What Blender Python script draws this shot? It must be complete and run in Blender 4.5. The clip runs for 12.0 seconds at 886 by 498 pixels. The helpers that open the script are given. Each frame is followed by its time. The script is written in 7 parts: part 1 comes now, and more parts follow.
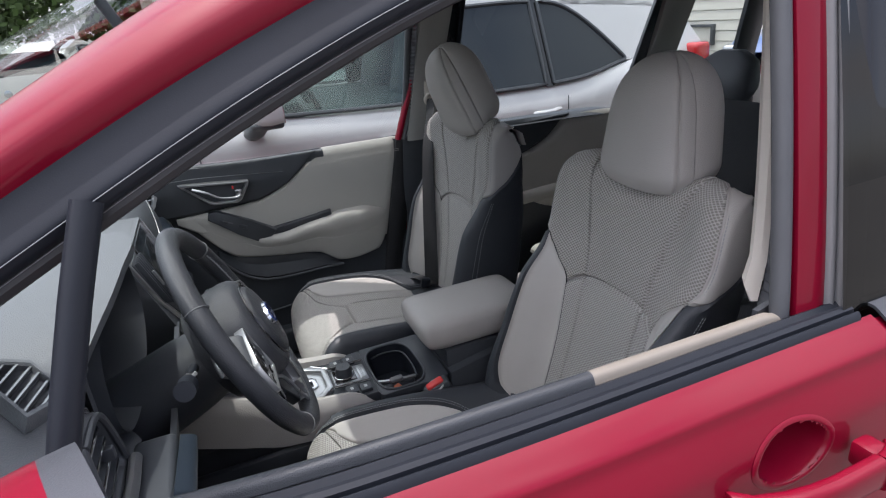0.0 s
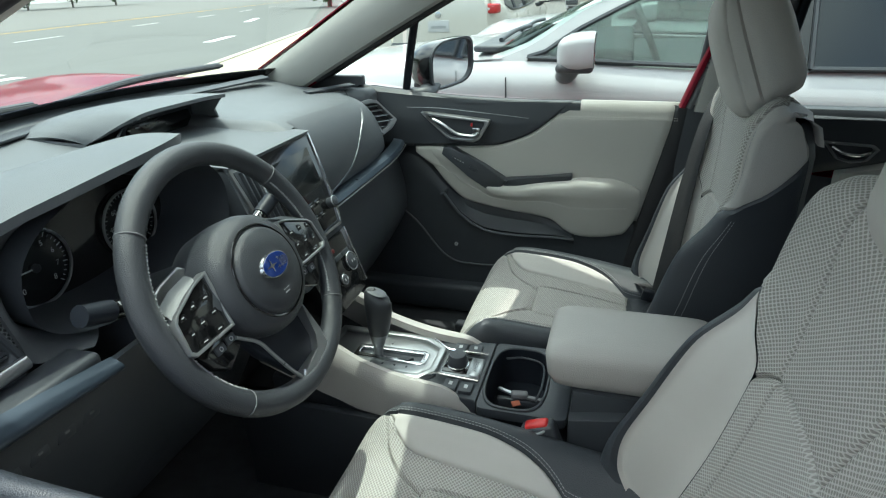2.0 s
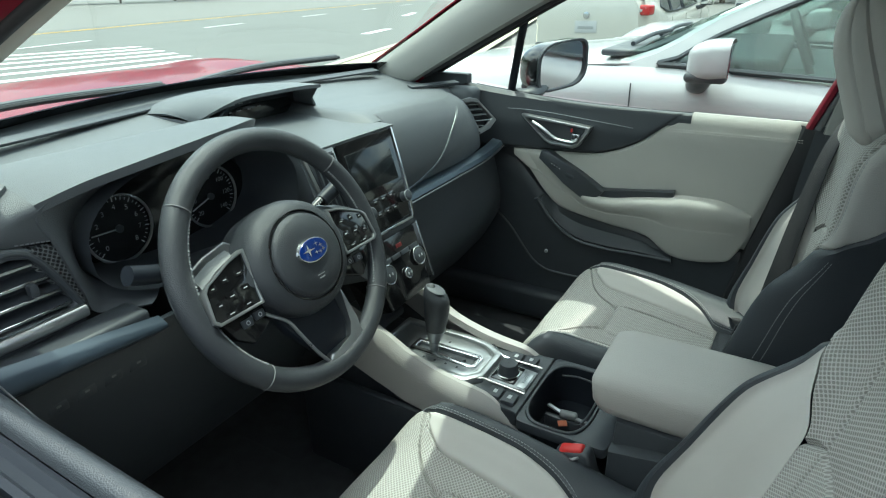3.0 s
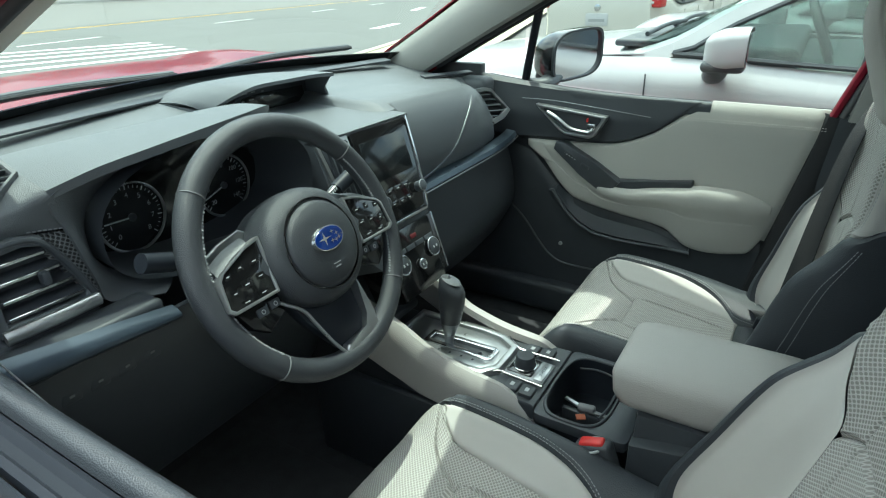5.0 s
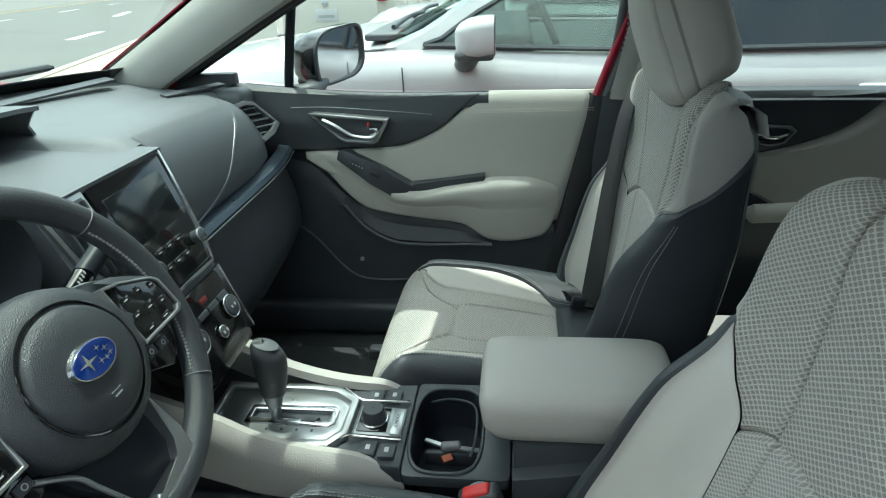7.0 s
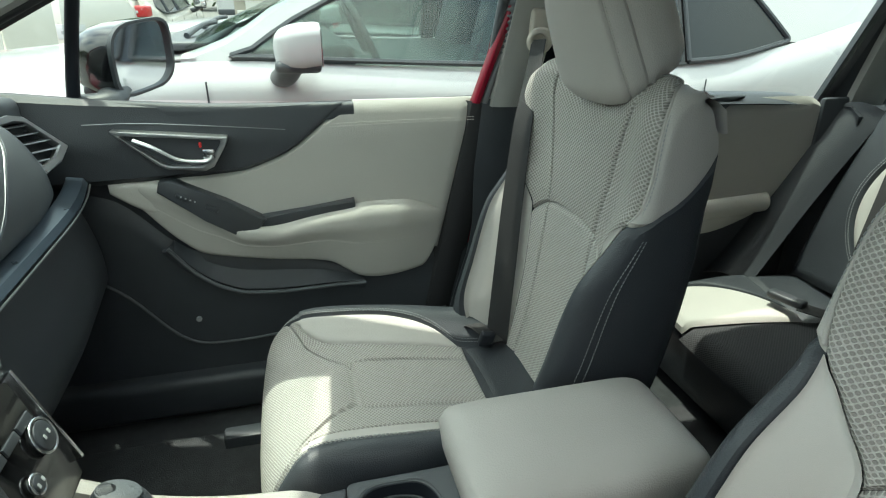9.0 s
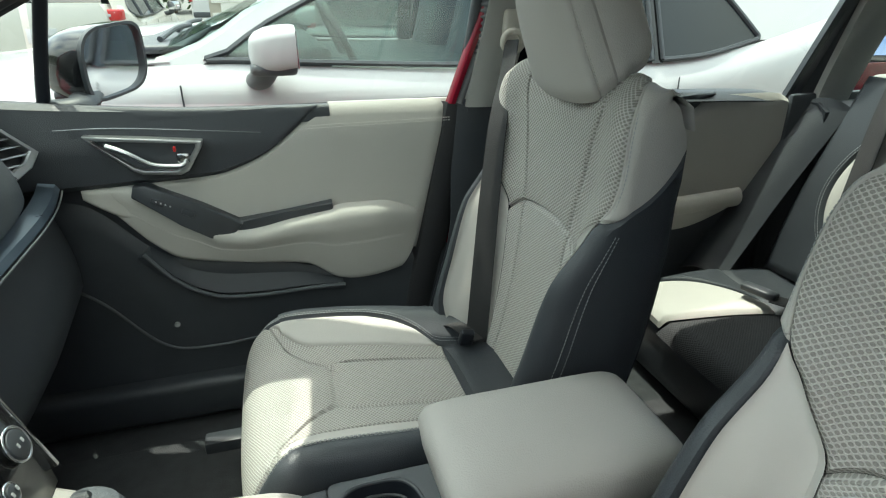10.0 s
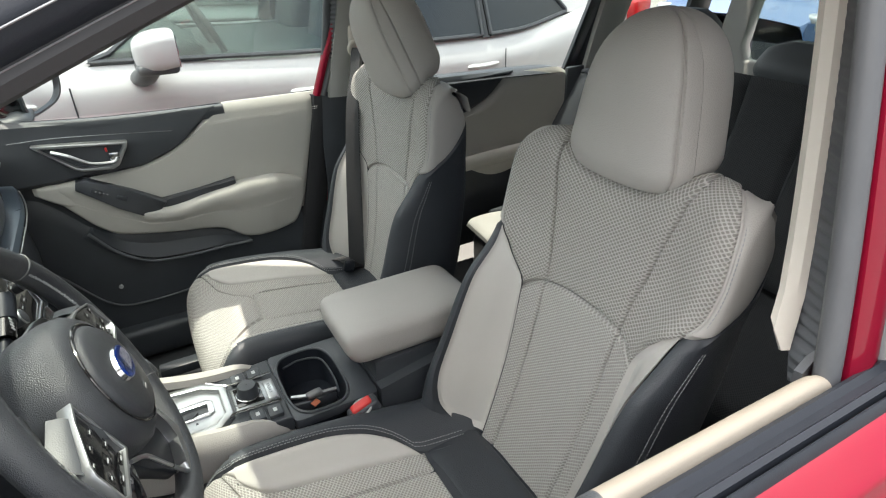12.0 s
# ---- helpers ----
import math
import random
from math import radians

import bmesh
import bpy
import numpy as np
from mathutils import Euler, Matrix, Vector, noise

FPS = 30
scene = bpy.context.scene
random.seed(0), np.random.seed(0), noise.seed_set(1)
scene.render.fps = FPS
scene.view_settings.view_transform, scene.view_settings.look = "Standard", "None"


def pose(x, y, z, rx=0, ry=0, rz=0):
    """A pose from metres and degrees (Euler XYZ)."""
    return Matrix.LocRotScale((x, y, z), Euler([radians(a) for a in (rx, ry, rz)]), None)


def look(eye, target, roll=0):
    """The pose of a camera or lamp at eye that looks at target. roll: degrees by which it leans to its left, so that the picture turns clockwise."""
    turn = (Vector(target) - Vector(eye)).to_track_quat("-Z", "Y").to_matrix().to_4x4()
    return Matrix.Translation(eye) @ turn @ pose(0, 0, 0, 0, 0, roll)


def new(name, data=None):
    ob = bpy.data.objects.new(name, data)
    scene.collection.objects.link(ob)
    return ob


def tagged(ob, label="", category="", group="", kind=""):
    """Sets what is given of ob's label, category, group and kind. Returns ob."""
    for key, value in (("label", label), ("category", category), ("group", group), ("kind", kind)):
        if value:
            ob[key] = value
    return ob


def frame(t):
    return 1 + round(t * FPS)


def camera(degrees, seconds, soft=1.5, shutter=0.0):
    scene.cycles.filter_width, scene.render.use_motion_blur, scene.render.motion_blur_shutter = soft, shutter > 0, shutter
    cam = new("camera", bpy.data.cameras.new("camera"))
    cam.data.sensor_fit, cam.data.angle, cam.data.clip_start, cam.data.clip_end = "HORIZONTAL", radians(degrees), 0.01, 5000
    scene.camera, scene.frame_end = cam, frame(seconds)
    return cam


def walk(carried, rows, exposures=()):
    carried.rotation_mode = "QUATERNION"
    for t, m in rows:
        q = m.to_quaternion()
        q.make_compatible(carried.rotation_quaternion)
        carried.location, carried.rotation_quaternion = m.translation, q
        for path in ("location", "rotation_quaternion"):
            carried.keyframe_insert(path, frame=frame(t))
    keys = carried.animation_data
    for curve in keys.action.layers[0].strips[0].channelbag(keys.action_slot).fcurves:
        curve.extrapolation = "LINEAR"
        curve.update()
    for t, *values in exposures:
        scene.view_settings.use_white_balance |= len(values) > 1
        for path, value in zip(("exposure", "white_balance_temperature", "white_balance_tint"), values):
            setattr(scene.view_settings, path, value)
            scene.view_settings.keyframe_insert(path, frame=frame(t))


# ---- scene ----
cam = camera(74.0, 12.0, 1.15)
PATH = [
    (0, (-0.028, -1.209, 1.393), (0.613, 0.529, 0.64), -5.7),
    (0.5, (0.131, -1.194, 1.375), (0.506, 0.614, 0.605), -5.1),
    (1, (0.26, -1.195, 1.347), (0.333, 0.641, 0.558), -4.3),
    (1.5, (0.344, -1.089, 1.318), (0.106, 0.725, 0.51), -3.3),
    (2, (0.412, -0.95, 1.312), (-0.132, 0.791, 0.492), -2.4),
    (2.5, (0.502, -0.897, 1.311), (-0.283, 0.75, 0.492), -1.7),
    (3, (0.525, -0.89, 1.312), (-0.415, 0.677, 0.498), -1.2),
    (3.2, (0.519, -0.89, 1.308), (-0.461, 0.654, 0.497), -1.1),
    (4.8, (0.503, -0.887, 1.299), (-0.49, 0.641, 0.474), -1.5),
    (5, (0.506, -0.885, 1.295), (-0.456, 0.661, 0.468), -1.6),
    (5.5, (0.51, -0.903, 1.292), (-0.333, 0.708, 0.459), -1.9),
    (6, (0.495, -0.931, 1.295), (-0.188, 0.752, 0.457), -2.5),
    (6.5, (0.452, -0.91, 1.3), (-0.022, 0.839, 0.454), -2.9),
    (7, (0.369, -0.745, 1.289), (0.126, 1.042, 0.425), -3.1),
    (7.2, (0.33, -0.655, 1.278), (0.187, 1.137, 0.401), -2.9),
    (8.8, (0.171, -0.495, 1.214), (0.607, 1.279, 0.4), 0.2),
    (9, (0.173, -0.504, 1.212), (0.632, 1.269, 0.41), 0.2),
    (9.5, (0.181, -0.513, 1.211), (0.673, 1.256, 0.418), 0.1),
    (10, (0.18, -0.513, 1.213), (0.696, 1.246, 0.413), -0.2),
    (10.5, (0.181, -0.519, 1.211), (0.732, 1.219, 0.39), -0.6),
    (11, (0.175, -0.634, 1.235), (0.78, 1.07, 0.381), -1.3),
    (11.5, (0.151, -0.83, 1.304), (0.869, 0.809, 0.409), -1.4),
    (12, (0.061, -0.961, 1.374), (0.896, 0.605, 0.451), -1.9),
]
EXPOSURES = [(0.0, 0.92, 6250, 18), (0.5, 1.08, 6280, 11), (1.0, 1.21, 6300, 7), (3.0, 1.44, 6130, -7), (7.0, 1.46, 6150, -7), (9.0, 1.64, 6580, -5), (10.5, 1.66, 6630, -1), (11.5, 1.68, 6720, 2), (12.0, 1.72, 6850, 9)]
walk(cam, [(t, look(eye, target, roll)) for t, eye, target, roll in PATH], EXPOSURES)

# ---- daylight ----
SUN_TO = Vector((-0.12, 0.17, 1.0)).normalized()
world = bpy.data.worlds.new("sky")
scene.world = world
world.use_nodes = True
wn = world.node_tree
sky = wn.nodes.new("ShaderNodeTexSky")
sky.sky_type = "NISHITA"
sky.sun_disc = False
sky.sun_elevation = math.asin(SUN_TO.z)
sky.sun_rotation = math.atan2(SUN_TO.x, SUN_TO.y)
wn.nodes["Background"].inputs["Strength"].default_value = 0.15
sky.dust_density, sky.ozone_density = 3.0, 0.6
# fair-weather cloud all over the sky
way = wn.nodes.new("ShaderNodeTexCoord")
cloud = wn.nodes.new("ShaderNodeTexNoise")
cloud.inputs["Scale"].default_value, cloud.inputs["Detail"].default_value = 2.6, 7
cover = wn.nodes.new("ShaderNodeMapRange")
cover.inputs["From Min"].default_value, cover.inputs["From Max"].default_value = 0.34, 0.62
veil = wn.nodes.new("ShaderNodeMix")
veil.data_type = "RGBA"
wn.links.new(way.outputs["Generated"], cloud.inputs["Vector"])
wn.links.new(cloud.outputs["Fac"], cover.inputs["Value"])
# the haze is brightest round the high sun and falls off towards the horizon
toward = wn.nodes.new("ShaderNodeVectorMath")
toward.operation = "DOT_PRODUCT"
toward.inputs[1].default_value = SUN_TO
wn.links.new(way.outputs["Generated"], toward.inputs[0])
glow = wn.nodes.new("ShaderNodeMapRange")
glow.interpolation_type = "SMOOTHSTEP"
glow.inputs["From Min"].default_value, glow.inputs["From Max"].default_value = 0.0, 1.0
glow.inputs["To Min"].default_value, glow.inputs["To Max"].default_value = 3.2, 15.0
wn.links.new(toward.outputs["Value"], glow.inputs["Value"])
haze = wn.nodes.new("ShaderNodeCombineColor")
for k in range(3):
    wn.links.new(glow.outputs[0], haze.inputs[k])
wn.links.new(haze.outputs[0], veil.inputs[7])
wn.links.new(cover.outputs[0], veil.inputs[0])
wn.links.new(sky.outputs[0], veil.inputs[6])
wn.links.new(veil.outputs[2], wn.nodes["Background"].inputs["Color"])
sun_data = bpy.data.lights.new("sun", "SUN")
sun_data.energy, sun_data.angle, sun_data.color = 2.0, radians(0.6), (1.0, 0.96, 0.88)
sun = new("sun", sun_data)
sun.matrix_world = look(SUN_TO * 40, (0, 0, 0))


# ---- materials ----
def nodes_of(name):
    m = bpy.data.materials.new(name)
    m.use_nodes = True
    return m, m.node_tree.nodes, m.node_tree.links, m.node_tree.nodes["Principled BSDF"]


def surface(name, color, rough=0.5, metal=0.0, grain=0.0, grain_size=400.0, vary=0.12, vary_size=14.0, coat=0.0, spec=0.5, cells=False, wear=0.0):
    """A base colour that varies at two scales, with a grain in the relief and in the gloss."""
    m, n, l, b = nodes_of(name)
    b.inputs["Metallic"].default_value = metal
    b.inputs["Coat Weight"].default_value = coat
    b.inputs["Coat Roughness"].default_value = 0.04
    b.inputs["Specular IOR Level"].default_value = spec
    co = n.new("ShaderNodeTexCoord")
    big = n.new("ShaderNodeTexNoise")
    big.inputs["Scale"].default_value, big.inputs["Detail"].default_value = vary_size, 4
    l.new(co.outputs["Object"], big.inputs["Vector"])
    mix = n.new("ShaderNodeMix")
    mix.data_type = "RGBA"
    mix.inputs[6].default_value = (*[c * (1 - vary) for c in color], 1)
    mix.inputs[7].default_value = (*[min(1, c * (1 + vary)) for c in color], 1)
    l.new(big.outputs["Fac"], mix.inputs[0])
    l.new(mix.outputs[2], b.inputs["Base Color"])
    fine = n.new("ShaderNodeTexVoronoi" if cells else "ShaderNodeTexNoise")
    fine.inputs["Scale"].default_value = grain_size
    l.new(co.outputs["Object"], fine.inputs["Vector"])
    height = fine.outputs["Distance" if cells else "Fac"]
    rr = n.new("ShaderNodeMapRange")
    rr.inputs["To Min"].default_value, rr.inputs["To Max"].default_value = max(0, rough - 0.07 - wear), min(1, rough + 0.07 + wear)
    l.new(big.outputs["Fac"], rr.inputs["Value"])
    l.new(rr.outputs[0], b.inputs["Roughness"])
    if grain:
        bump = n.new("ShaderNodeBump")
        bump.inputs["Strength"].default_value, bump.inputs["Distance"].default_value = grain, 0.001
        l.new(height, bump.inputs["Height"])
        l.new(bump.outputs[0], b.inputs["Normal"])
    return m


def mesh_cloth(name, light, dark, wide, high, relief=0.6):
    """Knitted spacer cloth: staggered oval cells on the UV map, which is in metres."""
    m, n, l, b = nodes_of(name)
    b.inputs["Roughness"].default_value = 0.85
    b.inputs["Specular IOR Level"].default_value = 0.2
    uv = n.new("ShaderNodeUVMap")
    sep = n.new("ShaderNodeSeparateXYZ")
    l.new(uv.outputs[0], sep.inputs[0])

    def op(kind, a, c=None):
        k = n.new("ShaderNodeMath")
        k.operation = kind
        for i, v in enumerate((a, c)):
            if isinstance(v, (int, float)):
                k.inputs[i].default_value = v
            elif v is not None:
                l.new(v, k.inputs[i])
        return k.outputs[0]
    wob = n.new("ShaderNodeTexNoise")
    wob.inputs["Scale"].default_value = 60
    l.new(uv.outputs[0], wob.inputs["Vector"])
    jit = op("MULTIPLY", op("SUBTRACT", wob.outputs["Fac"], 0.5), 0.5)
    cx = op("COSINE", op("ADD", op("MULTIPLY", sep.outputs[0], math.pi / wide), jit))
    cy = op("COSINE", op("ADD", op("MULTIPLY", sep.outputs[1], math.pi / high), jit))
    f = op("ABSOLUTE", op("ADD", cx, cy))
    hole = n.new("ShaderNodeMapRange")
    hole.interpolation_type = "SMOOTHSTEP"
    hole.inputs["From Min"].default_value, hole.inputs["From Max"].default_value = 0.30, 1.25
    l.new(f, hole.inputs["Value"])
    big = n.new("ShaderNodeTexNoise")
    big.inputs["Scale"].default_value = 700
    l.new(uv.outputs[0], big.inputs["Vector"])
    mix = n.new("ShaderNodeMix")
    mix.data_type = "RGBA"
    mix.inputs[6].default_value, mix.inputs[7].default_value = (*light, 1), (*dark, 1)
    l.new(hole.outputs[0], mix.inputs[0])
    tint = n.new("ShaderNodeMix")
    tint.data_type, tint.blend_type = "RGBA", "MULTIPLY"
    tint.inputs[0].default_value = 0.35
    l.new(mix.outputs[2], tint.inputs[6])
    l.new(big.outputs["Fac"], tint.inputs[7])
    l.new(tint.outputs[2], b.inputs["Base Color"])
    bump = n.new("ShaderNodeBump")
    bump.invert = True
    bump.inputs["Strength"].default_value, bump.inputs["Distance"].default_value = relief, 0.0015
    l.new(op("ADD", hole.outputs[0], op("MULTIPLY", big.outputs["Fac"], 0.25)), bump.inputs["Height"])
    l.new(bump.outputs[0], b.inputs["Normal"])
    return m


def glass(name, tint=(1, 1, 1), ior=1.45, dark=0.0):
    """A thin pane: mostly clear, with the mirror gloss that Fresnel gives."""
    m, n, l, b = nodes_of(name)
    n.remove(b)
    out = n["Material Output"]
    clear = n.new("ShaderNodeBsdfTransparent")
    clear.inputs[0].default_value = (*[c * (1 - dark) for c in tint], 1)
    gloss = n.new("ShaderNodeBsdfGlossy")
    gloss.inputs["Roughness"].default_value = 0.01
    lw = n.new("ShaderNodeLayerWeight")
    lw.inputs["Blend"].default_value = 0.5
    power = n.new("ShaderNodeMath")
    power.operation = "POWER"
    power.inputs[1].default_value = 4.0
    l.new(lw.outputs["Facing"], power.inputs[0])
    fres = n.new("ShaderNodeMapRange")
    fres.inputs["To Min"].default_value, fres.inputs["To Max"].default_value = ((ior - 1) / (ior + 1)) ** 2 * 1.6, 0.55
    l.new(power.outputs[0], fres.inputs["Value"])
    mix = n.new("ShaderNodeMixShader")
    l.new(fres.outputs[0], mix.inputs[0])
    l.new(clear.outputs[0], mix.inputs[1])
    l.new(gloss.outputs[0], mix.inputs[2])
    l.new(mix.outputs[0], out.inputs["Surface"])
    return m


RED = surface("red_pearl_paint", (0.190, 0.002, 0.017), 0.42, 0.0, 0.04, 2500, 0.08, 6, coat=0.42, spec=0.12)
WHITE = surface("white_paint", (0.52, 0.52, 0.53), 0.3, 0, 0, 300, 0.02, 5, coat=0.8)
SILVERCAR = surface("silver_paint", (0.60, 0.58, 0.53), 0.3, 0.1, 0, 300, 0.04, 5, coat=0.8)
BLUECAR = surface("blue_paint", (0.035, 0.085, 0.20), 0.3, 0.2, 0, 300, 0.04, 5, coat=0.8)
BLACK = surface("black_moulded_plastic", (0.049, 0.054, 0.063), 0.42, 0, 0.25, 900, 0.15, 20)
DASH = surface("charcoal_grained_dash", (0.108, 0.116, 0.126), 0.46, 0, 0.45, 700, 0.12, 9, cells=True)
DASH2 = surface("charcoal_soft_dash", (0.085, 0.092, 0.102), 0.50, 0, 0.35, 800, 0.12, 9, cells=True)
FRAMEBLACK = surface("black_window_frame_film", (0.018, 0.021, 0.028), 0.40, 0, 0.1, 900, 0.15, 14, spec=0.22)
DOORBLACK = surface("black_soft_door_trim", (0.040, 0.045, 0.053), 0.42, 0, 0.4, 700, 0.12, 9, cells=True)
VINYL = surface("black_vinyl", (0.043, 0.048, 0.057), 0.42, 0, 0.4, 520, 0.15, 12, cells=True)
LEATHER = surface("black_wheel_leather", (0.042, 0.045, 0.052), 0.36, 0, 0.5, 900, 0.15, 18, cells=True, wear=0.05)
GREY = surface("light_grey_vinyl", (0.435, 0.412, 0.390), 0.55, 0, 0.35, 520, 0.05, 9, cells=True)
GREYCLOTH = surface("light_grey_fine_cloth", (0.535, 0.512, 0.485), 0.85, 0, 0.35, 1500, 0.06, 9)
TRIM = surface("light_grey_door_trim", (0.50, 0.485, 0.45), 0.55, 0, 0.3, 650, 0.05, 7, cells=True)
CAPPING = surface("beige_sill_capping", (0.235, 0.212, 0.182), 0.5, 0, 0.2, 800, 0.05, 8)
SEALGREY = surface("grey_rubber_moulding", (0.17, 0.17, 0.178), 0.55, 0, 0.2, 300, 0.12, 15)
APPLIQUE = surface("gloss_black_pillar_panel", (0.014, 0.016, 0.022), 0.16, 0, 0.02, 300, 0.15, 9, spec=0.5)
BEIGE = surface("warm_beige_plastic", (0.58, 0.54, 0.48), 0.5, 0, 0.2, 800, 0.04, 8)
# grey lowered so that backlit trim and pillars come out dark
HEADLINE = surface("backlit_grey_headliner", (0.35, 0.345, 0.325), 0.9, 0, 0.4, 900, 0.05, 8)
CARPET = surface("black_carpet", (0.052, 0.054, 0.058), 0.95, 0, 1.0, 420, 0.3, 30, spec=0.1)
RIBBED = surface("grey_rubber_seal", (0.080, 0.084, 0.093), 0.5, 0, 0.2, 300, 0.15, 15)
RUBBER = surface("black_rubber_seal", (0.026, 0.026, 0.029), 0.6, 0, 0.2, 300, 0.15, 15)
CHROME = surface("satin_chrome", (0.60, 0.61, 0.63), 0.20, 1.0, 0, 300, 0.05, 30)
SILVER = surface("silver_plastic", (0.40, 0.41, 0.42), 0.30, 0.8, 0.05, 900, 0.06, 20)
SILVERDARK = surface("dark_satin_metal", (0.26, 0.27, 0.28), 0.30, 0.8, 0, 300, 0.06, 20)
SATIN = surface("blue_grey_satin_trim", (0.048, 0.064, 0.086), 0.30, 0.35, 0.05, 900, 0.06, 20)
GLOSS = surface("piano_black", (0.008, 0.008, 0.009), 0.12, 0, 0, 300, 0.1, 12, coat=0.6)
SCREEN = surface("dark_glass_screen", (0.012, 0.014, 0.016), 0.12, 0, 0, 300, 0.1, 12)
REDBTN = surface("red_buckle_button", (0.62, 0.03, 0.03), 0.4, 0, 0, 300, 0.05, 20)
WEB = surface("grey_belt_webbing", (0.024, 0.024, 0.026), 0.75, 0, 0.8, 900, 0.15, 40)
EMBLEM = surface("blue_enamel", (0.006, 0.03, 0.19), 0.2, 0.1, 0, 300, 0.15, 60, coat=0.8)
INK = surface("white_ink", (0.50, 0.51, 0.52), 0.6)
DIMINK = surface("grey_ink", (0.33, 0.34, 0.35), 0.6)
REDLENS = surface("red_lamp_lens", (0.45, 0.01, 0.012), 0.15, 0, 0, 300, 0.1, 60, coat=0.6)
HAZARD = surface("dull_red_key", (0.13, 0.012, 0.014), 0.35)
ORANGE = surface("orange_paper", (0.36, 0.10, 0.05), 0.7)
STITCH = surface("pale_stitch_thread", (0.30, 0.31, 0.32), 0.8)
COARSE = mesh_cloth("coarse_spacer_mesh", (0.62, 0.595, 0.56), (0.345, 0.325, 0.305), 0.0043, 0.0033, 0.9)
FINE = mesh_cloth("fine_spacer_mesh", (0.66, 0.64, 0.605), (0.415, 0.396, 0.372), 0.0037, 0.0029, 0.8)
# dark copy of the seat mesh: the rear cabin's shade is in its colour
SHADEMESH = mesh_cloth("shaded_spacer_mesh", (0.078, 0.080, 0.086), (0.050, 0.051, 0.055), 0.0034, 0.0032, 0.5)
WOVEN = mesh_cloth("black_woven_panel", (0.24, 0.25, 0.26), (0.055, 0.056, 0.06), 0.0042, 0.0038, 0.9)
PANE = glass("clear_pane", (0.74, 0.81, 0.785), 1.45, 0.06)
WINDSHIELD = glass("windshield_pane", (0.80, 0.87, 0.84), 1.45, 0.06)
PRIVACY = glass("privacy_pane", (0.55, 0.62, 0.72), 1.5, 0.93)
MIRROR = surface("mirror_silver", (0.85, 0.86, 0.87), 0.02, 1.0, 0, 300, 0.0, 5)
TYRE = surface("tyre_rubber", (0.02, 0.02, 0.02), 0.8, 0, 0.5, 200)


# ---- mesh helpers ----
def part(name, bm, material, parent=None, label="", angle=38):
    data = bpy.data.meshes.new(name)
    bmesh.ops.recalc_face_normals(bm, faces=bm.faces)
    bm.to_mesh(data)
    bm.free()
    for p in data.polygons:
        p.use_smooth = True
    data.set_sharp_from_angle(angle=radians(angle))
    data.materials.append(material)
    ob = new(name, data)
    if parent:
        ob.parent = parent
    if label:
        ob["label"] = label
    return ob


def thing(name, label, category, at=(0, 0, 0), group="", kind=""):
    ob = new(name)
    ob.empty_display_size = 0.05
    ob.location = at
    return tagged(ob, label, category, group, kind)


def box(c, s, bevel=0.004, seg=2, turn=None):
    bm = bmesh.new()
    bmesh.ops.create_cube(bm, size=1)
    bmesh.ops.scale(bm, vec=s, verts=bm.verts)
    if bevel:
        bmesh.ops.bevel(bm, geom=bm.edges[:], offset=min(bevel, min(s) * 0.49), segments=seg, profile=0.5, affect="EDGES")
    if turn:
        bmesh.ops.rotate(bm, verts=bm.verts, matrix=Euler([radians(a) for a in turn]).to_matrix())
    bmesh.ops.translate(bm, verts=bm.verts, vec=c)
    return bm


def drum(c, r, h, axis=(0, 0, 1), seg=32, bevel=0.002, r2=None):
    bm = bmesh.new()
    bmesh.ops.create_cone(bm, cap_ends=True, segments=seg, radius1=r, radius2=r if r2 is None else r2, depth=h)
    if bevel:
        es = [e for e in bm.edges if any(len(f.verts) > 4 for f in e.link_faces)]
        bmesh.ops.bevel(bm, geom=es, offset=bevel, segments=2, profile=0.5, affect="EDGES")
    q = Vector((0, 0, 1)).rotation_difference(Vector(axis))
    bmesh.ops.transform(bm, verts=bm.verts, matrix=Matrix.Translation(c) @ q.to_matrix().to_4x4())
    return bm


def ring(c, R, r, axis=(0, 0, 1), seg=48, tube=12, flat=1.0):
    bm = bmesh.new()
    q = Vector((0, 0, 1)).rotation_difference(Vector(axis)).to_matrix()
    rows = []
    for i in range(seg):
        a = 2 * math.pi * i / seg
        rows.append([bm.verts.new(Vector(c) + q @ Vector(((R + r * math.cos(k)) * math.cos(a), (R + r * math.cos(k)) * math.sin(a), r * flat * math.sin(k))))
                     for k in (2 * math.pi * j / tube for j in range(tube))])
    for i in range(seg):
        for j in range(tube):
            bm.faces.new((rows[i][j], rows[(i + 1) % seg][j], rows[(i + 1) % seg][(j + 1) % tube], rows[i][(j + 1) % tube]))
    return bm


def curve(points, n):
    """A smooth line of n points through the points given."""
    p = [Vector(q) for q in points]
    p = [p[0] * 2 - p[1]] + p + [p[-1] * 2 - p[-2]]
    out = []
    for i in range(n):
        s = i / (n - 1) * (len(p) - 3)
        k = min(int(s), len(p) - 4)
        f = s - k
        a, b, c, d = p[k:k + 4]
        out.append(0.5 * (2 * b + (c - a) * f + (2 * a - 5 * b + 4 * c - d) * f * f + (3 * b - a - 3 * c + d) * f ** 3))
    return out


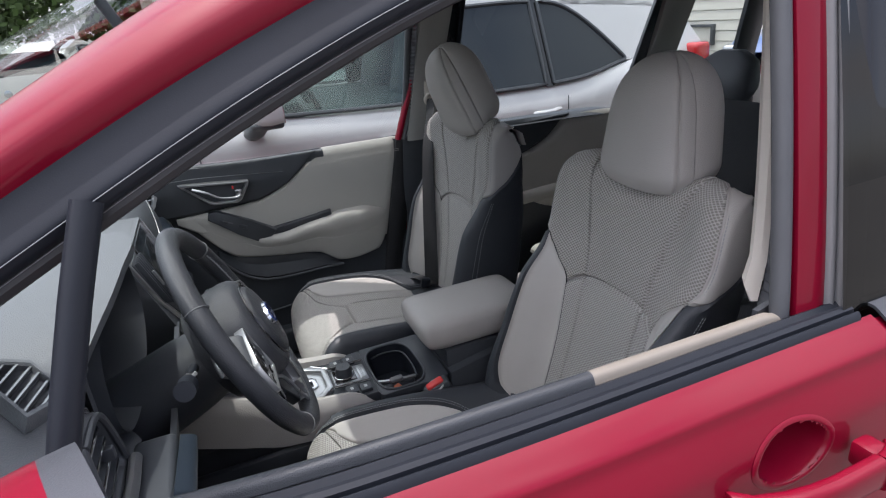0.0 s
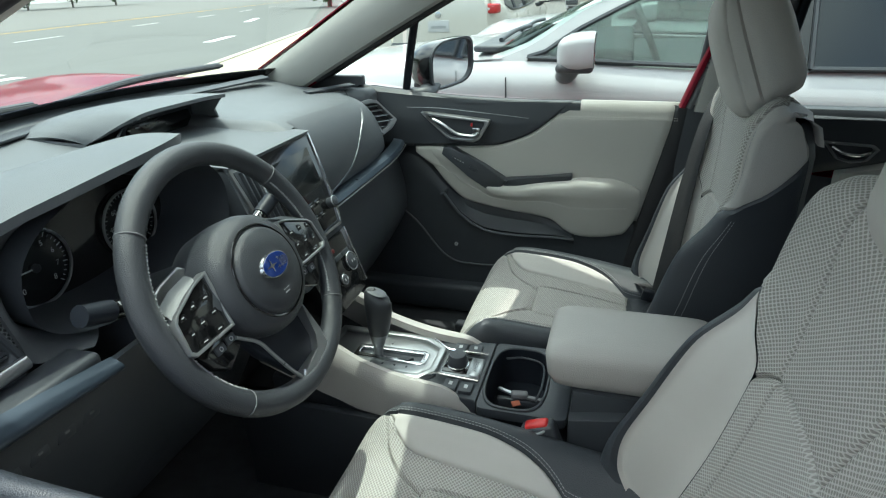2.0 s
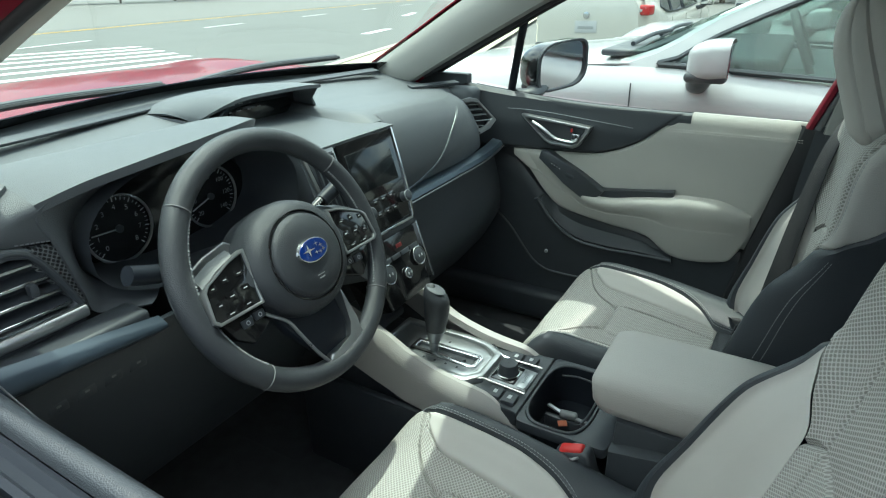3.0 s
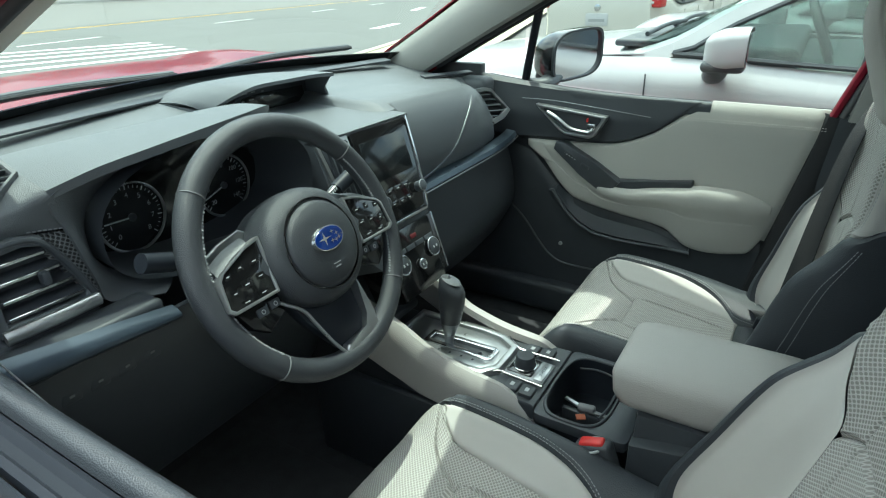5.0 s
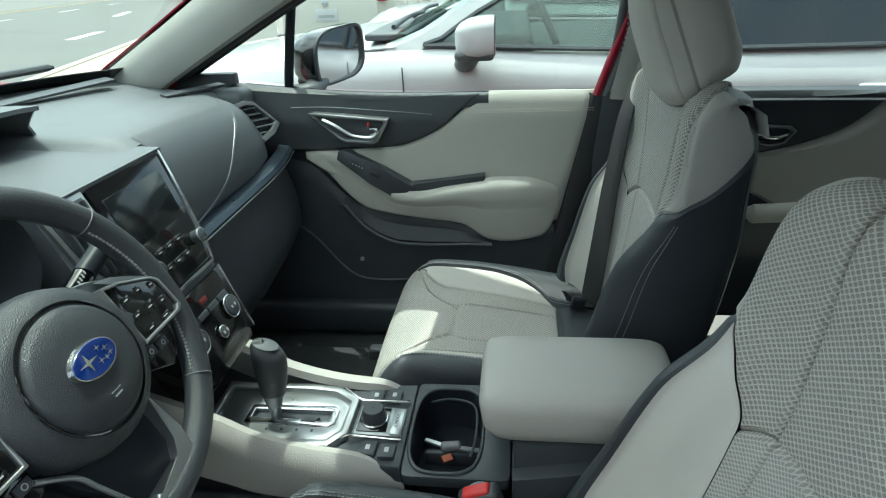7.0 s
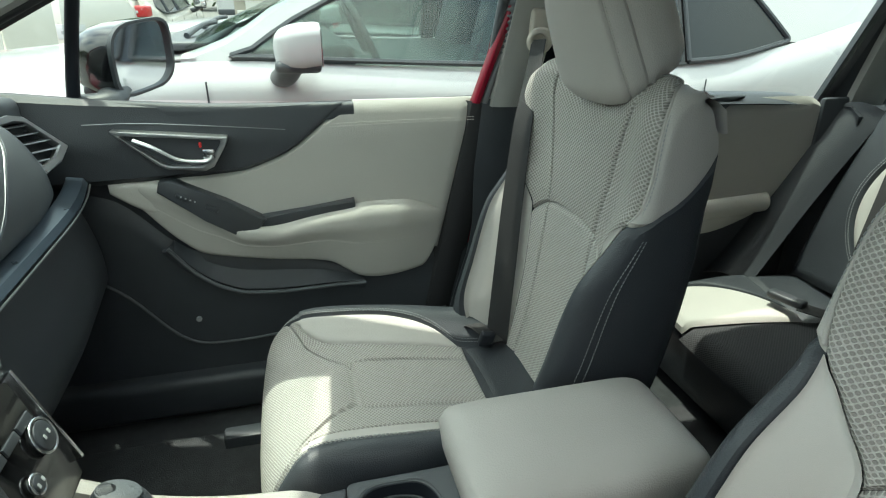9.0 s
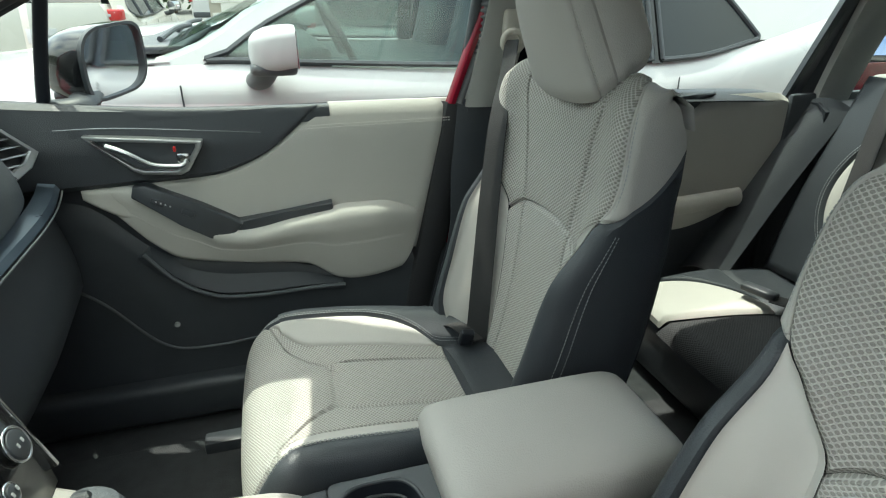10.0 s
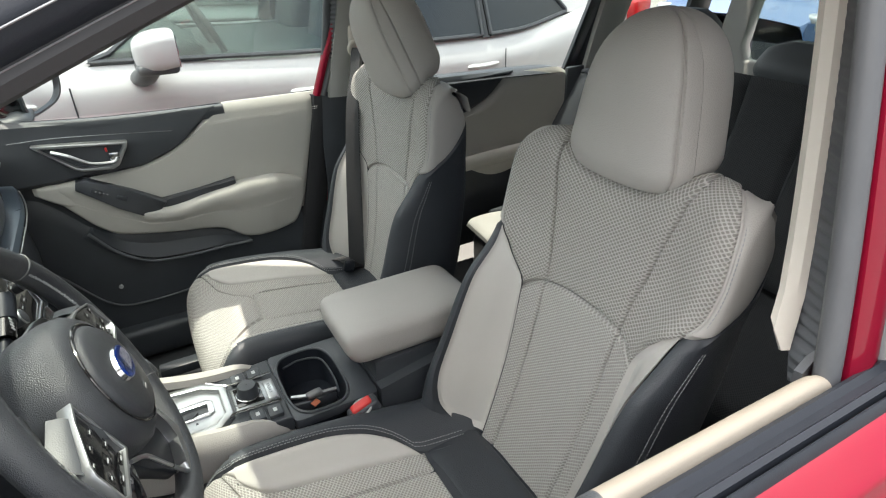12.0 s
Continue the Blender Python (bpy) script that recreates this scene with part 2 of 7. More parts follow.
def tube(points, r, seg=10, n=0, flat=1.0, up=(0, 0, 1), taper=None):
    """A round or flattened bar along a line."""
    pts = curve(points, n) if n else [Vector(p) for p in points]
    bm = bmesh.new()
    rows = []
    for i, p in enumerate(pts):
        d = (pts[min(i + 1, len(pts) - 1)] - pts[max(i - 1, 0)]).normalized()
        side = d.cross(Vector(up))
        side = side.normalized() if side.length > 1e-4 else Vector((1, 0, 0))
        top = side.cross(d).normalized()
        k = r if taper is None else r * (taper[0] + (taper[1] - taper[0]) * i / (len(pts) - 1))
        rows.append([bm.verts.new(p + side * k * math.cos(a) + top * k * flat * math.sin(a)) for a in (2 * math.pi * j / seg for j in range(seg))])
    for a, b in zip(rows, rows[1:]):
        for j in range(seg):
            bm.faces.new((a[j], a[(j + 1) % seg], b[(j + 1) % seg], b[j]))
    bm.faces.new(rows[0])
    bm.faces.new(rows[-1])
    return bm


def skin(rows, closed=False, caps=False):
    """Faces between rows of points of one length."""
    bm = bmesh.new()
    vs = [[bm.verts.new(p) for p in row] for row in rows]
    m = len(vs[0])
    for a, b in zip(vs, vs[1:]):
        for j in range(m if closed else m - 1):
            try:
                bm.faces.new((a[j], a[(j + 1) % m], b[(j + 1) % m], b[j]))
            except ValueError:
                pass
    if caps:
        bm.faces.new(vs[0])
        bm.faces.new(vs[-1])
    return bm


def slab(rows, thick, flip=False):
    """A sheet with thickness: the rows' surface and the same moved back along its normal."""
    bm = skin(rows)
    bmesh.ops.recalc_face_normals(bm, faces=bm.faces)
    bm.normal_update()
    vs = bm.verts[:]
    back = {v: bm.verts.new(v.co - v.normal * thick * (-1 if flip else 1)) for v in vs}
    fs = bm.faces[:]
    edges = [e for e in bm.edges if len(e.link_faces) == 1]
    for f in fs:
        bm.faces.new([back[v] for v in reversed(f.verts)])
    for e in edges:
        a, b = e.verts
        bm.faces.new((a, b, back[b], back[a]))
    return bm


def prism(poly, lo, hi, axis="y", bevel=0.0, seg=2):
    """A flat outline pushed from lo to hi along an axis. Outline: (x, z) for y, (y, z) for x, (x, y) for z."""
    place = {"y": lambda a, b, d: (a, d, b), "x": lambda a, b, d: (d, a, b), "z": lambda a, b, d: (a, b, d)}[axis]
    bm = bmesh.new()
    a = [bm.verts.new(place(p, q, lo)) for p, q in poly]
    b = [bm.verts.new(place(p, q, hi)) for p, q in poly]
    fa, fb = bm.faces.new(a), bm.faces.new(b)
    for i in range(len(a)):
        j = (i + 1) % len(a)
        bm.faces.new((a[i], a[j], b[j], b[i]))
    if bevel:
        bmesh.ops.bevel(bm, geom=list(fa.edges) + list(fb.edges), offset=bevel, segments=seg, profile=0.5, affect="EDGES")
    return bm


def frame_prism(outer, inner, lo, hi, axis="y", bevel=0.0):
    """A flat frame: an outline with a like outline cut out of it (same number of points)."""
    place = {"y": lambda a, b, d: (a, d, b), "x": lambda a, b, d: (d, a, b), "z": lambda a, b, d: (a, b, d)}[axis]
    rows = [[place(*p, lo) for p in outer], [place(*p, hi) for p in outer], [place(*p, hi) for p in inner], [place(*p, lo) for p in inner]]
    rows.append(rows[0])
    bm = skin([[r[i] for r in rows] for i in list(range(len(outer))) + [0]])
    bmesh.ops.remove_doubles(bm, verts=bm.verts, dist=1e-5)
    if bevel:
        es = [e for e in bm.edges if len(e.link_faces) == 2 and e.calc_face_angle(0) > 1.0]
        bmesh.ops.bevel(bm, geom=es, offset=bevel, segments=2, profile=0.5, affect="EDGES")
    return bm


def puffy(f, na, nb, thick=0.006, r=0.012, sink=0.0022, lay_out="", facing=None):
    """An upholstery panel over the surface f(a, b), a and b from 0 to 1: padded in the middle, drawn down into the seam round its edge. Its UV map is in metres."""
    P = np.array([[tuple(f(i / na, j / nb)) for j in range(nb + 1)] for i in range(na + 1)])
    du, dv = np.gradient(P, axis=0), np.gradient(P, axis=1)
    N = np.cross(du, dv)
    N /= np.maximum(np.linalg.norm(N, axis=2, keepdims=True), 1e-9)
    if facing is not None and (N.reshape(-1, 3) @ np.array(facing)).sum() < 0:
        N = -N
    def run(Q, ax):
        seg = np.linalg.norm(np.diff(Q, axis=ax), axis=2)
        z = np.zeros_like(np.take(seg, [0], axis=ax))
        return np.concatenate([z, np.cumsum(seg, axis=ax)], axis=ax)
    U, V = run(P, 0), run(P, 1)
    e = np.minimum(np.minimum(U, U[-1:] - U), np.minimum(V, V[:, -1:] - V))
    k = np.clip(e / r, 0, 1)
    H = (thick + sink) * np.sqrt(1 - (1 - k) ** 2) - sink
    P = P + N * H[..., None]
    bm = bmesh.new()
    vs = [[bm.verts.new(P[i, j]) for j in range(nb + 1)] for i in range(na + 1)]
    lay = bm.loops.layers.uv.new("UVMap")
    um = U - U.mean(axis=0, keepdims=True)
    if lay_out == "back":
        um, V = P[..., 1], P[..., 2] * 1.04
    elif lay_out == "lobe":
        # laid round the shoulder: paces across and up the cloth, from its inner seam
        pace = lambda Q, ax, i, j: np.concatenate([np.zeros_like(np.take(Q[..., 0], [0], axis=ax)), np.cumsum(np.hypot(np.diff(Q[..., i], axis=ax), np.diff(Q[..., j], axis=ax)), axis=ax)], axis=ax)
        um, V = P[:1, :, 1] + np.sign(P[-1, :, 1].mean()) * pace(P, 0, 0, 1), P[:, :1, 2] * 1.04 + pace(P, 1, 0, 2)
    elif lay_out == "cushion":
        um, V = P[..., 1], P[..., 0] + P[..., 2]
    for i in range(na):
        for j in range(nb):
            q = ((i, j), (i + 1, j), (i + 1, j + 1), (i, j + 1))
            try:
                face = bm.faces.new([vs[a][b] for a, b in q])
            except ValueError:
                continue
            for loop, (a, b) in zip(face.loops, q):
                loop[lay].uv = (um[a, b], V[a, b])
    return bm


def seam(points, r, step, parent, material=STITCH, name="stitching"):
    """A run of stitches: short raised threads along a line, in one mesh."""
    bm = bmesh.new()
    pts = [Vector(p) for p in points]
    d = [0.0]
    for a, b in zip(pts, pts[1:]):
        d.append(d[-1] + (b - a).length)
    def at(s):
        for i in range(len(d) - 1):
            if s <= d[i + 1]:
                return pts[i].lerp(pts[i + 1], (s - d[i]) / max(d[i + 1] - d[i], 1e-9))
        return pts[-1]
    s = 0.0
    while s + step * 0.65 < d[-1]:
        a, b = at(s), at(s + step * 0.65)
        ax = (b - a).normalized()
        side = ax.cross(Vector((0.3, 0.5, 0.8))).normalized()
        top = side.cross(ax)
        ends = [[bm.verts.new(c + side * r * u + top * r * v) for u, v in ((-1, -1), (1, -1), (1, 1), (-1, 1))] for c in (a, b)]
        for j in range(4):
            bm.faces.new((ends[0][j], ends[0][(j + 1) % 4], ends[1][(j + 1) % 4], ends[1][j]))
        bm.faces.new(ends[0])
        bm.faces.new(ends[1])
        s += step
    return part(name, bm, material, parent)


def lerp_key(keys, x):
    """A smooth value between keys (x, value)."""
    for (a, p), (b, q) in zip(keys, keys[1:]):
        if x <= b:
            f = min(1, max(0, (x - a) / (b - a)))
            return p + (q - p) * f
    return keys[-1][1]


def smooth_key(keys, x):
    """A curve through keys (x, value) with no corners and no overshoot."""
    n = len(keys)
    if x <= keys[0][0]:
        return keys[0][1]
    if x >= keys[-1][0]:
        return keys[-1][1]
    d = [(keys[i + 1][1] - keys[i][1]) / (keys[i + 1][0] - keys[i][0]) for i in range(n - 1)]
    m = [d[0]] + [0.0 if d[i - 1] * d[i] <= 0 else 2 * d[i - 1] * d[i] / (d[i - 1] + d[i]) for i in range(1, n - 1)] + [d[-1]]
    for i in range(n - 1):
        if x <= keys[i + 1][0]:
            w = keys[i + 1][0] - keys[i][0]
            t = (x - keys[i][0]) / w
            return (2 * t ** 3 - 3 * t * t + 1) * keys[i][1] + (t ** 3 - 2 * t * t + t) * w * m[i] + (3 * t * t - 2 * t ** 3) * keys[i + 1][1] + (t ** 3 - t * t) * w * m[i + 1]
    return keys[-1][1]


def spline_at(points, s):
    """Catmull-Rom through the points, s in units of one point."""
    n = len(points)
    k = max(0, min(int(s), n - 2))
    f = s - k
    g = lambda i: Vector(points[i]) if 0 <= i < n else (Vector(points[0]) * 2 - Vector(points[1]) if i < 0 else Vector(points[-1]) * 2 - Vector(points[-2]))
    a, b, c, d = g(k - 1), g(k), g(k + 1), g(k + 2)
    return 0.5 * (2 * b + (c - a) * f + (2 * a - 5 * b + 4 * c - d) * f * f + (3 * b - a - 3 * c + d) * f ** 3)


# ---- front seats ----
BACK_LINE = [(0.50, 0.500, 0.50), (0.60, 0.547, 0.60), (0.70, 0.585, 0.70), (0.83, 0.622, 0.83), (0.95, 0.649, 0.940), (1.05, 0.671, 1.018), (1.10, 0.694, 1.046), (1.14, 0.724, 1.056), (1.17, 0.762, 1.040)]
BACK_CUT = [(0, 0), (0.070, -0.001), (0.132, -0.014), (0.163, -0.050), (0.190, -0.080), (0.210, -0.074), (0.219, -0.030), (0.216, 0.040), (0.200, 0.102)]


def line_at(keys, v):
    xs = [k[0] for k in keys]
    s = 0.0
    for i in range(len(xs) - 1):
        if v <= xs[i + 1] or i == len(xs) - 2:
            s = i + (v - xs[i]) / (xs[i + 1] - xs[i])
            break
    return spline_at([(k[1], 0, k[2]) for k in keys], s)


def back_point(k, v, side):
    """A point of the backrest: k across (0 the middle, 8 the rear edge), v the height."""
    p = line_at(BACK_LINE, v)
    y, dx = spline_at([(a, b, 0) for a, b in BACK_CUT], k)[:2]
    wide = smooth_key([(0.5, 0.96), (0.75, 1.0), (0.90, 1.01), (0.97, 1.045), (1.03, 1.04), (1.08, 1.015), (1.13, 0.965), (1.17, 0.88)], v)
    bolster = smooth_key([(0.46, 0.9), (0.55, 1.25), (0.64, 1.45), (0.72, 1.32), (0.83, 1.05), (0.90, 0.50), (0.96, 0.28), (1.04, 0.26), (1.1, 0.2)], v)
    if dx < 0:
        dx *= bolster
    else:
        dx *= 1 - 0.12 * smooth_key([(0.84, 0), (0.95, 1)], v)
        dx *= smooth_key([(0.99, 1), (1.03, 0.90), (1.07, 0.66), (1.11, 0.30), (1.15, 0.08), (1.17, 0.05)], v)
    return Vector((p.x + dx, side * y * wide, p.z + min(1, max(0, (v - 0.95) / 0.12)) * (0.034 * smooth_key([(0.04, 0), (0.135, 1)], abs(y)) - 0.62 * max(0, (abs(y) if k < 6 else 0.219 + 0.004 * (k - 6)) - 0.172) ** 1.3)))


def kc(v):
    return smooth_key([(0.5, 1.14), (0.80, 1.22), (0.86, 1.26), (0.98, 1.5), (1.08, 1.95), (1.17, 2.3)], v)


def kb(v):
    return smooth_key([(0.5, 1.62), (0.83, 2.0), (0.90, 3.4), (0.93, 4.5), (0.955, 4.95), (1.0, 5.3), (1.05, 5.25), (1.10, 4.7), (1.135, 4.0), (1.17, 3.2)], v)


def kl(v):
    return smooth_key([(0.5, 1.7), (0.53, 2.2), (0.60, 3.50), (0.68, 3.84), (0.80, 3.93), (0.88, 4.08), (0.925, 4.34)], v)


def arc(k):
    y = min(k / 2, 1)
    return 0.826 + 0.035 * (1 - y * y)


def backrest_parts(seat, wing=0.925):
    front = (-1, 0, 0.2)
    climb = lambda a: 0.012 * a + 0.070 * max(0, (a - 0.35) / 0.65) ** 1.4
    part("lower_insert", puffy(lambda a, b: back_point(abs(2 * a - 1) * kc(0.55 + b * 0.3), 0.53 + b * (arc(abs(2 * a - 1) * 0.95) - 0.53), 1 if a > 0.5 else -1), 60, 48, 0.006, 0.007, 0.0035, lay_out="back", facing=front), FINE, seat, "fine light grey mesh cloth insert")
    part("upper_insert", puffy(lambda a, b: (lambda v: back_point(abs(2 * a - 1) * kc(v), v, 1 if a > 0.5 else -1))(arc(abs(2 * a - 1) * 0.95) + b * (1.16 - arc(abs(2 * a - 1) * 0.95))), 60, 60, 0.006, 0.009, 0.005, lay_out="back", facing=front), COARSE, seat, "coarse light grey mesh cloth insert")
    for side in (1, -1):
        out = (-0.6, side * 0.7, 0.1)
        part("lower_column", puffy(lambda a, b: (lambda v: back_point(kc(v) + a * (kb(v) - kc(v)), v, side))(0.53 + b * (arc(0.95 + a * 1.05) - 0.53)), 24, 48, 0.005, 0.007, 0.0035, lay_out="back", facing=front), FINE, seat)
        part("shoulder_lobe", puffy(lambda a, b: (lambda v: back_point(kc(v) + a * (kb(v) - kc(v)), v, side))(arc(0.95 + a * 1.05) + b * (1.155 - arc(0.95 + a * 1.05))), 48, 60, 0.005, 0.009, 0.005, lay_out="lobe", facing=front), COARSE, seat, "coarse light grey mesh cloth shoulder")
        part("bolster", puffy(lambda a, b: (lambda v: back_point(kb(v) + a * (kl(v) - kb(v)), v, side))(0.545 + b * 0.378), 18, 40, 0.006, 0.012, facing=out), GREYCLOTH, seat, "smooth light grey bolster panel")
        part("side_panel", puffy(lambda a, b: (lambda v: back_point(kl(v) + a * (8 - kl(v)), v, side))(0.50 + b * (wing + climb(a) - 0.50)), 20, 40, 0.005, 0.010, facing=out), VINYL, seat, "black vinyl side panel")
        part("wing", puffy(lambda a, b: (lambda v: back_point(kb(v) + a * (8 - kb(v)), v, side))(wing + climb(a) + b * (1.155 - wing - climb(a))), 20, 30, 0.005, 0.010, 0.001, facing=out), GREY, seat, "light grey vinyl shoulder wing")
        seam([back_point(kb(v) + 0.22, v, side) + Vector((-0.002, side * 0.004, 0.001)) for v in (0.95 + i * 0.008 for i in range(23))], 0.0005, 0.0062, seat)
        part("piping", tube([back_point(kb(v), v, side) + Vector((-0.001, side * 0.001, 0)) for v in (0.93 + i * 0.0115 for i in range(20))], 0.0025, 8), GREY, seat)
        for off in (0.20, 0.44):
            seam([back_point(kl(v) + off, v, side) + Vector((-0.003, side * 0.0045, 0.001)) for v in (0.56 + i * 0.012 for i in range(30))], 0.00055, 0.0062, seat)
        for off in (1.75, 1.95):
            seam([back_point(kl(v) + off, v, side) + Vector((0, side * 0.0058, 0)) for v in (0.56 + i * 0.012 for i in range(30))], 0.00045, 0.0062, seat)
    rows = [[back_point(8, v, -1).lerp(back_point(8, v, 1), j / 12) + Vector((0.035 * math.sin(math.pi * j / 12) ** 0.5, 0, 0)) for j in range(13)] for v in (0.40 + i * 0.04 for i in range(20)) if v < 1.10]
    top_rows = [[back_point(abs(k), v, 1 if k > 0 else -1) + Vector((ox, 0, oz)) for k in (-6 + 0.5 * i for i in range(25))] for v, ox, oz in ((1.12, 0.006, -0.005), (1.15, 0.004, -0.003), (1.165, 0.004, -0.004), (1.17, 0.014, -0.016), (1.17, 0.018, -0.050))]
    part("top_roll", skin(top_rows), GREY, seat, "light grey vinyl top roll")
    part("back_panel", slab(rows, 0.004), VINYL, seat, "black vinyl seat back")


def headrest(seat, dx=0.0, dz=0.0, nod=0.0, dy=0.010):
    """A padded block, wide at the foot and round at the top, of a front pad, two gussets and a rear; nod tips it forward."""
    tip = Matrix.Translation((0.725 + dx, 0, 1.06 + dz)) @ Matrix.Rotation(radians(-nod), 4, "Y") @ Matrix.Translation((-0.725 - dx, 0, -1.06 - dz))
    def at(ang, v):
        z = 1.054 + v * 0.232
        low = min(1, v / 0.16)
        k = min(1, max(0, (v - 0.42) / 0.58))
        w = (0.112 - 0.034 * max(0, (v - 0.08) / 0.92)) * (1 - k ** 3.4) ** 0.5 * (0.86 + 0.14 * math.sin(math.pi / 2 * low)) + 0.004
        d = 0.065 * (1 - k ** 3.0) ** 0.5 * (0.80 + 0.20 * math.sin(math.pi / 2 * low)) + 0.003
        c, s = math.cos(ang), math.sin(ang)
        e = 0.60
        y = dy + w * math.copysign(abs(s) ** e, s)
        x = 0.725 + 0.026 * v - d * math.copysign(abs(c) ** e, c)
        p = Vector((x + dx, y, z + dz + 0.012 * (abs(y) / 0.14) ** 2 * (1 - v) + 0.010 * (c < 0) * (1 - v)))
        return tip @ p
    A, B = radians(58), radians(84)
    ez = lambda b: 0.5 - 0.5 * math.cos(math.pi * b)
    rest = part("headrest", puffy(lambda a, b: at(-A + 2 * A * a, ez(b)), 36, 30, 0.003, 0.008, 0.0008, facing=(-1, 0, 0)), GREY, seat, "light grey vinyl headrest pad")
    for s in (1, -1):
        part("gusset", puffy(lambda a, b: at(s * (A + (B - A) * a), ez(b)), 8, 30, 0.003, 0.006, 0.0008, facing=(-0.3, s, 0)), GREY, rest)
        part("gusset", puffy(lambda a, b: at(s * (B + (math.pi - B) * a), ez(b)), 26, 30, 0.003, 0.006, 0.0008, facing=(0.5, s, 0)), GREY, rest)
        seam([at(s * (A + 0.05), 0.04 + 0.9 * i / 24) + Vector((-0.002, s * 0.002, 0)) for i in range(25)], 0.0005, 0.006, rest, GREY)
        part("post", tube([(0.728 + dx, s * 0.055, 1.03 + dz), (0.728 + dx, s * 0.055, 1.10 + dz)], 0.006, 12), CHROME, seat, "chrome headrest post")
    part("foot", skin([[at(2 * math.pi * i / 40, 0.0) for i in range(40)], [tip @ Vector((0.725 + dx, dy, 1.056 + dz))] * 40], closed=True), GREY, rest)
    part("crown", skin([[at(2 * math.pi * i / 40, 1.0) for i in range(40)], [tip @ Vector((0.751 + dx, dy, 1.2865 + dz))] * 40], closed=True), GREY, rest)


CUSHION_LINE = [(0, 0.030, 0.420), (1, 0.012, 0.475), (2, 0.012, 0.522), (3, 0.035, 0.558), (4, 0.085, 0.573), (5, 0.18, 0.570), (6, 0.30, 0.555), (7, 0.42, 0.535), (8, 0.56, 0.520)]
CUSHION_CUT = [(0, 0), (0.070, 0.001), (0.122, 0.006), (0.160, 0.026), (0.192, 0.044), (0.218, 0.036), (0.229, -0.020), (0.234, -0.070), (0.232, -0.140)]


def cushion_point(k, p, side):
    c = spline_at([(q[1], 0, q[2]) for q in CUSHION_LINE], p)
    y, dz = spline_at([(a, b, 0) for a, b in CUSHION_CUT], k)[:2]
    roll = smooth_key([(0, 0.25), (2.5, 0.35), (4.5, 1.0), (8, 1.0)], p)
    wide = smooth_key([(0, 0.93), (3, 0.97), (5, 1.0), (8, 0.97)], p)
    if dz < 0 and p < 4:
        dz = max(dz, -(c.z - 0.43))
    return Vector((c.x + (0.02 * (abs(y) / 0.25) ** 3 if p < 4 else 0), side * y * wide, c.z + dz * (roll if dz > 0 else 1)))


def ckb(p):
    return smooth_key([(0, 4.9), (2.4, 4.85), (3.5, 4.15), (4.6, 2.2), (6.0, 1.95), (6.8, 1.9), (8, 1.85)], p)


def ckl(p):
    return smooth_key([(0, 4.9), (2.4, 4.87), (3.2, 4.5), (3.8, 3.95), (4.6, 3.76), (5.5, 3.72), (6.0, 3.45), (6.4, 2.95), (6.65, 2.35), (6.8, 1.95), (8, 1.9)], p)


def ckp(s):
    """How far back the front panel reaches, s from the middle (0) to the bolster (1)."""
    return 4.9 if s < 0.36 else 4.9 - 1.5 * (s - 0.36) / 0.64


def cushion_parts(seat):
    up = (-0.2, 0, 1)
    def front(a, b):
        s = abs(2 * a - 1)
        p = 0.35 + b * (ckp(s) - 0.35)
        return cushion_point(s * ckb(p), p, 1 if a > 0.5 else -1)
    part("front_insert", puffy(front, 64, 40, lay_out="cushion", facing=up), FINE, seat, "fine light grey mesh cloth cushion front")
    def inner(a, b):
        s = abs(2 * a - 1)
        return cushion_point(s * 1.02, 4.9 + b * 1.95, 1 if a > 0.5 else -1)
    part("rear_insert", puffy(inner, 30, 36, lay_out="cushion", facing=up), FINE, seat, "fine light grey mesh cloth cushion insert")
    part("rear_panel", puffy(lambda a, b: cushion_point(abs(2 * a - 1) * 1.92, 6.86 + b * 1.14, 1 if a > 0.5 else -1), 24, 10, 0.006, 0.010, facing=up), VINYL, seat, "black vinyl strip behind the cushion cloth")
    for side in (1, -1):
        out = (-0.2, side * 0.7, 0.6)
        def column(a, b):
            p0 = ckp(0.36 + 0.64 * a)
            p = p0 + b * (6.85 - p0)
            k0 = 1.02 + (0.36 * ckb(p) - 1.02) * max(0, 1 - b * 6)
            return cushion_point(k0 + a * (ckb(p) - k0), p, side)
        part("column", puffy(column, 16, 44, 0.005, 0.010, lay_out="cushion", facing=up), FINE, seat)
        part("bolster", puffy(lambda a, b: (lambda p: cushion_point(ckb(p) + a * (ckl(p) - ckb(p)), p, side))(3.5 + b * 3.28), 20, 48, 0.005, 0.010, facing=out), GREYCLOTH, seat, "smooth light grey bolster panel")
        part("side_panel", puffy(lambda a, b: (lambda p: cushion_point(ckl(p) + a * (8 - ckl(p)), p, side))(0.9 + b * 7.1), 24, 50, 0.005, 0.010, facing=out), VINYL, seat, "black vinyl side panel")
        for off in (0.16, 0.34):
            seam([cushion_point(ckl(p) + off, p, side) + Vector((-0.001, -side * 0.001, 0.0056)) for p in (2.2 + i * 0.13 for i in range(42))], 0.00055, 0.0062, seat)
    rows = [[cushion_point(k, 0.36 - 0.34 * j / 6, s) + Vector((-0.004 - 0.01 * math.sin(math.pi * j / 6), 0, -0.030 * j / 6)) for s, k in [(-1, 6 - i * 0.5) for i in range(12)] + [(1, i * 0.5) for i in range(13)]] for j in range(7)]
    part("front_band", slab(rows, 0.004), VINYL, seat, "black vinyl front band")


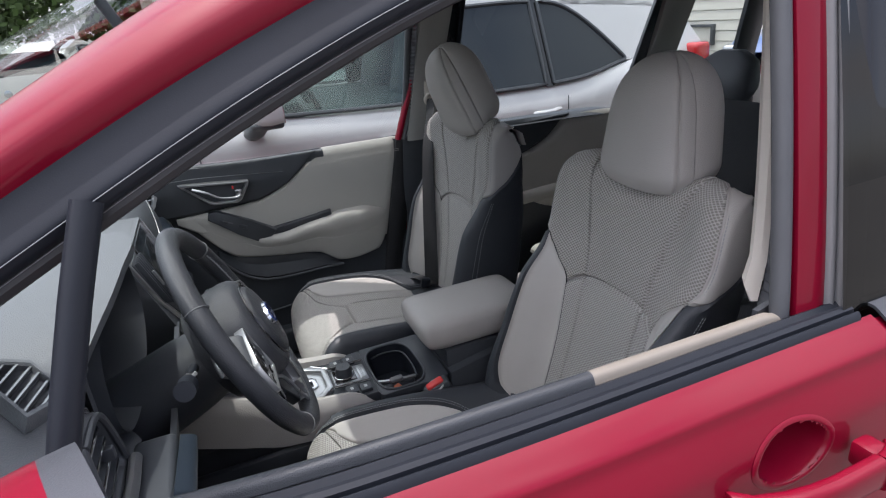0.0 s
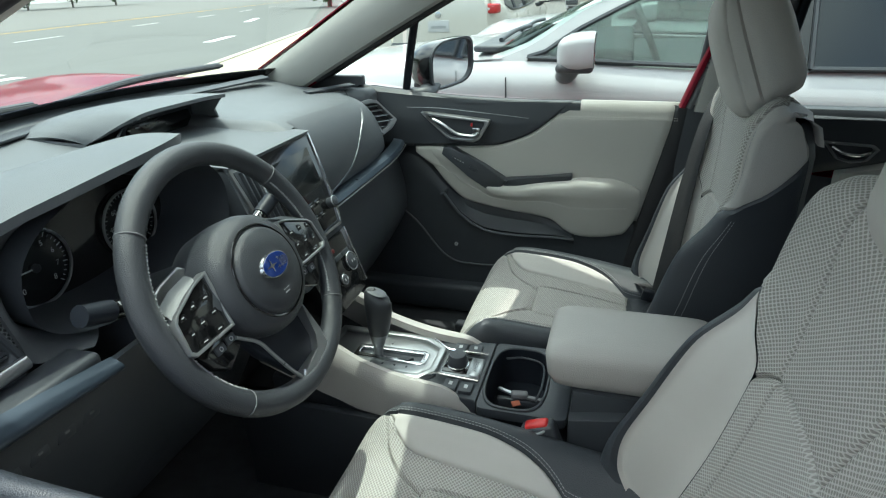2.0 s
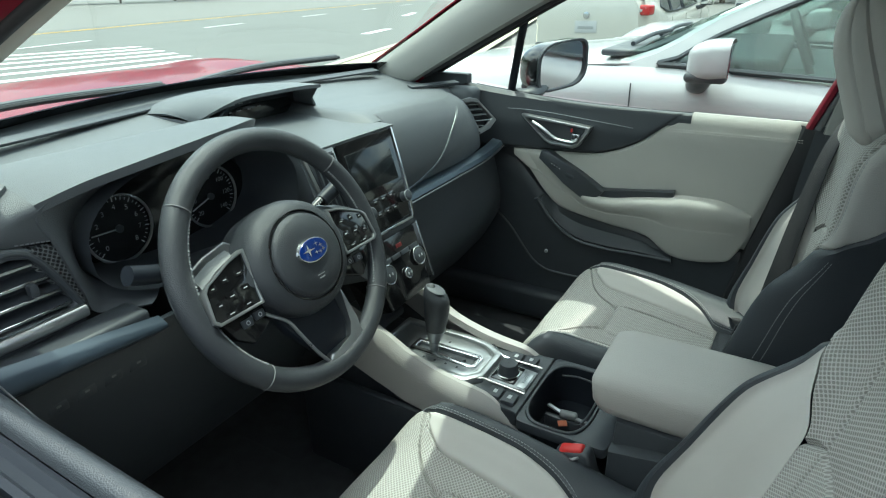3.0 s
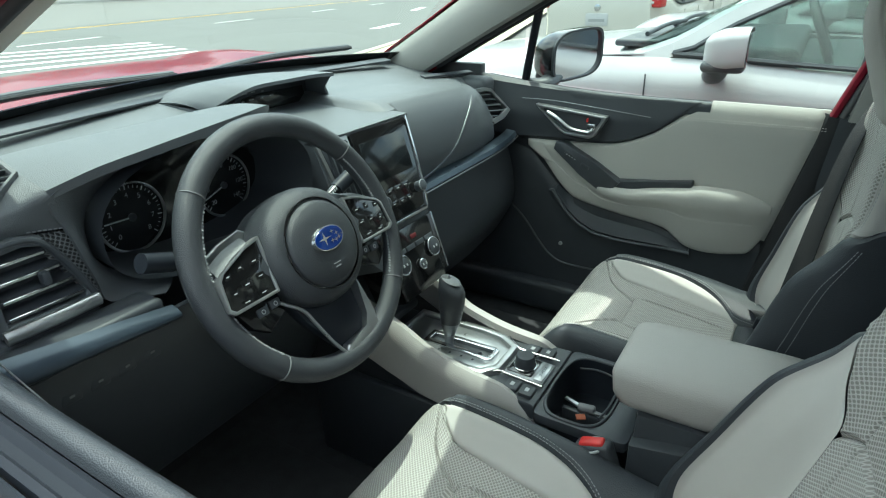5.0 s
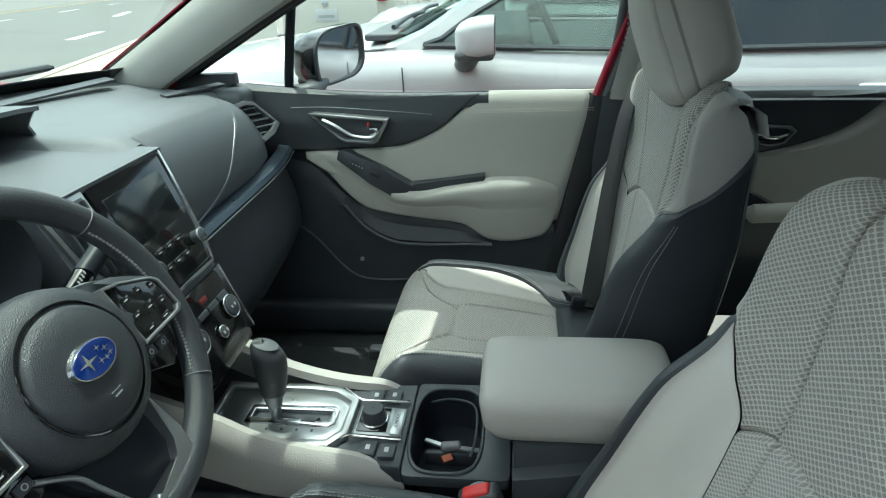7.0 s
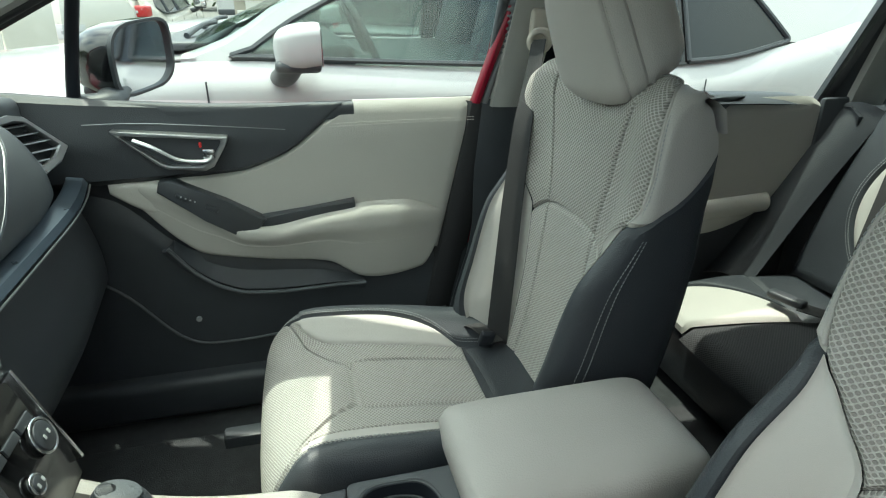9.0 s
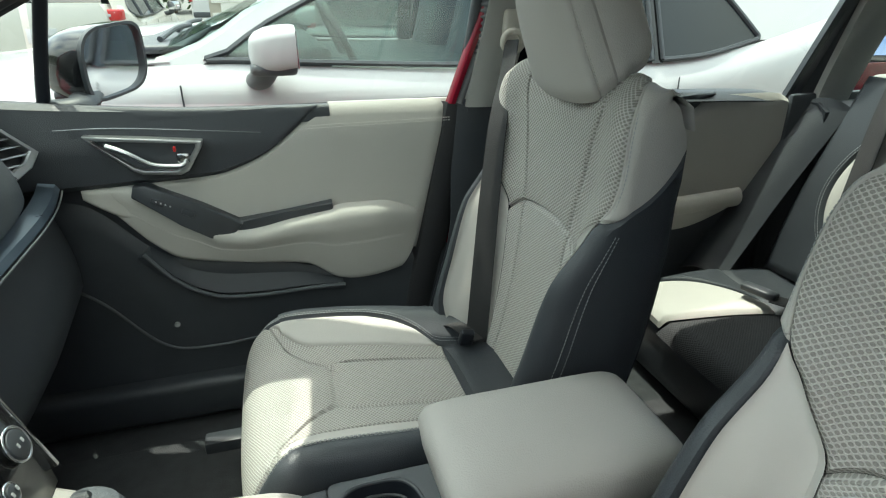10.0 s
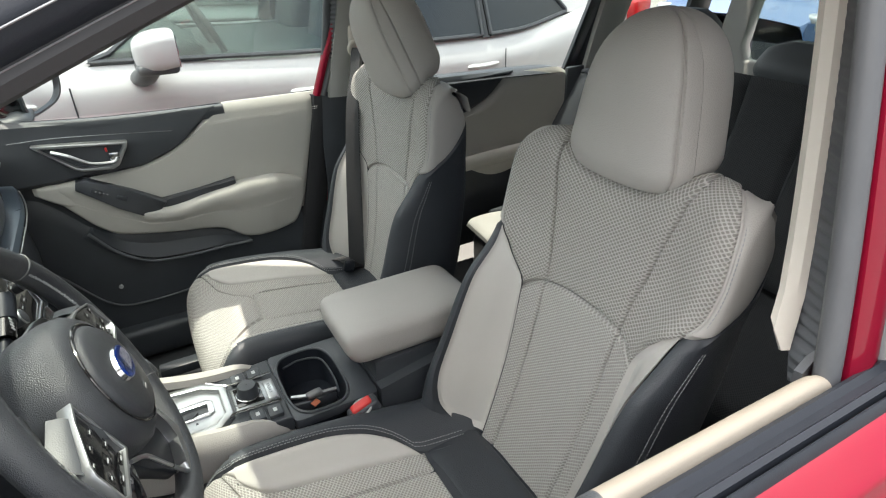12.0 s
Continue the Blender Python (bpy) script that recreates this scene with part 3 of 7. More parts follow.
def front_seat(name, label, x, y, cushion_dx, cushion_dz=0.0, lean=0.0, rest_dx=0.0, nod=0.0):
    seat = thing(name, label, "car seat", (x, y, 0), "front seats")
    backrest = part("backrest", box((0.66, 0, 0.78), (0.07, 0.36, 0.5), 0.03, 3, (0, 12, 0)), VINYL, seat)
    backrest_parts(backrest)
    headrest(seat, rest_dx, 0.014 if lean else 0.0, nod, -0.018 if nod else 0.010)
    core = part("cushion", box((0.30, 0, 0.49), (0.46, 0.40, 0.10), 0.03, 3), VINYL, seat)
    core.location = (cushion_dx, 0, cushion_dz)
    cushion_parts(core)
    if lean:
        turn = Matrix.Translation((0.615, 0, 0.84)) @ Matrix.Rotation(radians(lean), 4, "Y") @ Matrix.Translation((-0.615, 0, -0.84))
        for ob in seat.children:
            if ob.name.split(".")[0] in ("backrest", "headrest", "post"):
                ob.matrix_local = turn
    for s in (1, -1):
        part("rail", box((0.28, s * 0.20, 0.335), (0.62, 0.04, 0.04), 0.006), BLACK, seat, "black steel seat rail")
        part("side_shield", box((0.36 + cushion_dx, s * 0.252, 0.43), (0.46, 0.02, 0.13), 0.012, 3), BLACK, seat, "black plastic side shield")
    return seat


front_seat("car_seat", "light grey mesh cloth driver seat with black vinyl sides", 0.0, -0.364, -0.012, 0.006)
front_seat("car_seat", "light grey mesh cloth front passenger seat with black vinyl sides", 0.002, 0.362, 0.065, 0.002, -9.0, -0.010, 19.0)


# ---- rear bench ----
bench = thing("rear_bench_seat", "grey mesh cloth rear bench seat with black vinyl edges", "car seat", (0, 0, 0))
def bench_point(x, y):
    v = (x - 1.00) / 0.48
    return Vector((x, y, 0.492 + 0.016 * math.sin(math.pi * min(1, max(0, v))) + 0.018 * max(0, (abs(y) - 0.42) / 0.2) ** 1.5 - (0.9 * (0.06 - v) * 0.48 if v < 0.06 else 0)))
def bench_inner(b):
    """Inner edge of the light lens at the cushion's outer corner."""
    return 0.500 - 0.06 * b
def bench_outer(b):
    """Its outer edge, which curves in towards the back."""
    return bench_inner(b) + (0.642 - bench_inner(b)) * max(0.012, 1 - b ** 2.4) ** 0.6
for s in (1, -1):
    part("bolster", puffy(lambda a, b: bench_point(1.01 + 0.28 * b, s * (bench_inner(b) + a * (bench_outer(b) - bench_inner(b)))), 20, 36, 0.010, 0.018, facing=(0, 0, 1)), GREYCLOTH, bench, "smooth light grey bolster panel")
    part("seat_edge", puffy(lambda a, b: (lambda c: bench_point(1.01 + 0.28 * c, s * (bench_outer(c) + 0.003 + a * (0.648 - bench_outer(c)))))(0.35 + 0.65 * b), 12, 30, 0.008, 0.014, facing=(0, 0, 1)), VINYL, bench, "black vinyl cushion edge")
    part("seat_edge", puffy(lambda a, b: bench_point(1.285 + 0.195 * b, s * (0.425 + 0.220 * a)), 12, 12, 0.006, 0.02, facing=(0, 0, 1)), VINYL, bench, "black vinyl cushion corner")
    part("seat_pad", puffy(lambda a, b: bench_point(1.0 + 0.48 * b, s * (0.09 + a * ((bench_inner(b * 1.71) if b < 0.58 else 0.437) - 0.095))), 20, 30, 0.010, 0.025, facing=(0, 0, 1)), SHADEMESH, bench, "mesh cloth seat pad, coloured dark for shade")
part("seat_pad", puffy(lambda a, b: bench_point(1.0 + 0.48 * b, -0.085 + 0.17 * a), 12, 24, 0.010, 0.025, facing=(0, 0, 1)), SHADEMESH, bench)
part("base", box((1.27, 0, 0.40), (0.5, 1.26, 0.16), 0.03, 3), VINYL, bench)
def bench_back(u, v):
    return Vector((1.455 + 0.17 * v + 0.02 * math.sin(v * math.pi) - 0.05 * max(0, abs(u) - 0.62) / 0.38 * math.sin(math.pi * min(1, 0.15 + v * 0.85)), u * 0.64, 0.52 + v * 0.50))
for u0, u1, mat, nm, lb in ((-1, -0.93, VINYL, "back_edge", ""), (-0.93, -0.72, GREYCLOTH, "back_bolster", ""), (-0.72, -0.16, SHADEMESH, "back_pad", ""), (-0.16, 0.16, SHADEMESH, "back_pad", ""), (0.16, 0.72, SHADEMESH, "back_pad", "")):
    part(nm, puffy(lambda a, b: bench_back(u0 + a * (u1 - u0), b), 16, 28, 0.012, 0.03, facing=(-1, 0, 0.3)), mat, bench, lb)
lens = lambda v: 0.72 + 0.17 * math.sin(math.pi * min(1, max(0, (v - 0.12) / 0.74))) ** 0.7
part("back_bolster", puffy(lambda a, b: (lambda v: bench_back(0.72 + a * (lens(v) - 0.72 + 0.004), v))(0.14 + 0.70 * b), 12, 28, 0.010, 0.02, facing=(-1, 0, 0.3)), GREYCLOTH, bench, "smooth light grey bolster panel")
part("back_edge", puffy(lambda a, b: bench_back(lens(b) + a * (1 - lens(b)), b), 16, 36, 0.008, 0.015, facing=(-1, 0.4, 0.3)), VINYL, bench, "black vinyl backrest edge")
for off in (0.012, 0.022):
    seam([bench_back(lens(v) + off, v) + Vector((-0.008, 0.002, 0.001)) for v in (0.10 + 0.025 * i for i in range(33))], 0.0008, 0.007, bench)
part("back_core", box((1.62, 0, 0.76), (0.12, 1.24, 0.48), 0.03, 3, (0, 18, 0)), VINYL, bench)
for y in (-0.40, 0.0, 0.40):
    def rest_at(ang, v, y=y):
        w, d = smooth_key([(0, 0.10), (0.3, 0.125), (0.8, 0.11), (1, 0.05)], v), smooth_key([(0, 0.03), (0.4, 0.05), (1, 0.02)], v)
        return Vector((1.665 + 0.04 * v - d * math.copysign(abs(math.cos(ang)) ** 0.6, math.cos(ang)), y + w * math.copysign(abs(math.sin(ang)) ** 0.6, math.sin(ang)), 1.0 + v * (0.17 if y else 0.11)))
    # dark grey puts the rear cabin's shade into the headrest colour
    part("headrest", skin([[rest_at(2 * math.pi * i / 32, j / 10) for i in range(32)] for j in range(11)], closed=True, caps=True), DASH2, bench, "headrest coloured dark for shade")
buckle_r = thing("rear_seat_belt", "black rear seat belt webbing with buckle tongue", "seat belt", (0, 0, 0))
part("webbing", slab([[Vector(p) + Vector((0, 0.024 * s, 0.0)) for s in (-1, 1)] for p in curve([(1.62, 0.55, 1.04), (1.565, 0.53, 0.93), (1.50, 0.50, 0.76), (1.455, 0.48, 0.62), (1.43, 0.47, 0.55)], 14)], 0.002), WEB, buckle_r)
part("tongue", box((1.262, 0.475, 0.553), (0.03, 0.085, 0.018), 0.006, 3, (0, 0, 18)), BLACK, buckle_r, "black latch tongue")
part("webbing", slab([[Vector(p) + Vector((0.022 * s, 0.008 * s, 0.0)) for s in (-1, 1)] for p in [(1.27, 0.44, 0.549), (1.305, 0.40, 0.545), (1.36, 0.36, 0.535)]], 0.002), WEB, buckle_r)


# ---- the red car: shell, floor, pillars, roof ----
car = thing("red_car", "dark pearl red compact sport utility car with its side window down", "car")
def floor_rows():
    return [[(x, y, 0.30 + (0.10 if abs(y) < 0.11 else 0) + max(0, (-0.55 - x)) * 0.9) for y in (-0.74, -0.5, -0.16, -0.11, 0.11, 0.16, 0.5, 0.74)] for x in (-1.0, -0.75, -0.55, -0.2, 0.5, 1.0, 1.7, 2.35)]
part("floor_pan", slab(floor_rows(), 0.01), CARPET, car, "black carpet over the floor")

# outline of the side: the window belt, the roof rail, the pillars (x, y, z) for one side; the other side mirrors it
RAIL = [(-0.64, 0.735, 1.075), (-0.42, 0.705, 1.192), (-0.20, 0.668, 1.302), (0.02, 0.632, 1.405), (0.24, 0.605, 1.485), (0.46, 0.59, 1.525), (0.80, 0.58, 1.545), (1.30, 0.57, 1.535), (1.70, 0.56, 1.50), (2.05, 0.555, 1.43)]
def rail(n):
    return curve(RAIL, n)
def mirror(p, side):
    return Vector((p[0], p[1] * side, p[2]))
for side in (1, -1):
    # painted outer rail and pillar, then the trim inside it
    w = rail(96)
    low = lambda p: 0.5 + 0.5 * min(1, max(0, (p.x + 0.45) / 0.75))
    outer = [[mirror(p + Vector((-0.02, q.x, q.y * (low(p) if q.y > 0 else 1))), side) for p in w] for q in curve([(0.036, -0.028, 0), (0.041, -0.016, 0), (0.038, 0.002, 0), (0.015, 0.028, 0), (-0.02, 0.044, 0), (-0.065, 0.050, 0)], 22)]
    part("roof_rail", slab(outer, 0.004), RED, car, "red painted roof rail", 75)
    inner = [[mirror(p + Vector((0.0, dy, dz * (low(p) if dz > 0 else 1))), side) for p in w] for dy, dz in (((-0.034, -0.072), (-0.046, -0.078), (-0.066, -0.073), (-0.086, -0.046), (-0.090, -0.010), (-0.078, 0.024), (-0.070, 0.046)) if side < 0 else ((-0.034, -0.096), (-0.046, -0.102), (-0.066, -0.096), (-0.086, -0.060), (-0.090, -0.015), (-0.078, 0.024), (-0.070, 0.046)))]
    # passenger side takes the darker grey: its backlit shade is in the colour
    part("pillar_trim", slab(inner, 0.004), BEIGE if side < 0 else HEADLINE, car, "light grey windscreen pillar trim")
    seal = [mirror(p + Vector((0.0, -0.026, -0.076 if side < 0 else -0.100)), side) for p in w[8:]]
    part("door_seal", tube(seal, 0.009, 10), RUBBER, car, "black rubber door seal")
    flange = [[mirror(p + Vector((0.0, dy, dz)), side) for p in w] for dy, dz in (((0.030, -0.054), (0.018, -0.069), (0.004, -0.075), (-0.014, -0.077), (-0.020, -0.068)) if side < 0 else ((0.030, -0.074), (0.018, -0.092), (0.004, -0.099), (-0.014, -0.101), (-0.020, -0.092)))]
    part("painted_flange", slab(flange, 0.003), RED, car, "red painted flange inside the door opening")
roof_rows = [[Vector((p.x, (p.y - 0.055) * s, p.z + 0.045 + 0.03 * (1 - s * s))) for s in (-1, -0.9, -0.6, -0.3, 0, 0.3, 0.6, 0.9, 1)] for p in rail(40)[15:]]
part("roof", slab(roof_rows, 0.006), RED, car, "red painted roof")
head_rows = [[Vector((p.x, (p.y - 0.045) * s, p.z + 0.012 + 0.02 * (1 - s * s))) for s in (-1, -0.9, -0.6, -0.3, 0, 0.3, 0.6, 0.9, 1)] for p in rail(40)[15:]]
part("headliner", slab(head_rows, 0.006), HEADLINE, car, "light grey cloth headliner")
# header panel that closes the roof down to the windscreen's top edge;
# its unseen front edge is bowed to shape the sun patches on the seats
header_x = lambda y: smooth_key([(0, -0.010), (0.1, -0.004), (0.2, 0.016), (0.33, 0.068), (0.56, 0.095)], abs(y))
header = [[Vector((header_x(y) + (0.17 - header_x(y)) * f, y, 1.512 + 0.030 * f - 0.07 * (abs(y) / 0.56) ** 2 * (1 - 0.3 * f))) for y in (-0.56 + 1.12 * j / 24 for j in range(25))] for f in (i / 6 for i in range(7))]
part("roof_header", slab(header, 0.012), HEADLINE, car, "light grey cloth covered roof header")
part("roof_front", slab([[p + Vector((0.002 + 0.030 * i / 6, 0, 0.018 + 0.022 * i / 6)) for p in row] for i, row in enumerate(header)], 0.005), RED, car, "red painted front edge of the roof")
# windscreen
base = [(-0.60, 0.70, 1.085), (-0.70, 0.40, 1.098), (-0.745, 0.0, 1.105), (-0.70, -0.40, 1.098), (-0.60, -0.70, 1.085)]
top = [(0.07, 0.575, 1.50), (0.03, 0.30, 1.52), (0.02, 0.0, 1.525), (0.03, -0.30, 1.52), (0.07, -0.575, 1.50)]
b0, t0 = curve(base, 25), curve(top, 25)
glass_rows = [[a.lerp(b, f) + Vector((-0.02 * math.sin(math.pi * f), 0, 0.03 * math.sin(math.pi * f))) for a, b in zip(b0, t0)] for f in (i / 12 for i in range(13))]
pane = part("windscreen", skin(glass_rows), WINDSHIELD, car, "clear windscreen glass")
frit = [[a.lerp(b, f) + Vector((0.006, 0, 0.0)) for a, b in zip(b0, t0)] for f in (-0.05, 0.0, 0.045)]
part("frit_band", slab(frit, 0.002), GLOSS, car, "black ceramic band along the windscreen foot")
cowl = [[a + Vector(d) for a in b0] for d in ((-0.14, 0, -0.035), (-0.06, 0, -0.028), (0.0, 0, -0.012))]
part("cowl", slab(cowl, 0.004), BLACK, car, "black plastic cowl")
for y0, y1 in ((-0.62, -0.02), (0.0, 0.60)):
    pts = [(-0.77, y0, 1.10), (-0.79, (y0 + y1) / 2, 1.118), (-0.745, y1, 1.118)]
    wip = part("wiper", tube(pts, 0.009, 8, 16), BLACK, car, "black windscreen wiper")
    part("blade", tube([Vector(p) + Vector((0.012, 0, 0.0)) for p in pts], 0.005, 6, 16), RUBBER, wip)
# bonnet and front wings
bonnet = [[(-0.80 - 0.98 * f, 0.74 * s * (1 - 0.10 * f * f), 1.052 + 0.035 * (1 - s * s) + 0.075 * f - 0.20 * f * f * f + 0.02 * math.exp(-((abs(s) - 0.72) / 0.12) ** 2)) for s in (j / 14 - 1 for j in range(29))] for f in (i / 14 for i in range(15))]
part("bonnet", slab(bonnet, 0.006), RED, car, "red painted bonnet")
for side in (1, -1):
    wing_rows = [[(x, side * (0.74 + 0.16 * math.sin(min(1, g) * math.pi / 2)), 1.055 - 0.10 * max(0, (-x - 0.8) / 0.92) ** 2 - 0.55 * g * g) for g in (i / 8 for i in range(9))] for x in (-0.56, -0.8, -1.0, -1.2, -1.4, -1.6, -1.75)]
    part("front_wing", slab(wing_rows, 0.006), RED, car, "red painted front wing")
    quarter = [[(x, side * (0.86 - 0.10 * max(0, z - 1.0) / 0.4 - 0.02 * (z < 0.6)), z) for z in (0.35, 0.6, 0.8, 0.95, 1.02)] for x in (1.72, 1.9, 2.1, 2.4)]
    part("rear_wing", slab(quarter, 0.006), RED, car, "red painted rear wing")
part("nose", box((-1.78, 0, 0.70), (0.16, 1.6, 0.5), 0.07, 4), RED, car)
part("bulkhead", box((-0.86, 0, 0.80), (0.04, 1.48, 0.52), 0.01), BLACK, car)
# tailgate with its window
part("tailgate", frame_prism([(-0.66, 0.40), (0.66, 0.40), (0.62, 1.05), (0.54, 1.45), (-0.54, 1.45), (-0.62, 1.05)], [(-0.50, 0.95), (0.50, 0.95), (0.52, 1.00), (0.46, 1.36), (-0.46, 1.36), (-0.52, 1.00)], 2.14, 2.20, "x", 0.01), HEADLINE, car, "light grey tailgate trim")
pn = part("rear_window", box((2.18, 0, 1.16), (0.004, 1.0, 0.42), 0), PANE, car)
# unseen panel added over the tail gap to keep light out of the cabin
tail_rows = [[Vector((x, 0.56 * s, z + 0.03 * (1 - s * s))) for s in (-1, -0.9, -0.6, -0.3, 0, 0.3, 0.6, 0.9, 1)] for x, z in ((2.00, 1.462), (2.12, 1.448), (2.24, 1.425), (2.25, 1.37))]
part("roof_tail", slab(tail_rows, 0.03), RED, car, "red painted panel added to close the roof tail")
part("load_floor", box((1.95, 0, 0.66), (0.5, 1.3, 0.03), 0.01), CARPET, car, "black carpet load floor")
for y in (1, -1):
    part("load_side", box((1.98, y * 0.70, 0.80), (0.50, 0.06, 0.42), 0.02, 3), HEADLINE, car, "light grey load bay trim")
# rear side windows and the pillars between the windows
for side in (1, -1):
    # the tail pillar's black stands in for the shade it lies in
    for nm, x0, x1, x2, x3, z0, lab in (("centre_pillar", 0.591, 0.69, 0.668, 0.78, 0.985, "light grey centre pillar trim"), ("rear_pillar", 1.548, 1.66, 1.628, 1.79, 0.925, "light grey rear pillar trim"), ("tail_pillar", 2.02, 2.14, 2.02, 2.14, 0.93, "tailgate pillar trim, black for shade")):
        rows = []
        for f in (i / 10 for i in range(11)):
            a, b = x0 + (x2 - x0) * f, x1 + (x3 - x1) * f
            z = z0 + (1.49 - z0) * f
            yy = 0.715 - 0.115 * f ** 1.3
            if side < 0 and nm == "centre_pillar":
                a, b, yy = 0.600 + 0.030 * f + 0.085 * f ** 0.6, 0.735 + 0.08 * f, 0.690 - 0.125 * f
                rows.append([(a + 0.010, -(yy + 0.006), z), (a + 0.002, -(yy + 0.002), z), (a, -(yy - 0.010), z + (0.020 if f == 0 else 0)), (a + 0.006, -(yy - 0.020), z + (0.028 if f == 0 else 0)), ((a + b) / 2, -(yy - 0.024), z), (b - 0.01, -(yy - 0.020), z), (b, -(yy + 0.01), z)])
                continue
            rows.append([(a, side * (yy + 0.012), z), (a + 0.004, side * (yy - 0.004), z), (a + 0.02, side * (yy - 0.012), z), ((a + b) / 2, side * (yy - 0.016), z), (b - 0.02, side * (yy - 0.012), z), (b - 0.004, side * (yy - 0.004), z), (b, side * (yy + 0.012), z)])
        # paler on the driver side, darkened for backlight on the other
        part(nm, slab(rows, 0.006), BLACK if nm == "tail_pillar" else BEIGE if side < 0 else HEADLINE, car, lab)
    # dark lower part of the centre pillar, and the painted pillar outside
    low = [[(0.565 + dx - 0.20 * max(0, 0.55 - f) ** 1.0 * (1 - g), side * (0.735 - 0.01 * math.sin(math.pi * g)), 0.30 + 0.70 * f) for g, dx in ((0, 0.0), (0.25, 0.03), (0.5, 0.08), (0.75, 0.13), (1, 0.17))] for f in (i / 10 for i in range(11))]
    part("lower_pillar", slab(low, 0.008), BLACK, car, "black lower pillar trim")
    outer_p = [[(0.615 + dx + 0.045 * f, side * (0.765 - 0.115 * f ** 1.2 + dy), 0.93 + 0.54 * f) for dx, dy in ((-0.014, -0.03), (-0.014, 0.0), (0.012, 0.006), (0.036, 0.0))] for f in (i / 10 for i in range(11))]
    part("painted_pillar", slab(outer_p, 0.004), RED, car, "red painted centre pillar")
    edge = lambda f, dx, dy: (0.651 + dx + 0.045 * f, side * (0.765 - 0.115 * f ** 1.2 + dy), 0.93 + 0.54 * f)
    for d0, d1, lift in ((-0.003, 0.012, 0.006), (0.010, 0.024, 0.012)):
        part("pillar_moulding", slab([[edge(f, dx, dy) for dx, dy in ((d0, -0.004), (d0 + 0.002, lift), ((d0 + d1) / 2, lift + 0.003), (d1 - 0.002, lift), (d1, -0.004))] for f in (0.11 + 0.88 * i / 16 for i in range(17))], 0.002), SEALGREY, car, "grey rubber moulding beside the pillar", 70)
    part("pillar_panel", slab([[edge(f, dx, dy) for dx, dy in ((0.022, 0.004), (0.026, 0.013), (0.07, 0.016), (0.115, 0.016), (0.119, 0.004))] for f in (0.11 + 0.88 * i / 16 for i in range(17))], 0.002), APPLIQUE, car, "gloss black outer pillar panel", 70)
    sealp = [mirror((0.586 + 0.05 * f, 0.752 - 0.115 * f ** 1.2, 0.93 + 0.55 * f), side) for f in (i / 12 for i in range(13))]
    part("door_seal", tube(sealp, 0.012, 10), RIBBED, car, "ribbed black rubber door seal")
    web = []
    for i in range(180):
        f = i / 179
        z = 0.95 + 0.53 * f
        g = (z - 0.985) / 0.505
        lift = 0.0040 if i % 4 in (1, 2) else 0.0
        if side < 0:
            p, q = Vector((0.612 + 0.030 * g + 0.085 * max(0, g) ** 0.6, -(0.693 - 0.125 * g), z)), Vector((0.606 + 0.05 * f, -(0.752 - 0.115 * f ** 1.2), z))
        else:
            p, q = Vector((0.600 + 0.06 * g, 0.722 - 0.115 * f ** 1.2, z)), Vector((0.592 + 0.05 * f, 0.745 - 0.115 * f ** 1.2, z))
        web.append([p.lerp(q, k) + Vector((-lift if 0 < k < 1 else 0, 0, 0)) for k in (0, 0.3, 0.6, 1)])
    part("ribbed_seal", skin(web), RIBBED, car, "ribbed black rubber pillar seal")
    sill = box((0.15, side * 0.74, 0.36), (1.5, 0.10, 0.10), 0.02, 3)
    part("door_sill", sill, BLACK, car)
    pn = part("quarter_window", skin([[(x, side * (0.74 - 0.13 * g), 0.96 + 0.46 * g) for g in (0, 1)] for x in (1.62, 2.04)]), PRIVACY if side < 0 else PANE, car)
for side in (1, -1):
    ramp = [[(1.24 + 0.30 * f + 0.05 * g, side * (0.735 - 0.105 * g + 0.015 * math.sin(math.pi * f) * g), 0.50 + 0.44 * f ** 1.15 + 0.02 * math.sin(math.pi * g)) for g in (i / 8 for i in range(9))] for f in (i / 14 for i in range(15))]
    part("wheel_arch_trim", slab(ramp, 0.006), VINYL, car, "black satin trim over the wheel arch")
    part("quarter_trim", box((1.84, side * 0.722, 0.66), (0.72, 0.02, 0.62), 0.01, 2), BLACK, car, "black load bay side trim")
    shoulder = [[(x, side * y, z) for y, z in ((0.74, 0.945), (0.69, 0.95), (0.66, 0.93), (0.655, 0.80))] for x in (1.54, 1.7, 1.9, 2.12)]
    part("quarter_shelf", slab(shoulder, 0.006), BLACK, car)
for side in (1, -1):
    part("kick_panel", box((-0.63, side * 0.752, 0.68), (0.56, 0.03, 0.78), 0.006), BLACK, car, "black footwell side panel")
    part("footrest", box((-0.78, side * 0.43, 0.55), (0.03, 0.64, 0.50), 0.01, 2, (0, -32, 0)), CARPET, car, "black carpet footwell front")
# inner mirror
rear_mirror = part("rear_view_mirror", box((-0.102, 0.0, 1.338), (0.03, 0.25, 0.066), 0.014, 4, (0, 6, -28)), BLACK, car, "black rear view mirror")
part("mirror_glass", box((-0.0872, -0.0079, 1.3365), (0.002, 0.238, 0.056), 0.001, 1, (0, 6, -28)), MIRROR, rear_mirror)
part("mirror_stalk", tube([(-0.15, 0, 1.46), (-0.12, 0, 1.39), (-0.112, 0, 1.345)], 0.010, 10, 8), BLACK, rear_mirror)


# ---- doors ----
def door_sheet(xs, lo, hi, depth, parent, name, material, label="", nz=16, thick=0.010, r=0.012, sgn=1, slant=0.0):
    """A padded door panel between two edges lo(x) and hi(x), at y = depth(x, z)."""
    x0, x1 = xs
    def f(a, b):
        x = x0 + a * (x1 - x0)
        z = lo(x) + b * (hi(x) - lo(x))
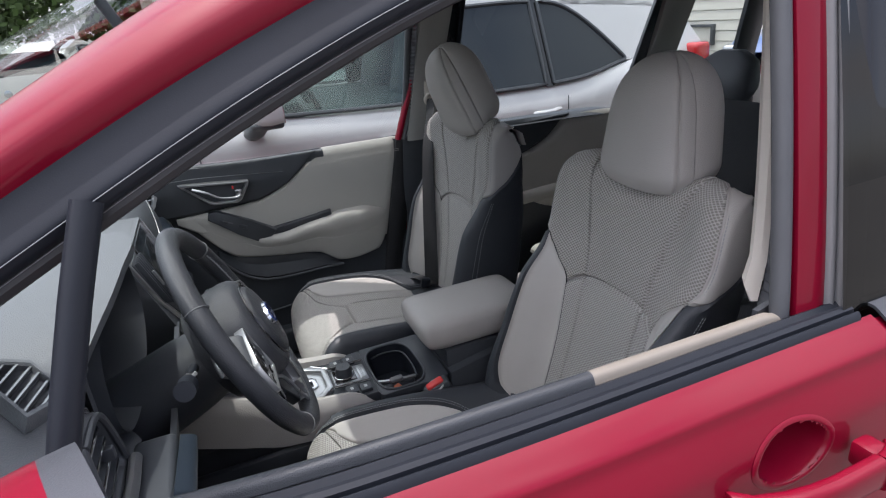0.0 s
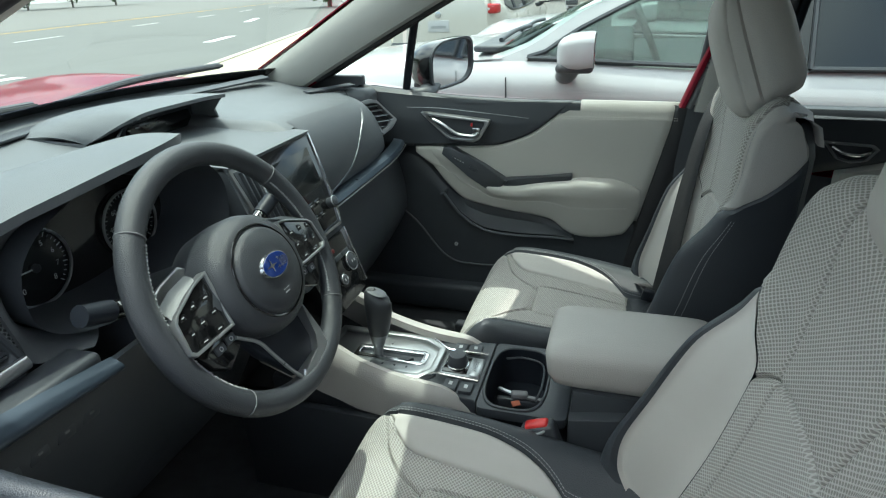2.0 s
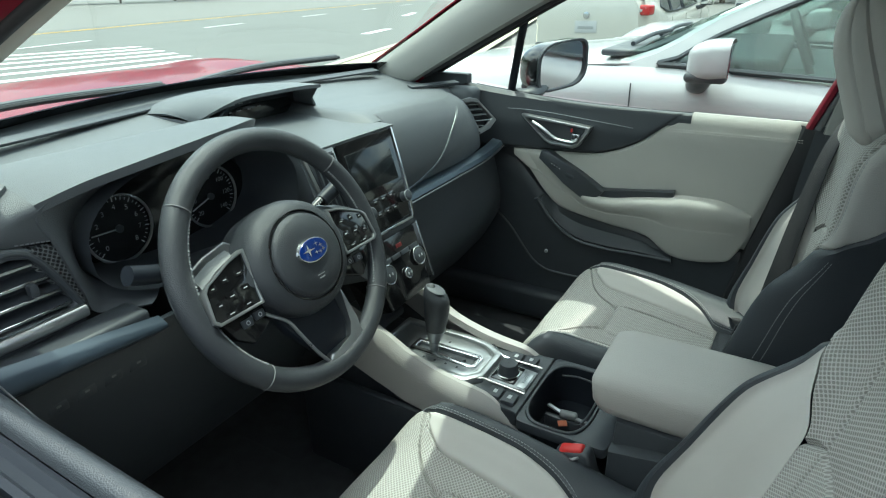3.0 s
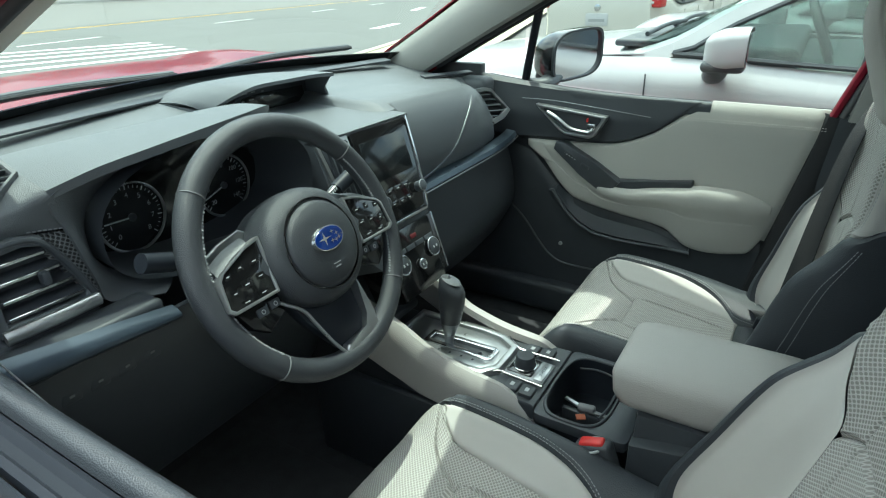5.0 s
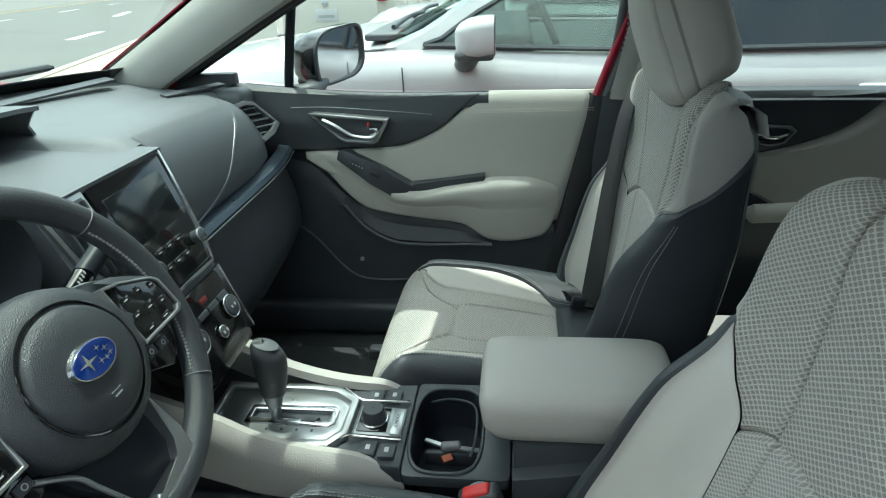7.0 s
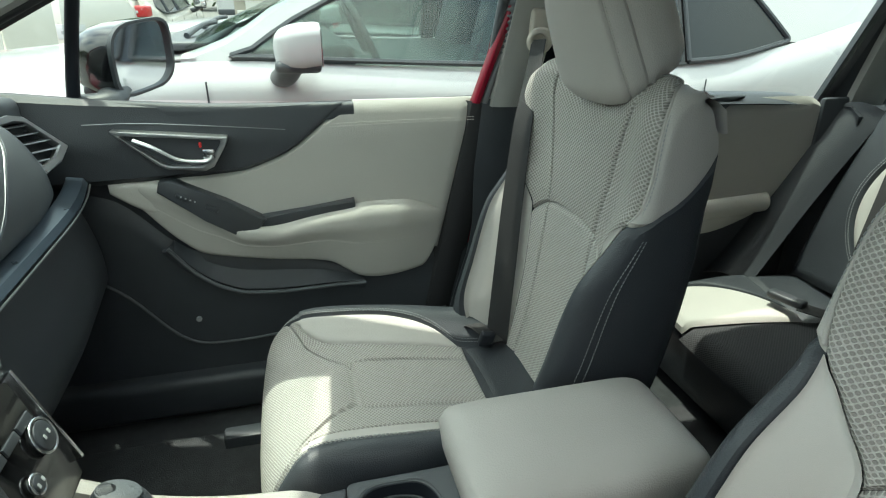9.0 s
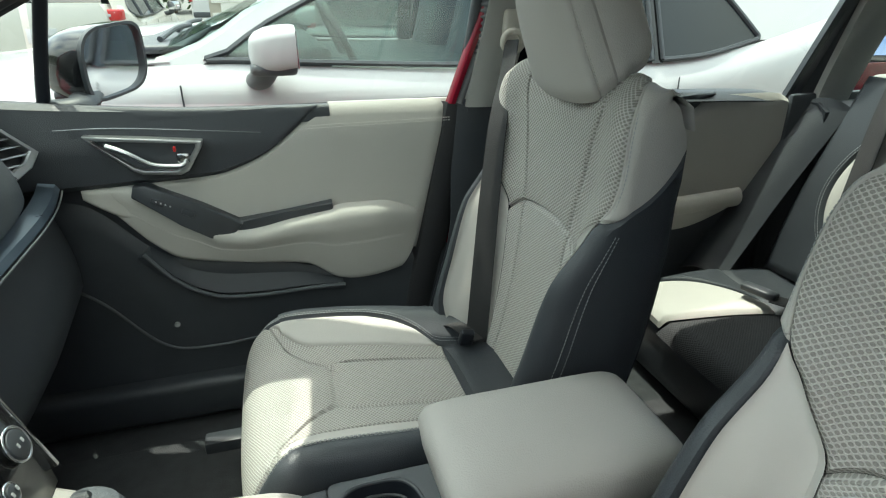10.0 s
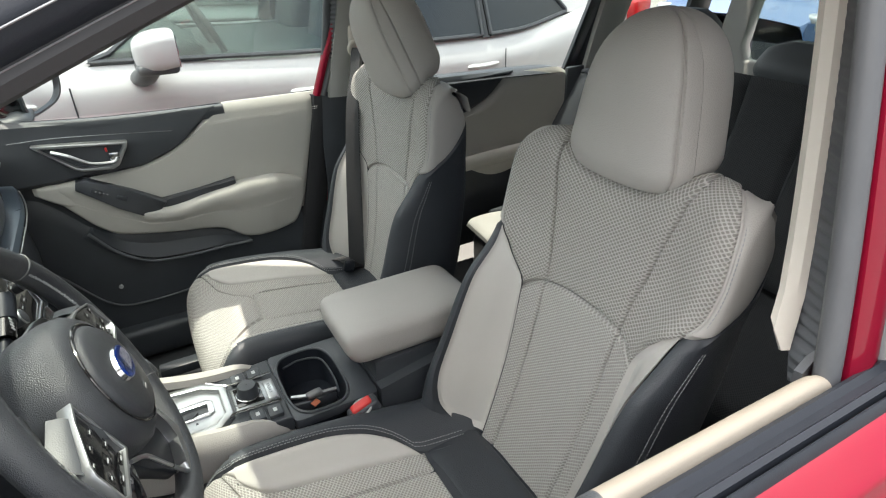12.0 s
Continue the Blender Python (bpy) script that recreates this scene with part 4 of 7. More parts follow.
        return Vector((x - slant * max(0, a - 0.4) / 0.6 * max(0, 1.0 - z), sgn * depth(x, z), z))
    return part(name, puffy(f, 48, nz, thick, r, 0.002, facing=(0, -sgn, 0)), material, parent, label)


def key(*pts):
    return lambda x: smooth_key(pts, x)


def front_door_inside(door, side):
    """Trim of a front door, in x and z, padded towards the cabin."""
    s = side
    top = key((-0.36, 1.045), (-0.15, 1.022), (0.05, 1.008), (0.29, 1.003), (0.58, 1.000))
    def depth(x, z):
        d = 0.735 - 0.03 * max(0, (-x - 0.05) / 0.35) + 0.014 * max(0, (z - 0.94) / 0.07)
        return d
    split = lambda x: smooth_key(((-0.20, 0.864), (-0.06, 0.866), (0.06, 0.872), (0.12, 0.889), (0.17, 0.912), (0.215, 0.945), (0.25, 0.972), (0.295, 1.003)), x)
    # black upper panel and the light panel that sweeps up behind it
    door_sheet((-0.36, 0.29), lambda x: min(split(x), top(x) - 0.004), top, depth, door, "upper_trim", DOORBLACK, "charcoal soft upper door trim", 14, 0.010, 0.010, s)
    door_sheet((-0.185, 0.565), lambda x: smooth_key(((-0.185, 0.845), (-0.12, 0.80), (0.05, 0.76), (0.2, 0.70), (0.565, 0.66)), x), lambda x: (min(split(x), top(x)) if x < 0.295 else top(x)) - (0.010 if s < 0 else 0), depth, door, "door_panel", TRIM, "light grey vinyl door panel", 24, 0.008, 0.010, s, 0.25)
    part("inner_plate", box((0.11, s * 0.760, 0.68), (0.90, 0.008, 0.60), 0.002), BLACK, door)
    # armrest: a long padded bulge, its lower edge swept
    low = key((-0.17, 0.850), (-0.14, 0.81), (-0.07, 0.725), (-0.027, 0.694), (0.10, 0.672), (0.225, 0.653), (0.30, 0.606), (0.34, 0.600), (0.44, 0.614), (0.470, 0.66), (0.488, 0.735))
    high = key((-0.17, 0.868), (-0.10, 0.862), (0.0, 0.808), (0.06, 0.760), (0.11, 0.756), (0.2, 0.772), (0.28, 0.786), (0.32, 0.794), (0.39, 0.793), (0.45, 0.776), (0.488, 0.755))
    def rest_face(a, b):
        """A ledge that stands out near its top, with a flat face falling back below it."""
        x = -0.17 + a * 0.658
        ledge = smooth_key(((0, 0.010), (0.25, 0.020), (0.55, 0.030), (0.78, 0.042), (0.88, 0.040), (1, 0.012)), b)
        grow = smooth_key(((0, 0.15), (0.25, 0.55), (0.45, 0.95), (0.8, 1.0), (1, 0.25)), a)
        return Vector((x, s * (0.738 - ledge * grow), low(x) + b * (high(x) - low(x))))
    part("armrest", puffy(rest_face, 72, 30, 0.008, 0.014, 0.012, facing=(0, -s, 0.2)), TRIM, door, "light grey padded armrest")
    for off in (0.0, 0.005):
        seam([rest_face(a, 0.44 + 0.12 * a - off * 4) + Vector((0, -s * 0.0085, 0)) for a in (0.10 + 0.0165 * i for i in range(52))], 0.0005, 0.006, door, GREYCLOTH)
    # switch panel let into the front of the armrest, with its groove
    sw = part("switch_panel", prism([(-0.096, 0.848), (-0.090, 0.868), (-0.068, 0.871), (0.030, 0.820), (0.104, 0.774), (0.064, 0.729), (-0.015, 0.782)], s * 0.735, s * 0.700, "y", 0.004), BLACK, door, "black window switch panel")
    for k in range(2):
        part("switch", box((-0.050 + 0.052 * k, s * 0.699, 0.836 - 0.028 * k), (0.026, 0.006, 0.012), 0.003, 2, (0, 27, 0)), BLACK, sw)
    for k in range(4):
        part("mark", box((-0.052 + 0.008 * k, s * 0.6957, 0.838 - 0.004 * k), (0.003, 0.001, 0.003), 0), INK, sw)
    part("groove", prism([(0.085, 0.778), (0.20, 0.789), (0.290, 0.801), (0.292, 0.780), (0.20, 0.767), (0.090, 0.752)], s * 0.735, s * 0.706, "y", 0.004), BLACK, door, "black pull groove")
    # inner handle in its bezel
    sunk = 0.0 if s > 0 else 0.022
    outer = [(-0.158, 0.972), (0.050, 0.950), (0.047, 0.938), (0.018, 0.893), (0.002, 0.886), (-0.066, 0.892), (-0.082, 0.900), (-0.150, 0.962)]
    cx, cz = -0.045, 0.928
    inner = [(cx + (x - cx) * 0.86, cz + (z - cz) * 0.78) for x, z in outer]
    bez = part("handle_bezel", frame_prism(outer, inner, s * (0.735 + sunk), s * (0.702 + sunk), "y", 0.003), SILVER, door, "satin silver handle bezel")
    part("handle_cup", prism(inner, s * (0.735 + sunk), s * (0.716 + sunk), "y"), BLACK, bez)
    part("pull_lever", tube([(-0.118, s * (0.700 + sunk), 0.953), (-0.085, s * (0.690 + sunk), 0.940), (-0.045, s * (0.688 + sunk), 0.915), (-0.005, s * (0.690 + sunk), 0.908), (0.012, s * (0.692 + sunk), 0.910), (0.018, s * (0.700 + sunk), 0.922)], 0.0055, 10, 24, 0.8), SILVER, bez, "satin silver pull lever")
    part("lock_button", box((-0.002, s * (0.704 + sunk), 0.938), (0.005, 0.010, 0.010), 0.0015), REDBTN, bez, "red lock mark")
    part("lock_slide", box((0.012, s * (0.700 + sunk), 0.921), (0.022, 0.014, 0.020), 0.003), CHROME, bez)
    part("accent_line", tube([(-0.20, s * 0.706, 0.985), (-0.1, s * 0.714, 0.982), (0.06, s * 0.722, 0.966), (0.16, s * 0.726, 0.955)], 0.0009, 6, 16), SILVERDARK, door, "thin satin accent line")
    # dark lower panel with the pocket
    door_sheet((-0.36, 0.58), lambda x: 0.36, lambda x: smooth_key(((-0.36, 0.86), (-0.2, 0.83), (-0.05, 0.70), (0.1, 0.68), (0.3, 0.63), (0.58, 0.66)), x), lambda x, z: 0.745 - 0.02 * max(0, (0.7 - z)), door, "lower_trim", BLACK, "black moulded lower door trim", 18, 0.006, 0.01, s)
    pk = key((-0.10, 0.735), (-0.05, 0.700), (0.02, 0.676), (0.20, 0.650), (0.26, 0.625), (0.31, 0.600))
    pl = key((-0.10, 0.720), (-0.05, 0.655), (0.0, 0.618), (0.05, 0.600), (0.14, 0.594), (0.24, 0.596), (0.31, 0.594))
    part("pocket", puffy(lambda a, b: (lambda x: Vector((x, s * (0.722 + 0.03 * b), pl(x) + b * (pk(x) - pl(x)))))(-0.10 + a * 0.41), 50, 10, 0.004, 0.006, 0.02, facing=(0, -s, 0)), BLACK, door, "black map pocket")
    # paler grey than the pocket: the lip's highlight is in its colour
    part("pocket_lip", tube([(x, s * 0.720, pl(x)) for x in (-0.10 + 0.0145 * i for i in range(29))], 0.0045, 8), DASH, door, "raised lip of the map pocket")
    part("lower_seam", tube([(-0.30, s * 0.722, 0.70), (-0.20, s * 0.726, 0.62), (-0.10, s * 0.728, 0.50), (0.0, s * 0.728, 0.478), (0.2, s * 0.728, 0.49), (0.5, s * 0.728, 0.50)], 0.003, 6, 30), DASH, door)
    part("clip", drum((-0.066, s * 0.727, 0.545), 0.006, 0.008, (0, 1, 0), 16, 0.002), DIMINK, door)
    for off in (0.0, 0.006):
        seam([(x, s * (0.721 - 0.004), 0.965 - off - 0.02 * max(0, 0.3 - x)) for x in (0.235 + i * 0.012 for i in range(28))], 0.0005, 0.006, door, GREYCLOTH)
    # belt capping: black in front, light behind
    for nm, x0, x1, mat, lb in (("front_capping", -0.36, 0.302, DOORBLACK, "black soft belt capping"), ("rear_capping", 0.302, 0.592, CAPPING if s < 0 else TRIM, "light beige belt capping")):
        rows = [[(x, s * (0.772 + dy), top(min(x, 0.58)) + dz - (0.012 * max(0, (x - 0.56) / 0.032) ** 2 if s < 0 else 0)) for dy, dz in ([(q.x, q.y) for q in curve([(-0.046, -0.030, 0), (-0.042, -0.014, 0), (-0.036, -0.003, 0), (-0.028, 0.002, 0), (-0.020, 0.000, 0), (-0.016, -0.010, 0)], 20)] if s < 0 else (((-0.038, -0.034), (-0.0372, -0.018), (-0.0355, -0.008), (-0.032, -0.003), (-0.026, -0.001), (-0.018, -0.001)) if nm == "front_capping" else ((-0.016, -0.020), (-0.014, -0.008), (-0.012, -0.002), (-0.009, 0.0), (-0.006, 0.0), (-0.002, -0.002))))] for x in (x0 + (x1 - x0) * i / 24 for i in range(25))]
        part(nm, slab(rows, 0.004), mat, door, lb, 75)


def front_door_outside(door, side):
    s = side
    zt = lambda x: smooth_key(((-0.36, 1.035), (-0.15, 1.012), (0.05, 0.998), (0.29, 0.994), (0.70, 0.995)), x)
    rows = [[(x, s * (0.772 + dy), zt(x) + dz) for dy, dz in ((-0.016, -0.012), (-0.015, 0.000), (-0.010, 0.003), (-0.004, -0.002), (0.004, -0.001), (0.008, 0.005), (0.013, 0.002), (0.014, -0.006))] for x in (-0.34 + 1.01 * i / 30 for i in range(31))]
    part("inner_seal", slab(rows, 0.003), FRAMEBLACK, door, "black rubber window seal")
    rows = [[(x, s * (0.772 + dy), zt(x) + dz) for dy, dz in ((0.016, -0.01), (0.017, 0.0), (0.019, 0.001), (0.023, -0.003), (0.025, -0.012))] for x in (-0.34 + 1.01 * i / 30 for i in range(31))]
    part("belt_moulding", slab(rows, 0.003), FRAMEBLACK, door, "black belt moulding")
    # painted skin: a shoulder below the belt, a long crease, then the flank
    prof = [(0.022, -0.008), (0.032, -0.013), (0.046, -0.022), (0.0545, -0.0285), (0.0575, -0.0325), (0.0590, -0.038), (0.0615, -0.046), (0.068, -0.060), (0.0755, -0.077), (0.0800, -0.092), (0.0815, -0.108), (0.083, -0.13), (0.086, -0.16), (0.088, -0.22), (0.092, -0.32), (0.095, -0.42), (0.085, -0.55), (0.06, -0.66)]
    fine = curve([(a, b, 0) for a, b in prof], 67)
    rows = [[(x, s * (0.772 + q.x), zt(x) + q.y) for q in fine] for x in (-0.40 + 1.09 * i / 330 for i in range(331))]
    bm = skin(rows)
    bowl = lambda p: ((p.x - 0.502) / 0.054) ** 2 + ((p.z - 0.890) / 0.034) ** 2
    bmesh.ops.delete(bm, geom=[f for f in bm.faces if bowl(f.calc_center_median()) < 1.06], context="FACES")
    part("door_skin", bm, RED, door, "red painted door skin")
    # outer pull handle over its cup
    def on_skin(x, z):
        return 0.772 + lerp_key([(q.y, q.x) for q in reversed(fine)], z - zt(x))
    def oval_ring(k, sunk, flat=0.0):
        ring_pts = []
        for j in range(48):
            a = 2 * math.pi * j / 48
            x, z = 0.502 + 0.056 * k * math.cos(a), 0.890 + 0.036 * k * math.sin(a)
            ring_pts.append(Vector((x, s * ((on_skin(x, z) + 0.0020 - sunk) * (1 - flat) + (0.853 - sunk) * flat), z)))
        return ring_pts
    part("handle_cup", skin([oval_ring(1.16, 0.0014), oval_ring(1.12, 0.0004), oval_ring(1.06, 0.0002), oval_ring(1.01, 0.0004), oval_ring(0.98, 0.002), oval_ring(0.96, 0.008), oval_ring(0.94, 0.026, 0.5), oval_ring(0.90, 0.046, 1), oval_ring(0.76, 0.058, 1), oval_ring(0.40, 0.062, 1), oval_ring(0.02, 0.063, 1)], closed=True), RED, door, "red recessed handle cup", 60)
    grip = [(0.400, 0.858, 0.872, 0.010), (0.42, 0.880, 0.872, 0.013), (0.45, 0.892, 0.872, 0.016), (0.48, 0.898, 0.871, 0.018), (0.51, 0.900, 0.870, 0.019), (0.545, 0.900, 0.870, 0.020), (0.578, 0.899, 0.869, 0.021)]
    rows = [[Vector((x, s * (y + 0.011 * math.copysign(abs(math.cos(a)) ** 0.6, math.cos(a))), z + h * math.copysign(abs(math.sin(a)) ** 0.7, math.sin(a)))) for a in (2 * math.pi * j / 24 for j in range(24))] for x, y, z, h in grip]
    part("pull_handle", skin(rows, closed=True, caps=True), RED, door, "red painted pull handle")
    cap_rows = [[Vector((x, s * (y + 0.011 * k * math.copysign(abs(math.cos(a)) ** 0.6, math.cos(a))), 0.868 + 0.022 * k * math.copysign(abs(math.sin(a)) ** 0.6, math.sin(a)))) for a in (2 * math.pi * j / 24 for j in range(24))] for x, y, k in ((0.580, 0.902, 1.0), (0.598, 0.898, 1.0), (0.610, 0.892, 0.95), (0.618, 0.884, 0.75))]
    part("lock_cap", skin(cap_rows, closed=True, caps=True), RED, door, "red lock cap")
    part("handle_foot", box((0.596, s * 0.877, 0.868), (0.03, 0.03, 0.034), 0.006, 2), RED, door)
    part("key_hole", drum((0.598, s * 0.910, 0.867), 0.010, 0.004, (0.2, s, 0), 20, 0.001), CHROME, door, "chrome key cylinder")
    # window frame: swept front leg, header, rear leg, and the upright that parts the small front pane
    # black frame outside and the channel inside
    w = rail(100)[8:56]
    fr = [[mirror(p + Vector((0.0, q.x, q.y)), s) for p in w] for q in curve([(0.020, 0.004, 0), (0.030, -0.010, 0), (0.036, -0.026, 0), (0.044, -0.040, 0), (0.052, -0.052, 0), (0.053, -0.059, 0), (0.049, -0.067, 0), (0.035, -0.073, 0), (0.016, -0.071, 0)] if s < 0 else [(0.020, 0.004, 0), (0.030, -0.010, 0), (0.036, -0.026, 0), (0.047, -0.046, 0), (0.053, -0.066, 0), (0.048, -0.084, 0), (0.034, -0.094, 0), (0.016, -0.092, 0)], 30)]
    part("window_frame", slab(fr, 0.004), FRAMEBLACK, door, "black window frame", 75)
    ch = [mirror(p + Vector((0.012, 0.036, -0.070 if s < 0 else -0.094)), s) for p in w]
    for dy, dz, r in (((0.0375, -0.0435, 0.0006), (0.0545, -0.0575, 0.0005), (0.0445, -0.0715, 0.0004)) if s < 0 else ((0.0375, -0.0435, 0.0006), (0.0545, -0.063, 0.0005), (0.0445, -0.0885, 0.0005))):
        part("bright_line", tube([mirror(p + Vector((0.0, dy, dz)), s) for p in w], r, 6), SILVERDARK, door, "thin bright line on the window frame")
    part("run_channel", tube(ch, 0.008, 8), RUBBER, door, "black rubber run channel")
    up = [mirror((p[0] + (0.024 if s < 0 else 0), p[1], p[2]), s) for p in ((-0.232, 0.792, 1.0), (-0.212, 0.778, 1.09), (-0.178, 0.745, 1.20), (-0.148, 0.716, 1.285))]
    part("divider_bar", tube(up, 0.012, 10, 12), FRAMEBLACK, door, "black upright between the panes")
    pn = part("fixed_pane", skin([[mirror((-0.50, 0.79, 1.06), s), mirror((-0.235, 0.79, 1.03), s)], [mirror((-0.42, 0.745, 1.13), s), mirror((-0.21, 0.745, 1.25), s)]]), PANE, door, "small fixed front pane")
    rear = [[mirror((0.585 + dx + 0.075 * f, 0.795 - 0.135 * f ** 1.2 + dy, 0.98 + 0.50 * f), s) for dx, dy in ((0, 0), (0.004, 0.012), (0.05, 0.014), (0.056, 0.0))] for f in (i / 10 for i in range(11))]
    if s > 0:
        part("rear_frame", slab(rear, 0.003), RED, door, "red painted rear window frame")
        edge = lambda f, dx, dy: (0.559 + dx + 0.155 * f, 0.724 - 0.105 * f ** 1.2 + dy, 0.992 + 0.49 * f)
        part("frame_edge", slab([[edge(f, dx, dy) for dx, dy in ((-0.002, 0.020), (-0.001, 0.002), (0.003, -0.003), (0.010, -0.004), (0.013, 0.004))] for f in (i / 14 for i in range(15))], 0.002), RED, door, "red painted inner edge of the window frame")
        part("frame_seal", tube([edge(f, 0.022, 0.002) for f in (i / 14 for i in range(15))], 0.0085, 10), SEALGREY, door, "grey rubber seal behind the window frame")
        foot = [[(0.578 + dx - 0.21 * max(0, 0.99 - z), 0.742 + dy, z) for dx, dy in ((-0.030, 0.006), (-0.020, -0.010), (0.0, -0.014), (0.020, -0.010), (0.045, 0.004))] for z in (0.36 + 0.635 * i / 16 for i in range(17))]
        part("edge_seal", slab(foot, 0.004), RUBBER, door, "black rubber seal along the door's rear edge")
        pn = part("side_pane", skin([[mirror((-0.23, 0.787, 1.02), s), mirror((0.60, 0.787, 0.98), s)], [mirror((-0.19, 0.74, 1.28), s), mirror((0.62, 0.70, 1.30), s)], [mirror((0.08, 0.685, 1.40), s), mirror((0.64, 0.655, 1.44), s)]]), PANE, door, "clear side window pane")


def door_mirror(door, side, shell):
    s = side
    m = thing("door_mirror", f"{'red' if shell is RED else 'white'} door mirror with black foot and glass", "car mirror", (0, 0, 0), "door mirrors")
    c = Vector((-0.120, 0.925, 1.085)) if s > 0 else Vector((-0.118, -0.952, 1.126))
    rows = []
    for i in range(11):
        f = i / 10
        k = math.sqrt(max(0, 1 - (f * 1.0) ** 2.6))
        rows.append([c + Vector((-0.12 * f, 0.116 * (0.25 + 0.75 * k) * math.copysign(abs(math.cos(a)) ** 0.55, math.cos(a)), 0.072 * (0.15 + 0.85 * k) * math.copysign(abs(math.sin(a)) ** 0.55, math.sin(a)) + (0.014 * math.cos(a) * s))) for a in (2 * math.pi * j / 32 for j in range(32))])
    turn = Matrix.Translation(c) @ Matrix.Rotation(radians(-s * 20), 4, "Z") @ Matrix.Translation(-c)
    rows = [[turn @ p for p in r] for r in rows]
    back = (turn.to_3x3() @ Vector((1, 0, 0)))
    part("housing", skin(rows[:8] if s > 0 else rows[:2], closed=True), GLOSS if s > 0 else BLACK, m, "black mirror housing")
    part("cap", skin(rows[7:] if s > 0 else rows[1:], closed=True, caps=False), shell, m, "painted mirror cap")
    part("rim", skin([rows[0], [p + back * 0.008 for p in rows[0]], [c + (p - c) * 0.92 + back * 0.008 for p in rows[0]], [c + (p - c) * 0.88 - back * 0.004 for p in rows[0]]], closed=True), BLACK, m, "black mirror rim")
    part("mirror_glass", skin([[c + (p - c) * 0.91 for p in rows[0]], [c] * 32], closed=True), MIRROR, m, "silvered mirror glass")
    part("lower_shell", box(c + Vector((-0.05, 0, -0.062)), (0.08, 0.16, 0.03), 0.014, 3, (0, 0, -s * 20)), BLACK, m)
    part("foot", tube([c + Vector((-0.05, -s * 0.05, -0.06)), c + Vector((-0.055, -s * 0.12, -0.075)), (-0.24, s * 0.80, 1.005)], 0.03, 12, 10, 0.7), BLACK, m, "black mirror foot")
    return m


driver_door = thing("driver_door", "red driver door with light and black trim, window fully down", "car door", group="car doors")
front_door_inside(driver_door, -1)
front_door_outside(driver_door, -1)
passenger_door = thing("passenger_door", "front passenger door with light grey trim and closed window", "car door", group="car doors")
front_door_inside(passenger_door, 1)
front_door_outside(passenger_door, 1)
door_mirror(passenger_door, 1, RED)
door_mirror(driver_door, -1, RED)


def rear_door(side):
    s = side
    d = thing("rear_door", "red rear door with privacy glass, grey and black trim", "car door", group="car doors")
    top = key((0.70, 0.995), (1.2, 0.985), (1.45, 0.972), (1.52, 0.93))
    dep = lambda x, z: 0.735 - 0.02 * (x > 1.3) * (x - 1.3)
    split = key((0.75, 0.80), (1.05, 0.86), (1.15, 0.90), (1.25, 0.975), (1.52, 0.975))
    door_sheet((0.75, 1.26), lambda x: min(split(x), top(x) - 0.003), top, dep, d, "upper_trim", DOORBLACK, "black soft upper door trim", 10, 0.008, 0.01, s)
    door_sheet((0.95, 1.52), lambda x: smooth_key(((0.95, 0.74), (1.2, 0.62), (1.35, 0.66), (1.52, 0.86)), x), lambda x: min(split(x), top(x)), dep, d, "door_panel", TRIM, "light grey vinyl door panel", 14, 0.010, 0.012, s)
    part("armrest", puffy(lambda a, b: Vector((0.95 + 0.43 * a, s * (0.722 - 0.022 * math.sin(math.pi * b)), 0.66 + 0.02 * a + 0.055 * b)), 30, 10, 0.01, 0.02, 0.02, facing=(0, -s, 0)), TRIM, d, "light grey padded armrest")
    bezel = [(0.905, 0.916), (1.020, 0.908), (1.032, 0.898), (1.010, 0.868), (0.975, 0.862), (0.940, 0.872)]
    hb = part("handle_bezel", frame_prism(bezel, [(0.970 + (x - 0.970) * 0.84, 0.889 + (z - 0.889) * 0.80) for x, z in bezel], s * 0.735, s * 0.712, "y", 0.002), SILVERDARK, d, "satin silver handle bezel")
    part("handle_cup", prism([(0.970 + (x - 0.970) * 0.85, 0.889 + (z - 0.889) * 0.82) for x, z in bezel], s * 0.738, s * 0.728, "y"), BLACK, hb)
    part("pull_lever", tube([(0.925, s * 0.713, 0.904), (0.95, s * 0.708, 0.890), (0.985, s * 0.708, 0.884), (1.012, s * 0.714, 0.890)], 0.004, 8, 12), CHROME, hb, "chrome door pull")
    door_sheet((0.75, 1.55), lambda x: 0.36, lambda x: smooth_key(((0.75, 0.84), (1.1, 0.80), (1.55, 0.92)), x), lambda x, z: 0.75, d, "lower_trim", BLACK, "black moulded lower door trim", 10, 0.006, 0.01, s)
    rows = [[(x, s * (0.772 + dy), top(x) + dz) for dy, dz in ((-0.05, -0.02), (-0.03, -0.002), (-0.01, 0.002), (0.02, 0.0), (0.05, -0.02))] for x in (0.70 + 0.82 * i / 16 for i in range(17))]
    part("belt_moulding", slab(rows, 0.004), BLACK, d, "black belt moulding")
    prof = [(0.022, -0.008), (0.032, -0.013), (0.046, -0.022), (0.0545, -0.0285), (0.0575, -0.0325), (0.0590, -0.038), (0.0615, -0.046), (0.068, -0.060), (0.0755, -0.077), (0.0800, -0.092), (0.0815, -0.108), (0.083, -0.13), (0.086, -0.16), (0.088, -0.22), (0.092, -0.32), (0.095, -0.42), (0.085, -0.55), (0.06, -0.66)]
    rows = [[(x, s * (0.772 + dy), min(0.993, top(x)) + dz - 0.006) for dy, dz in prof] for x in (0.698 + 1.02 * i / 16 for i in range(17))]
    part("door_skin", slab(rows, 0.004), RED, d, "red painted door skin")
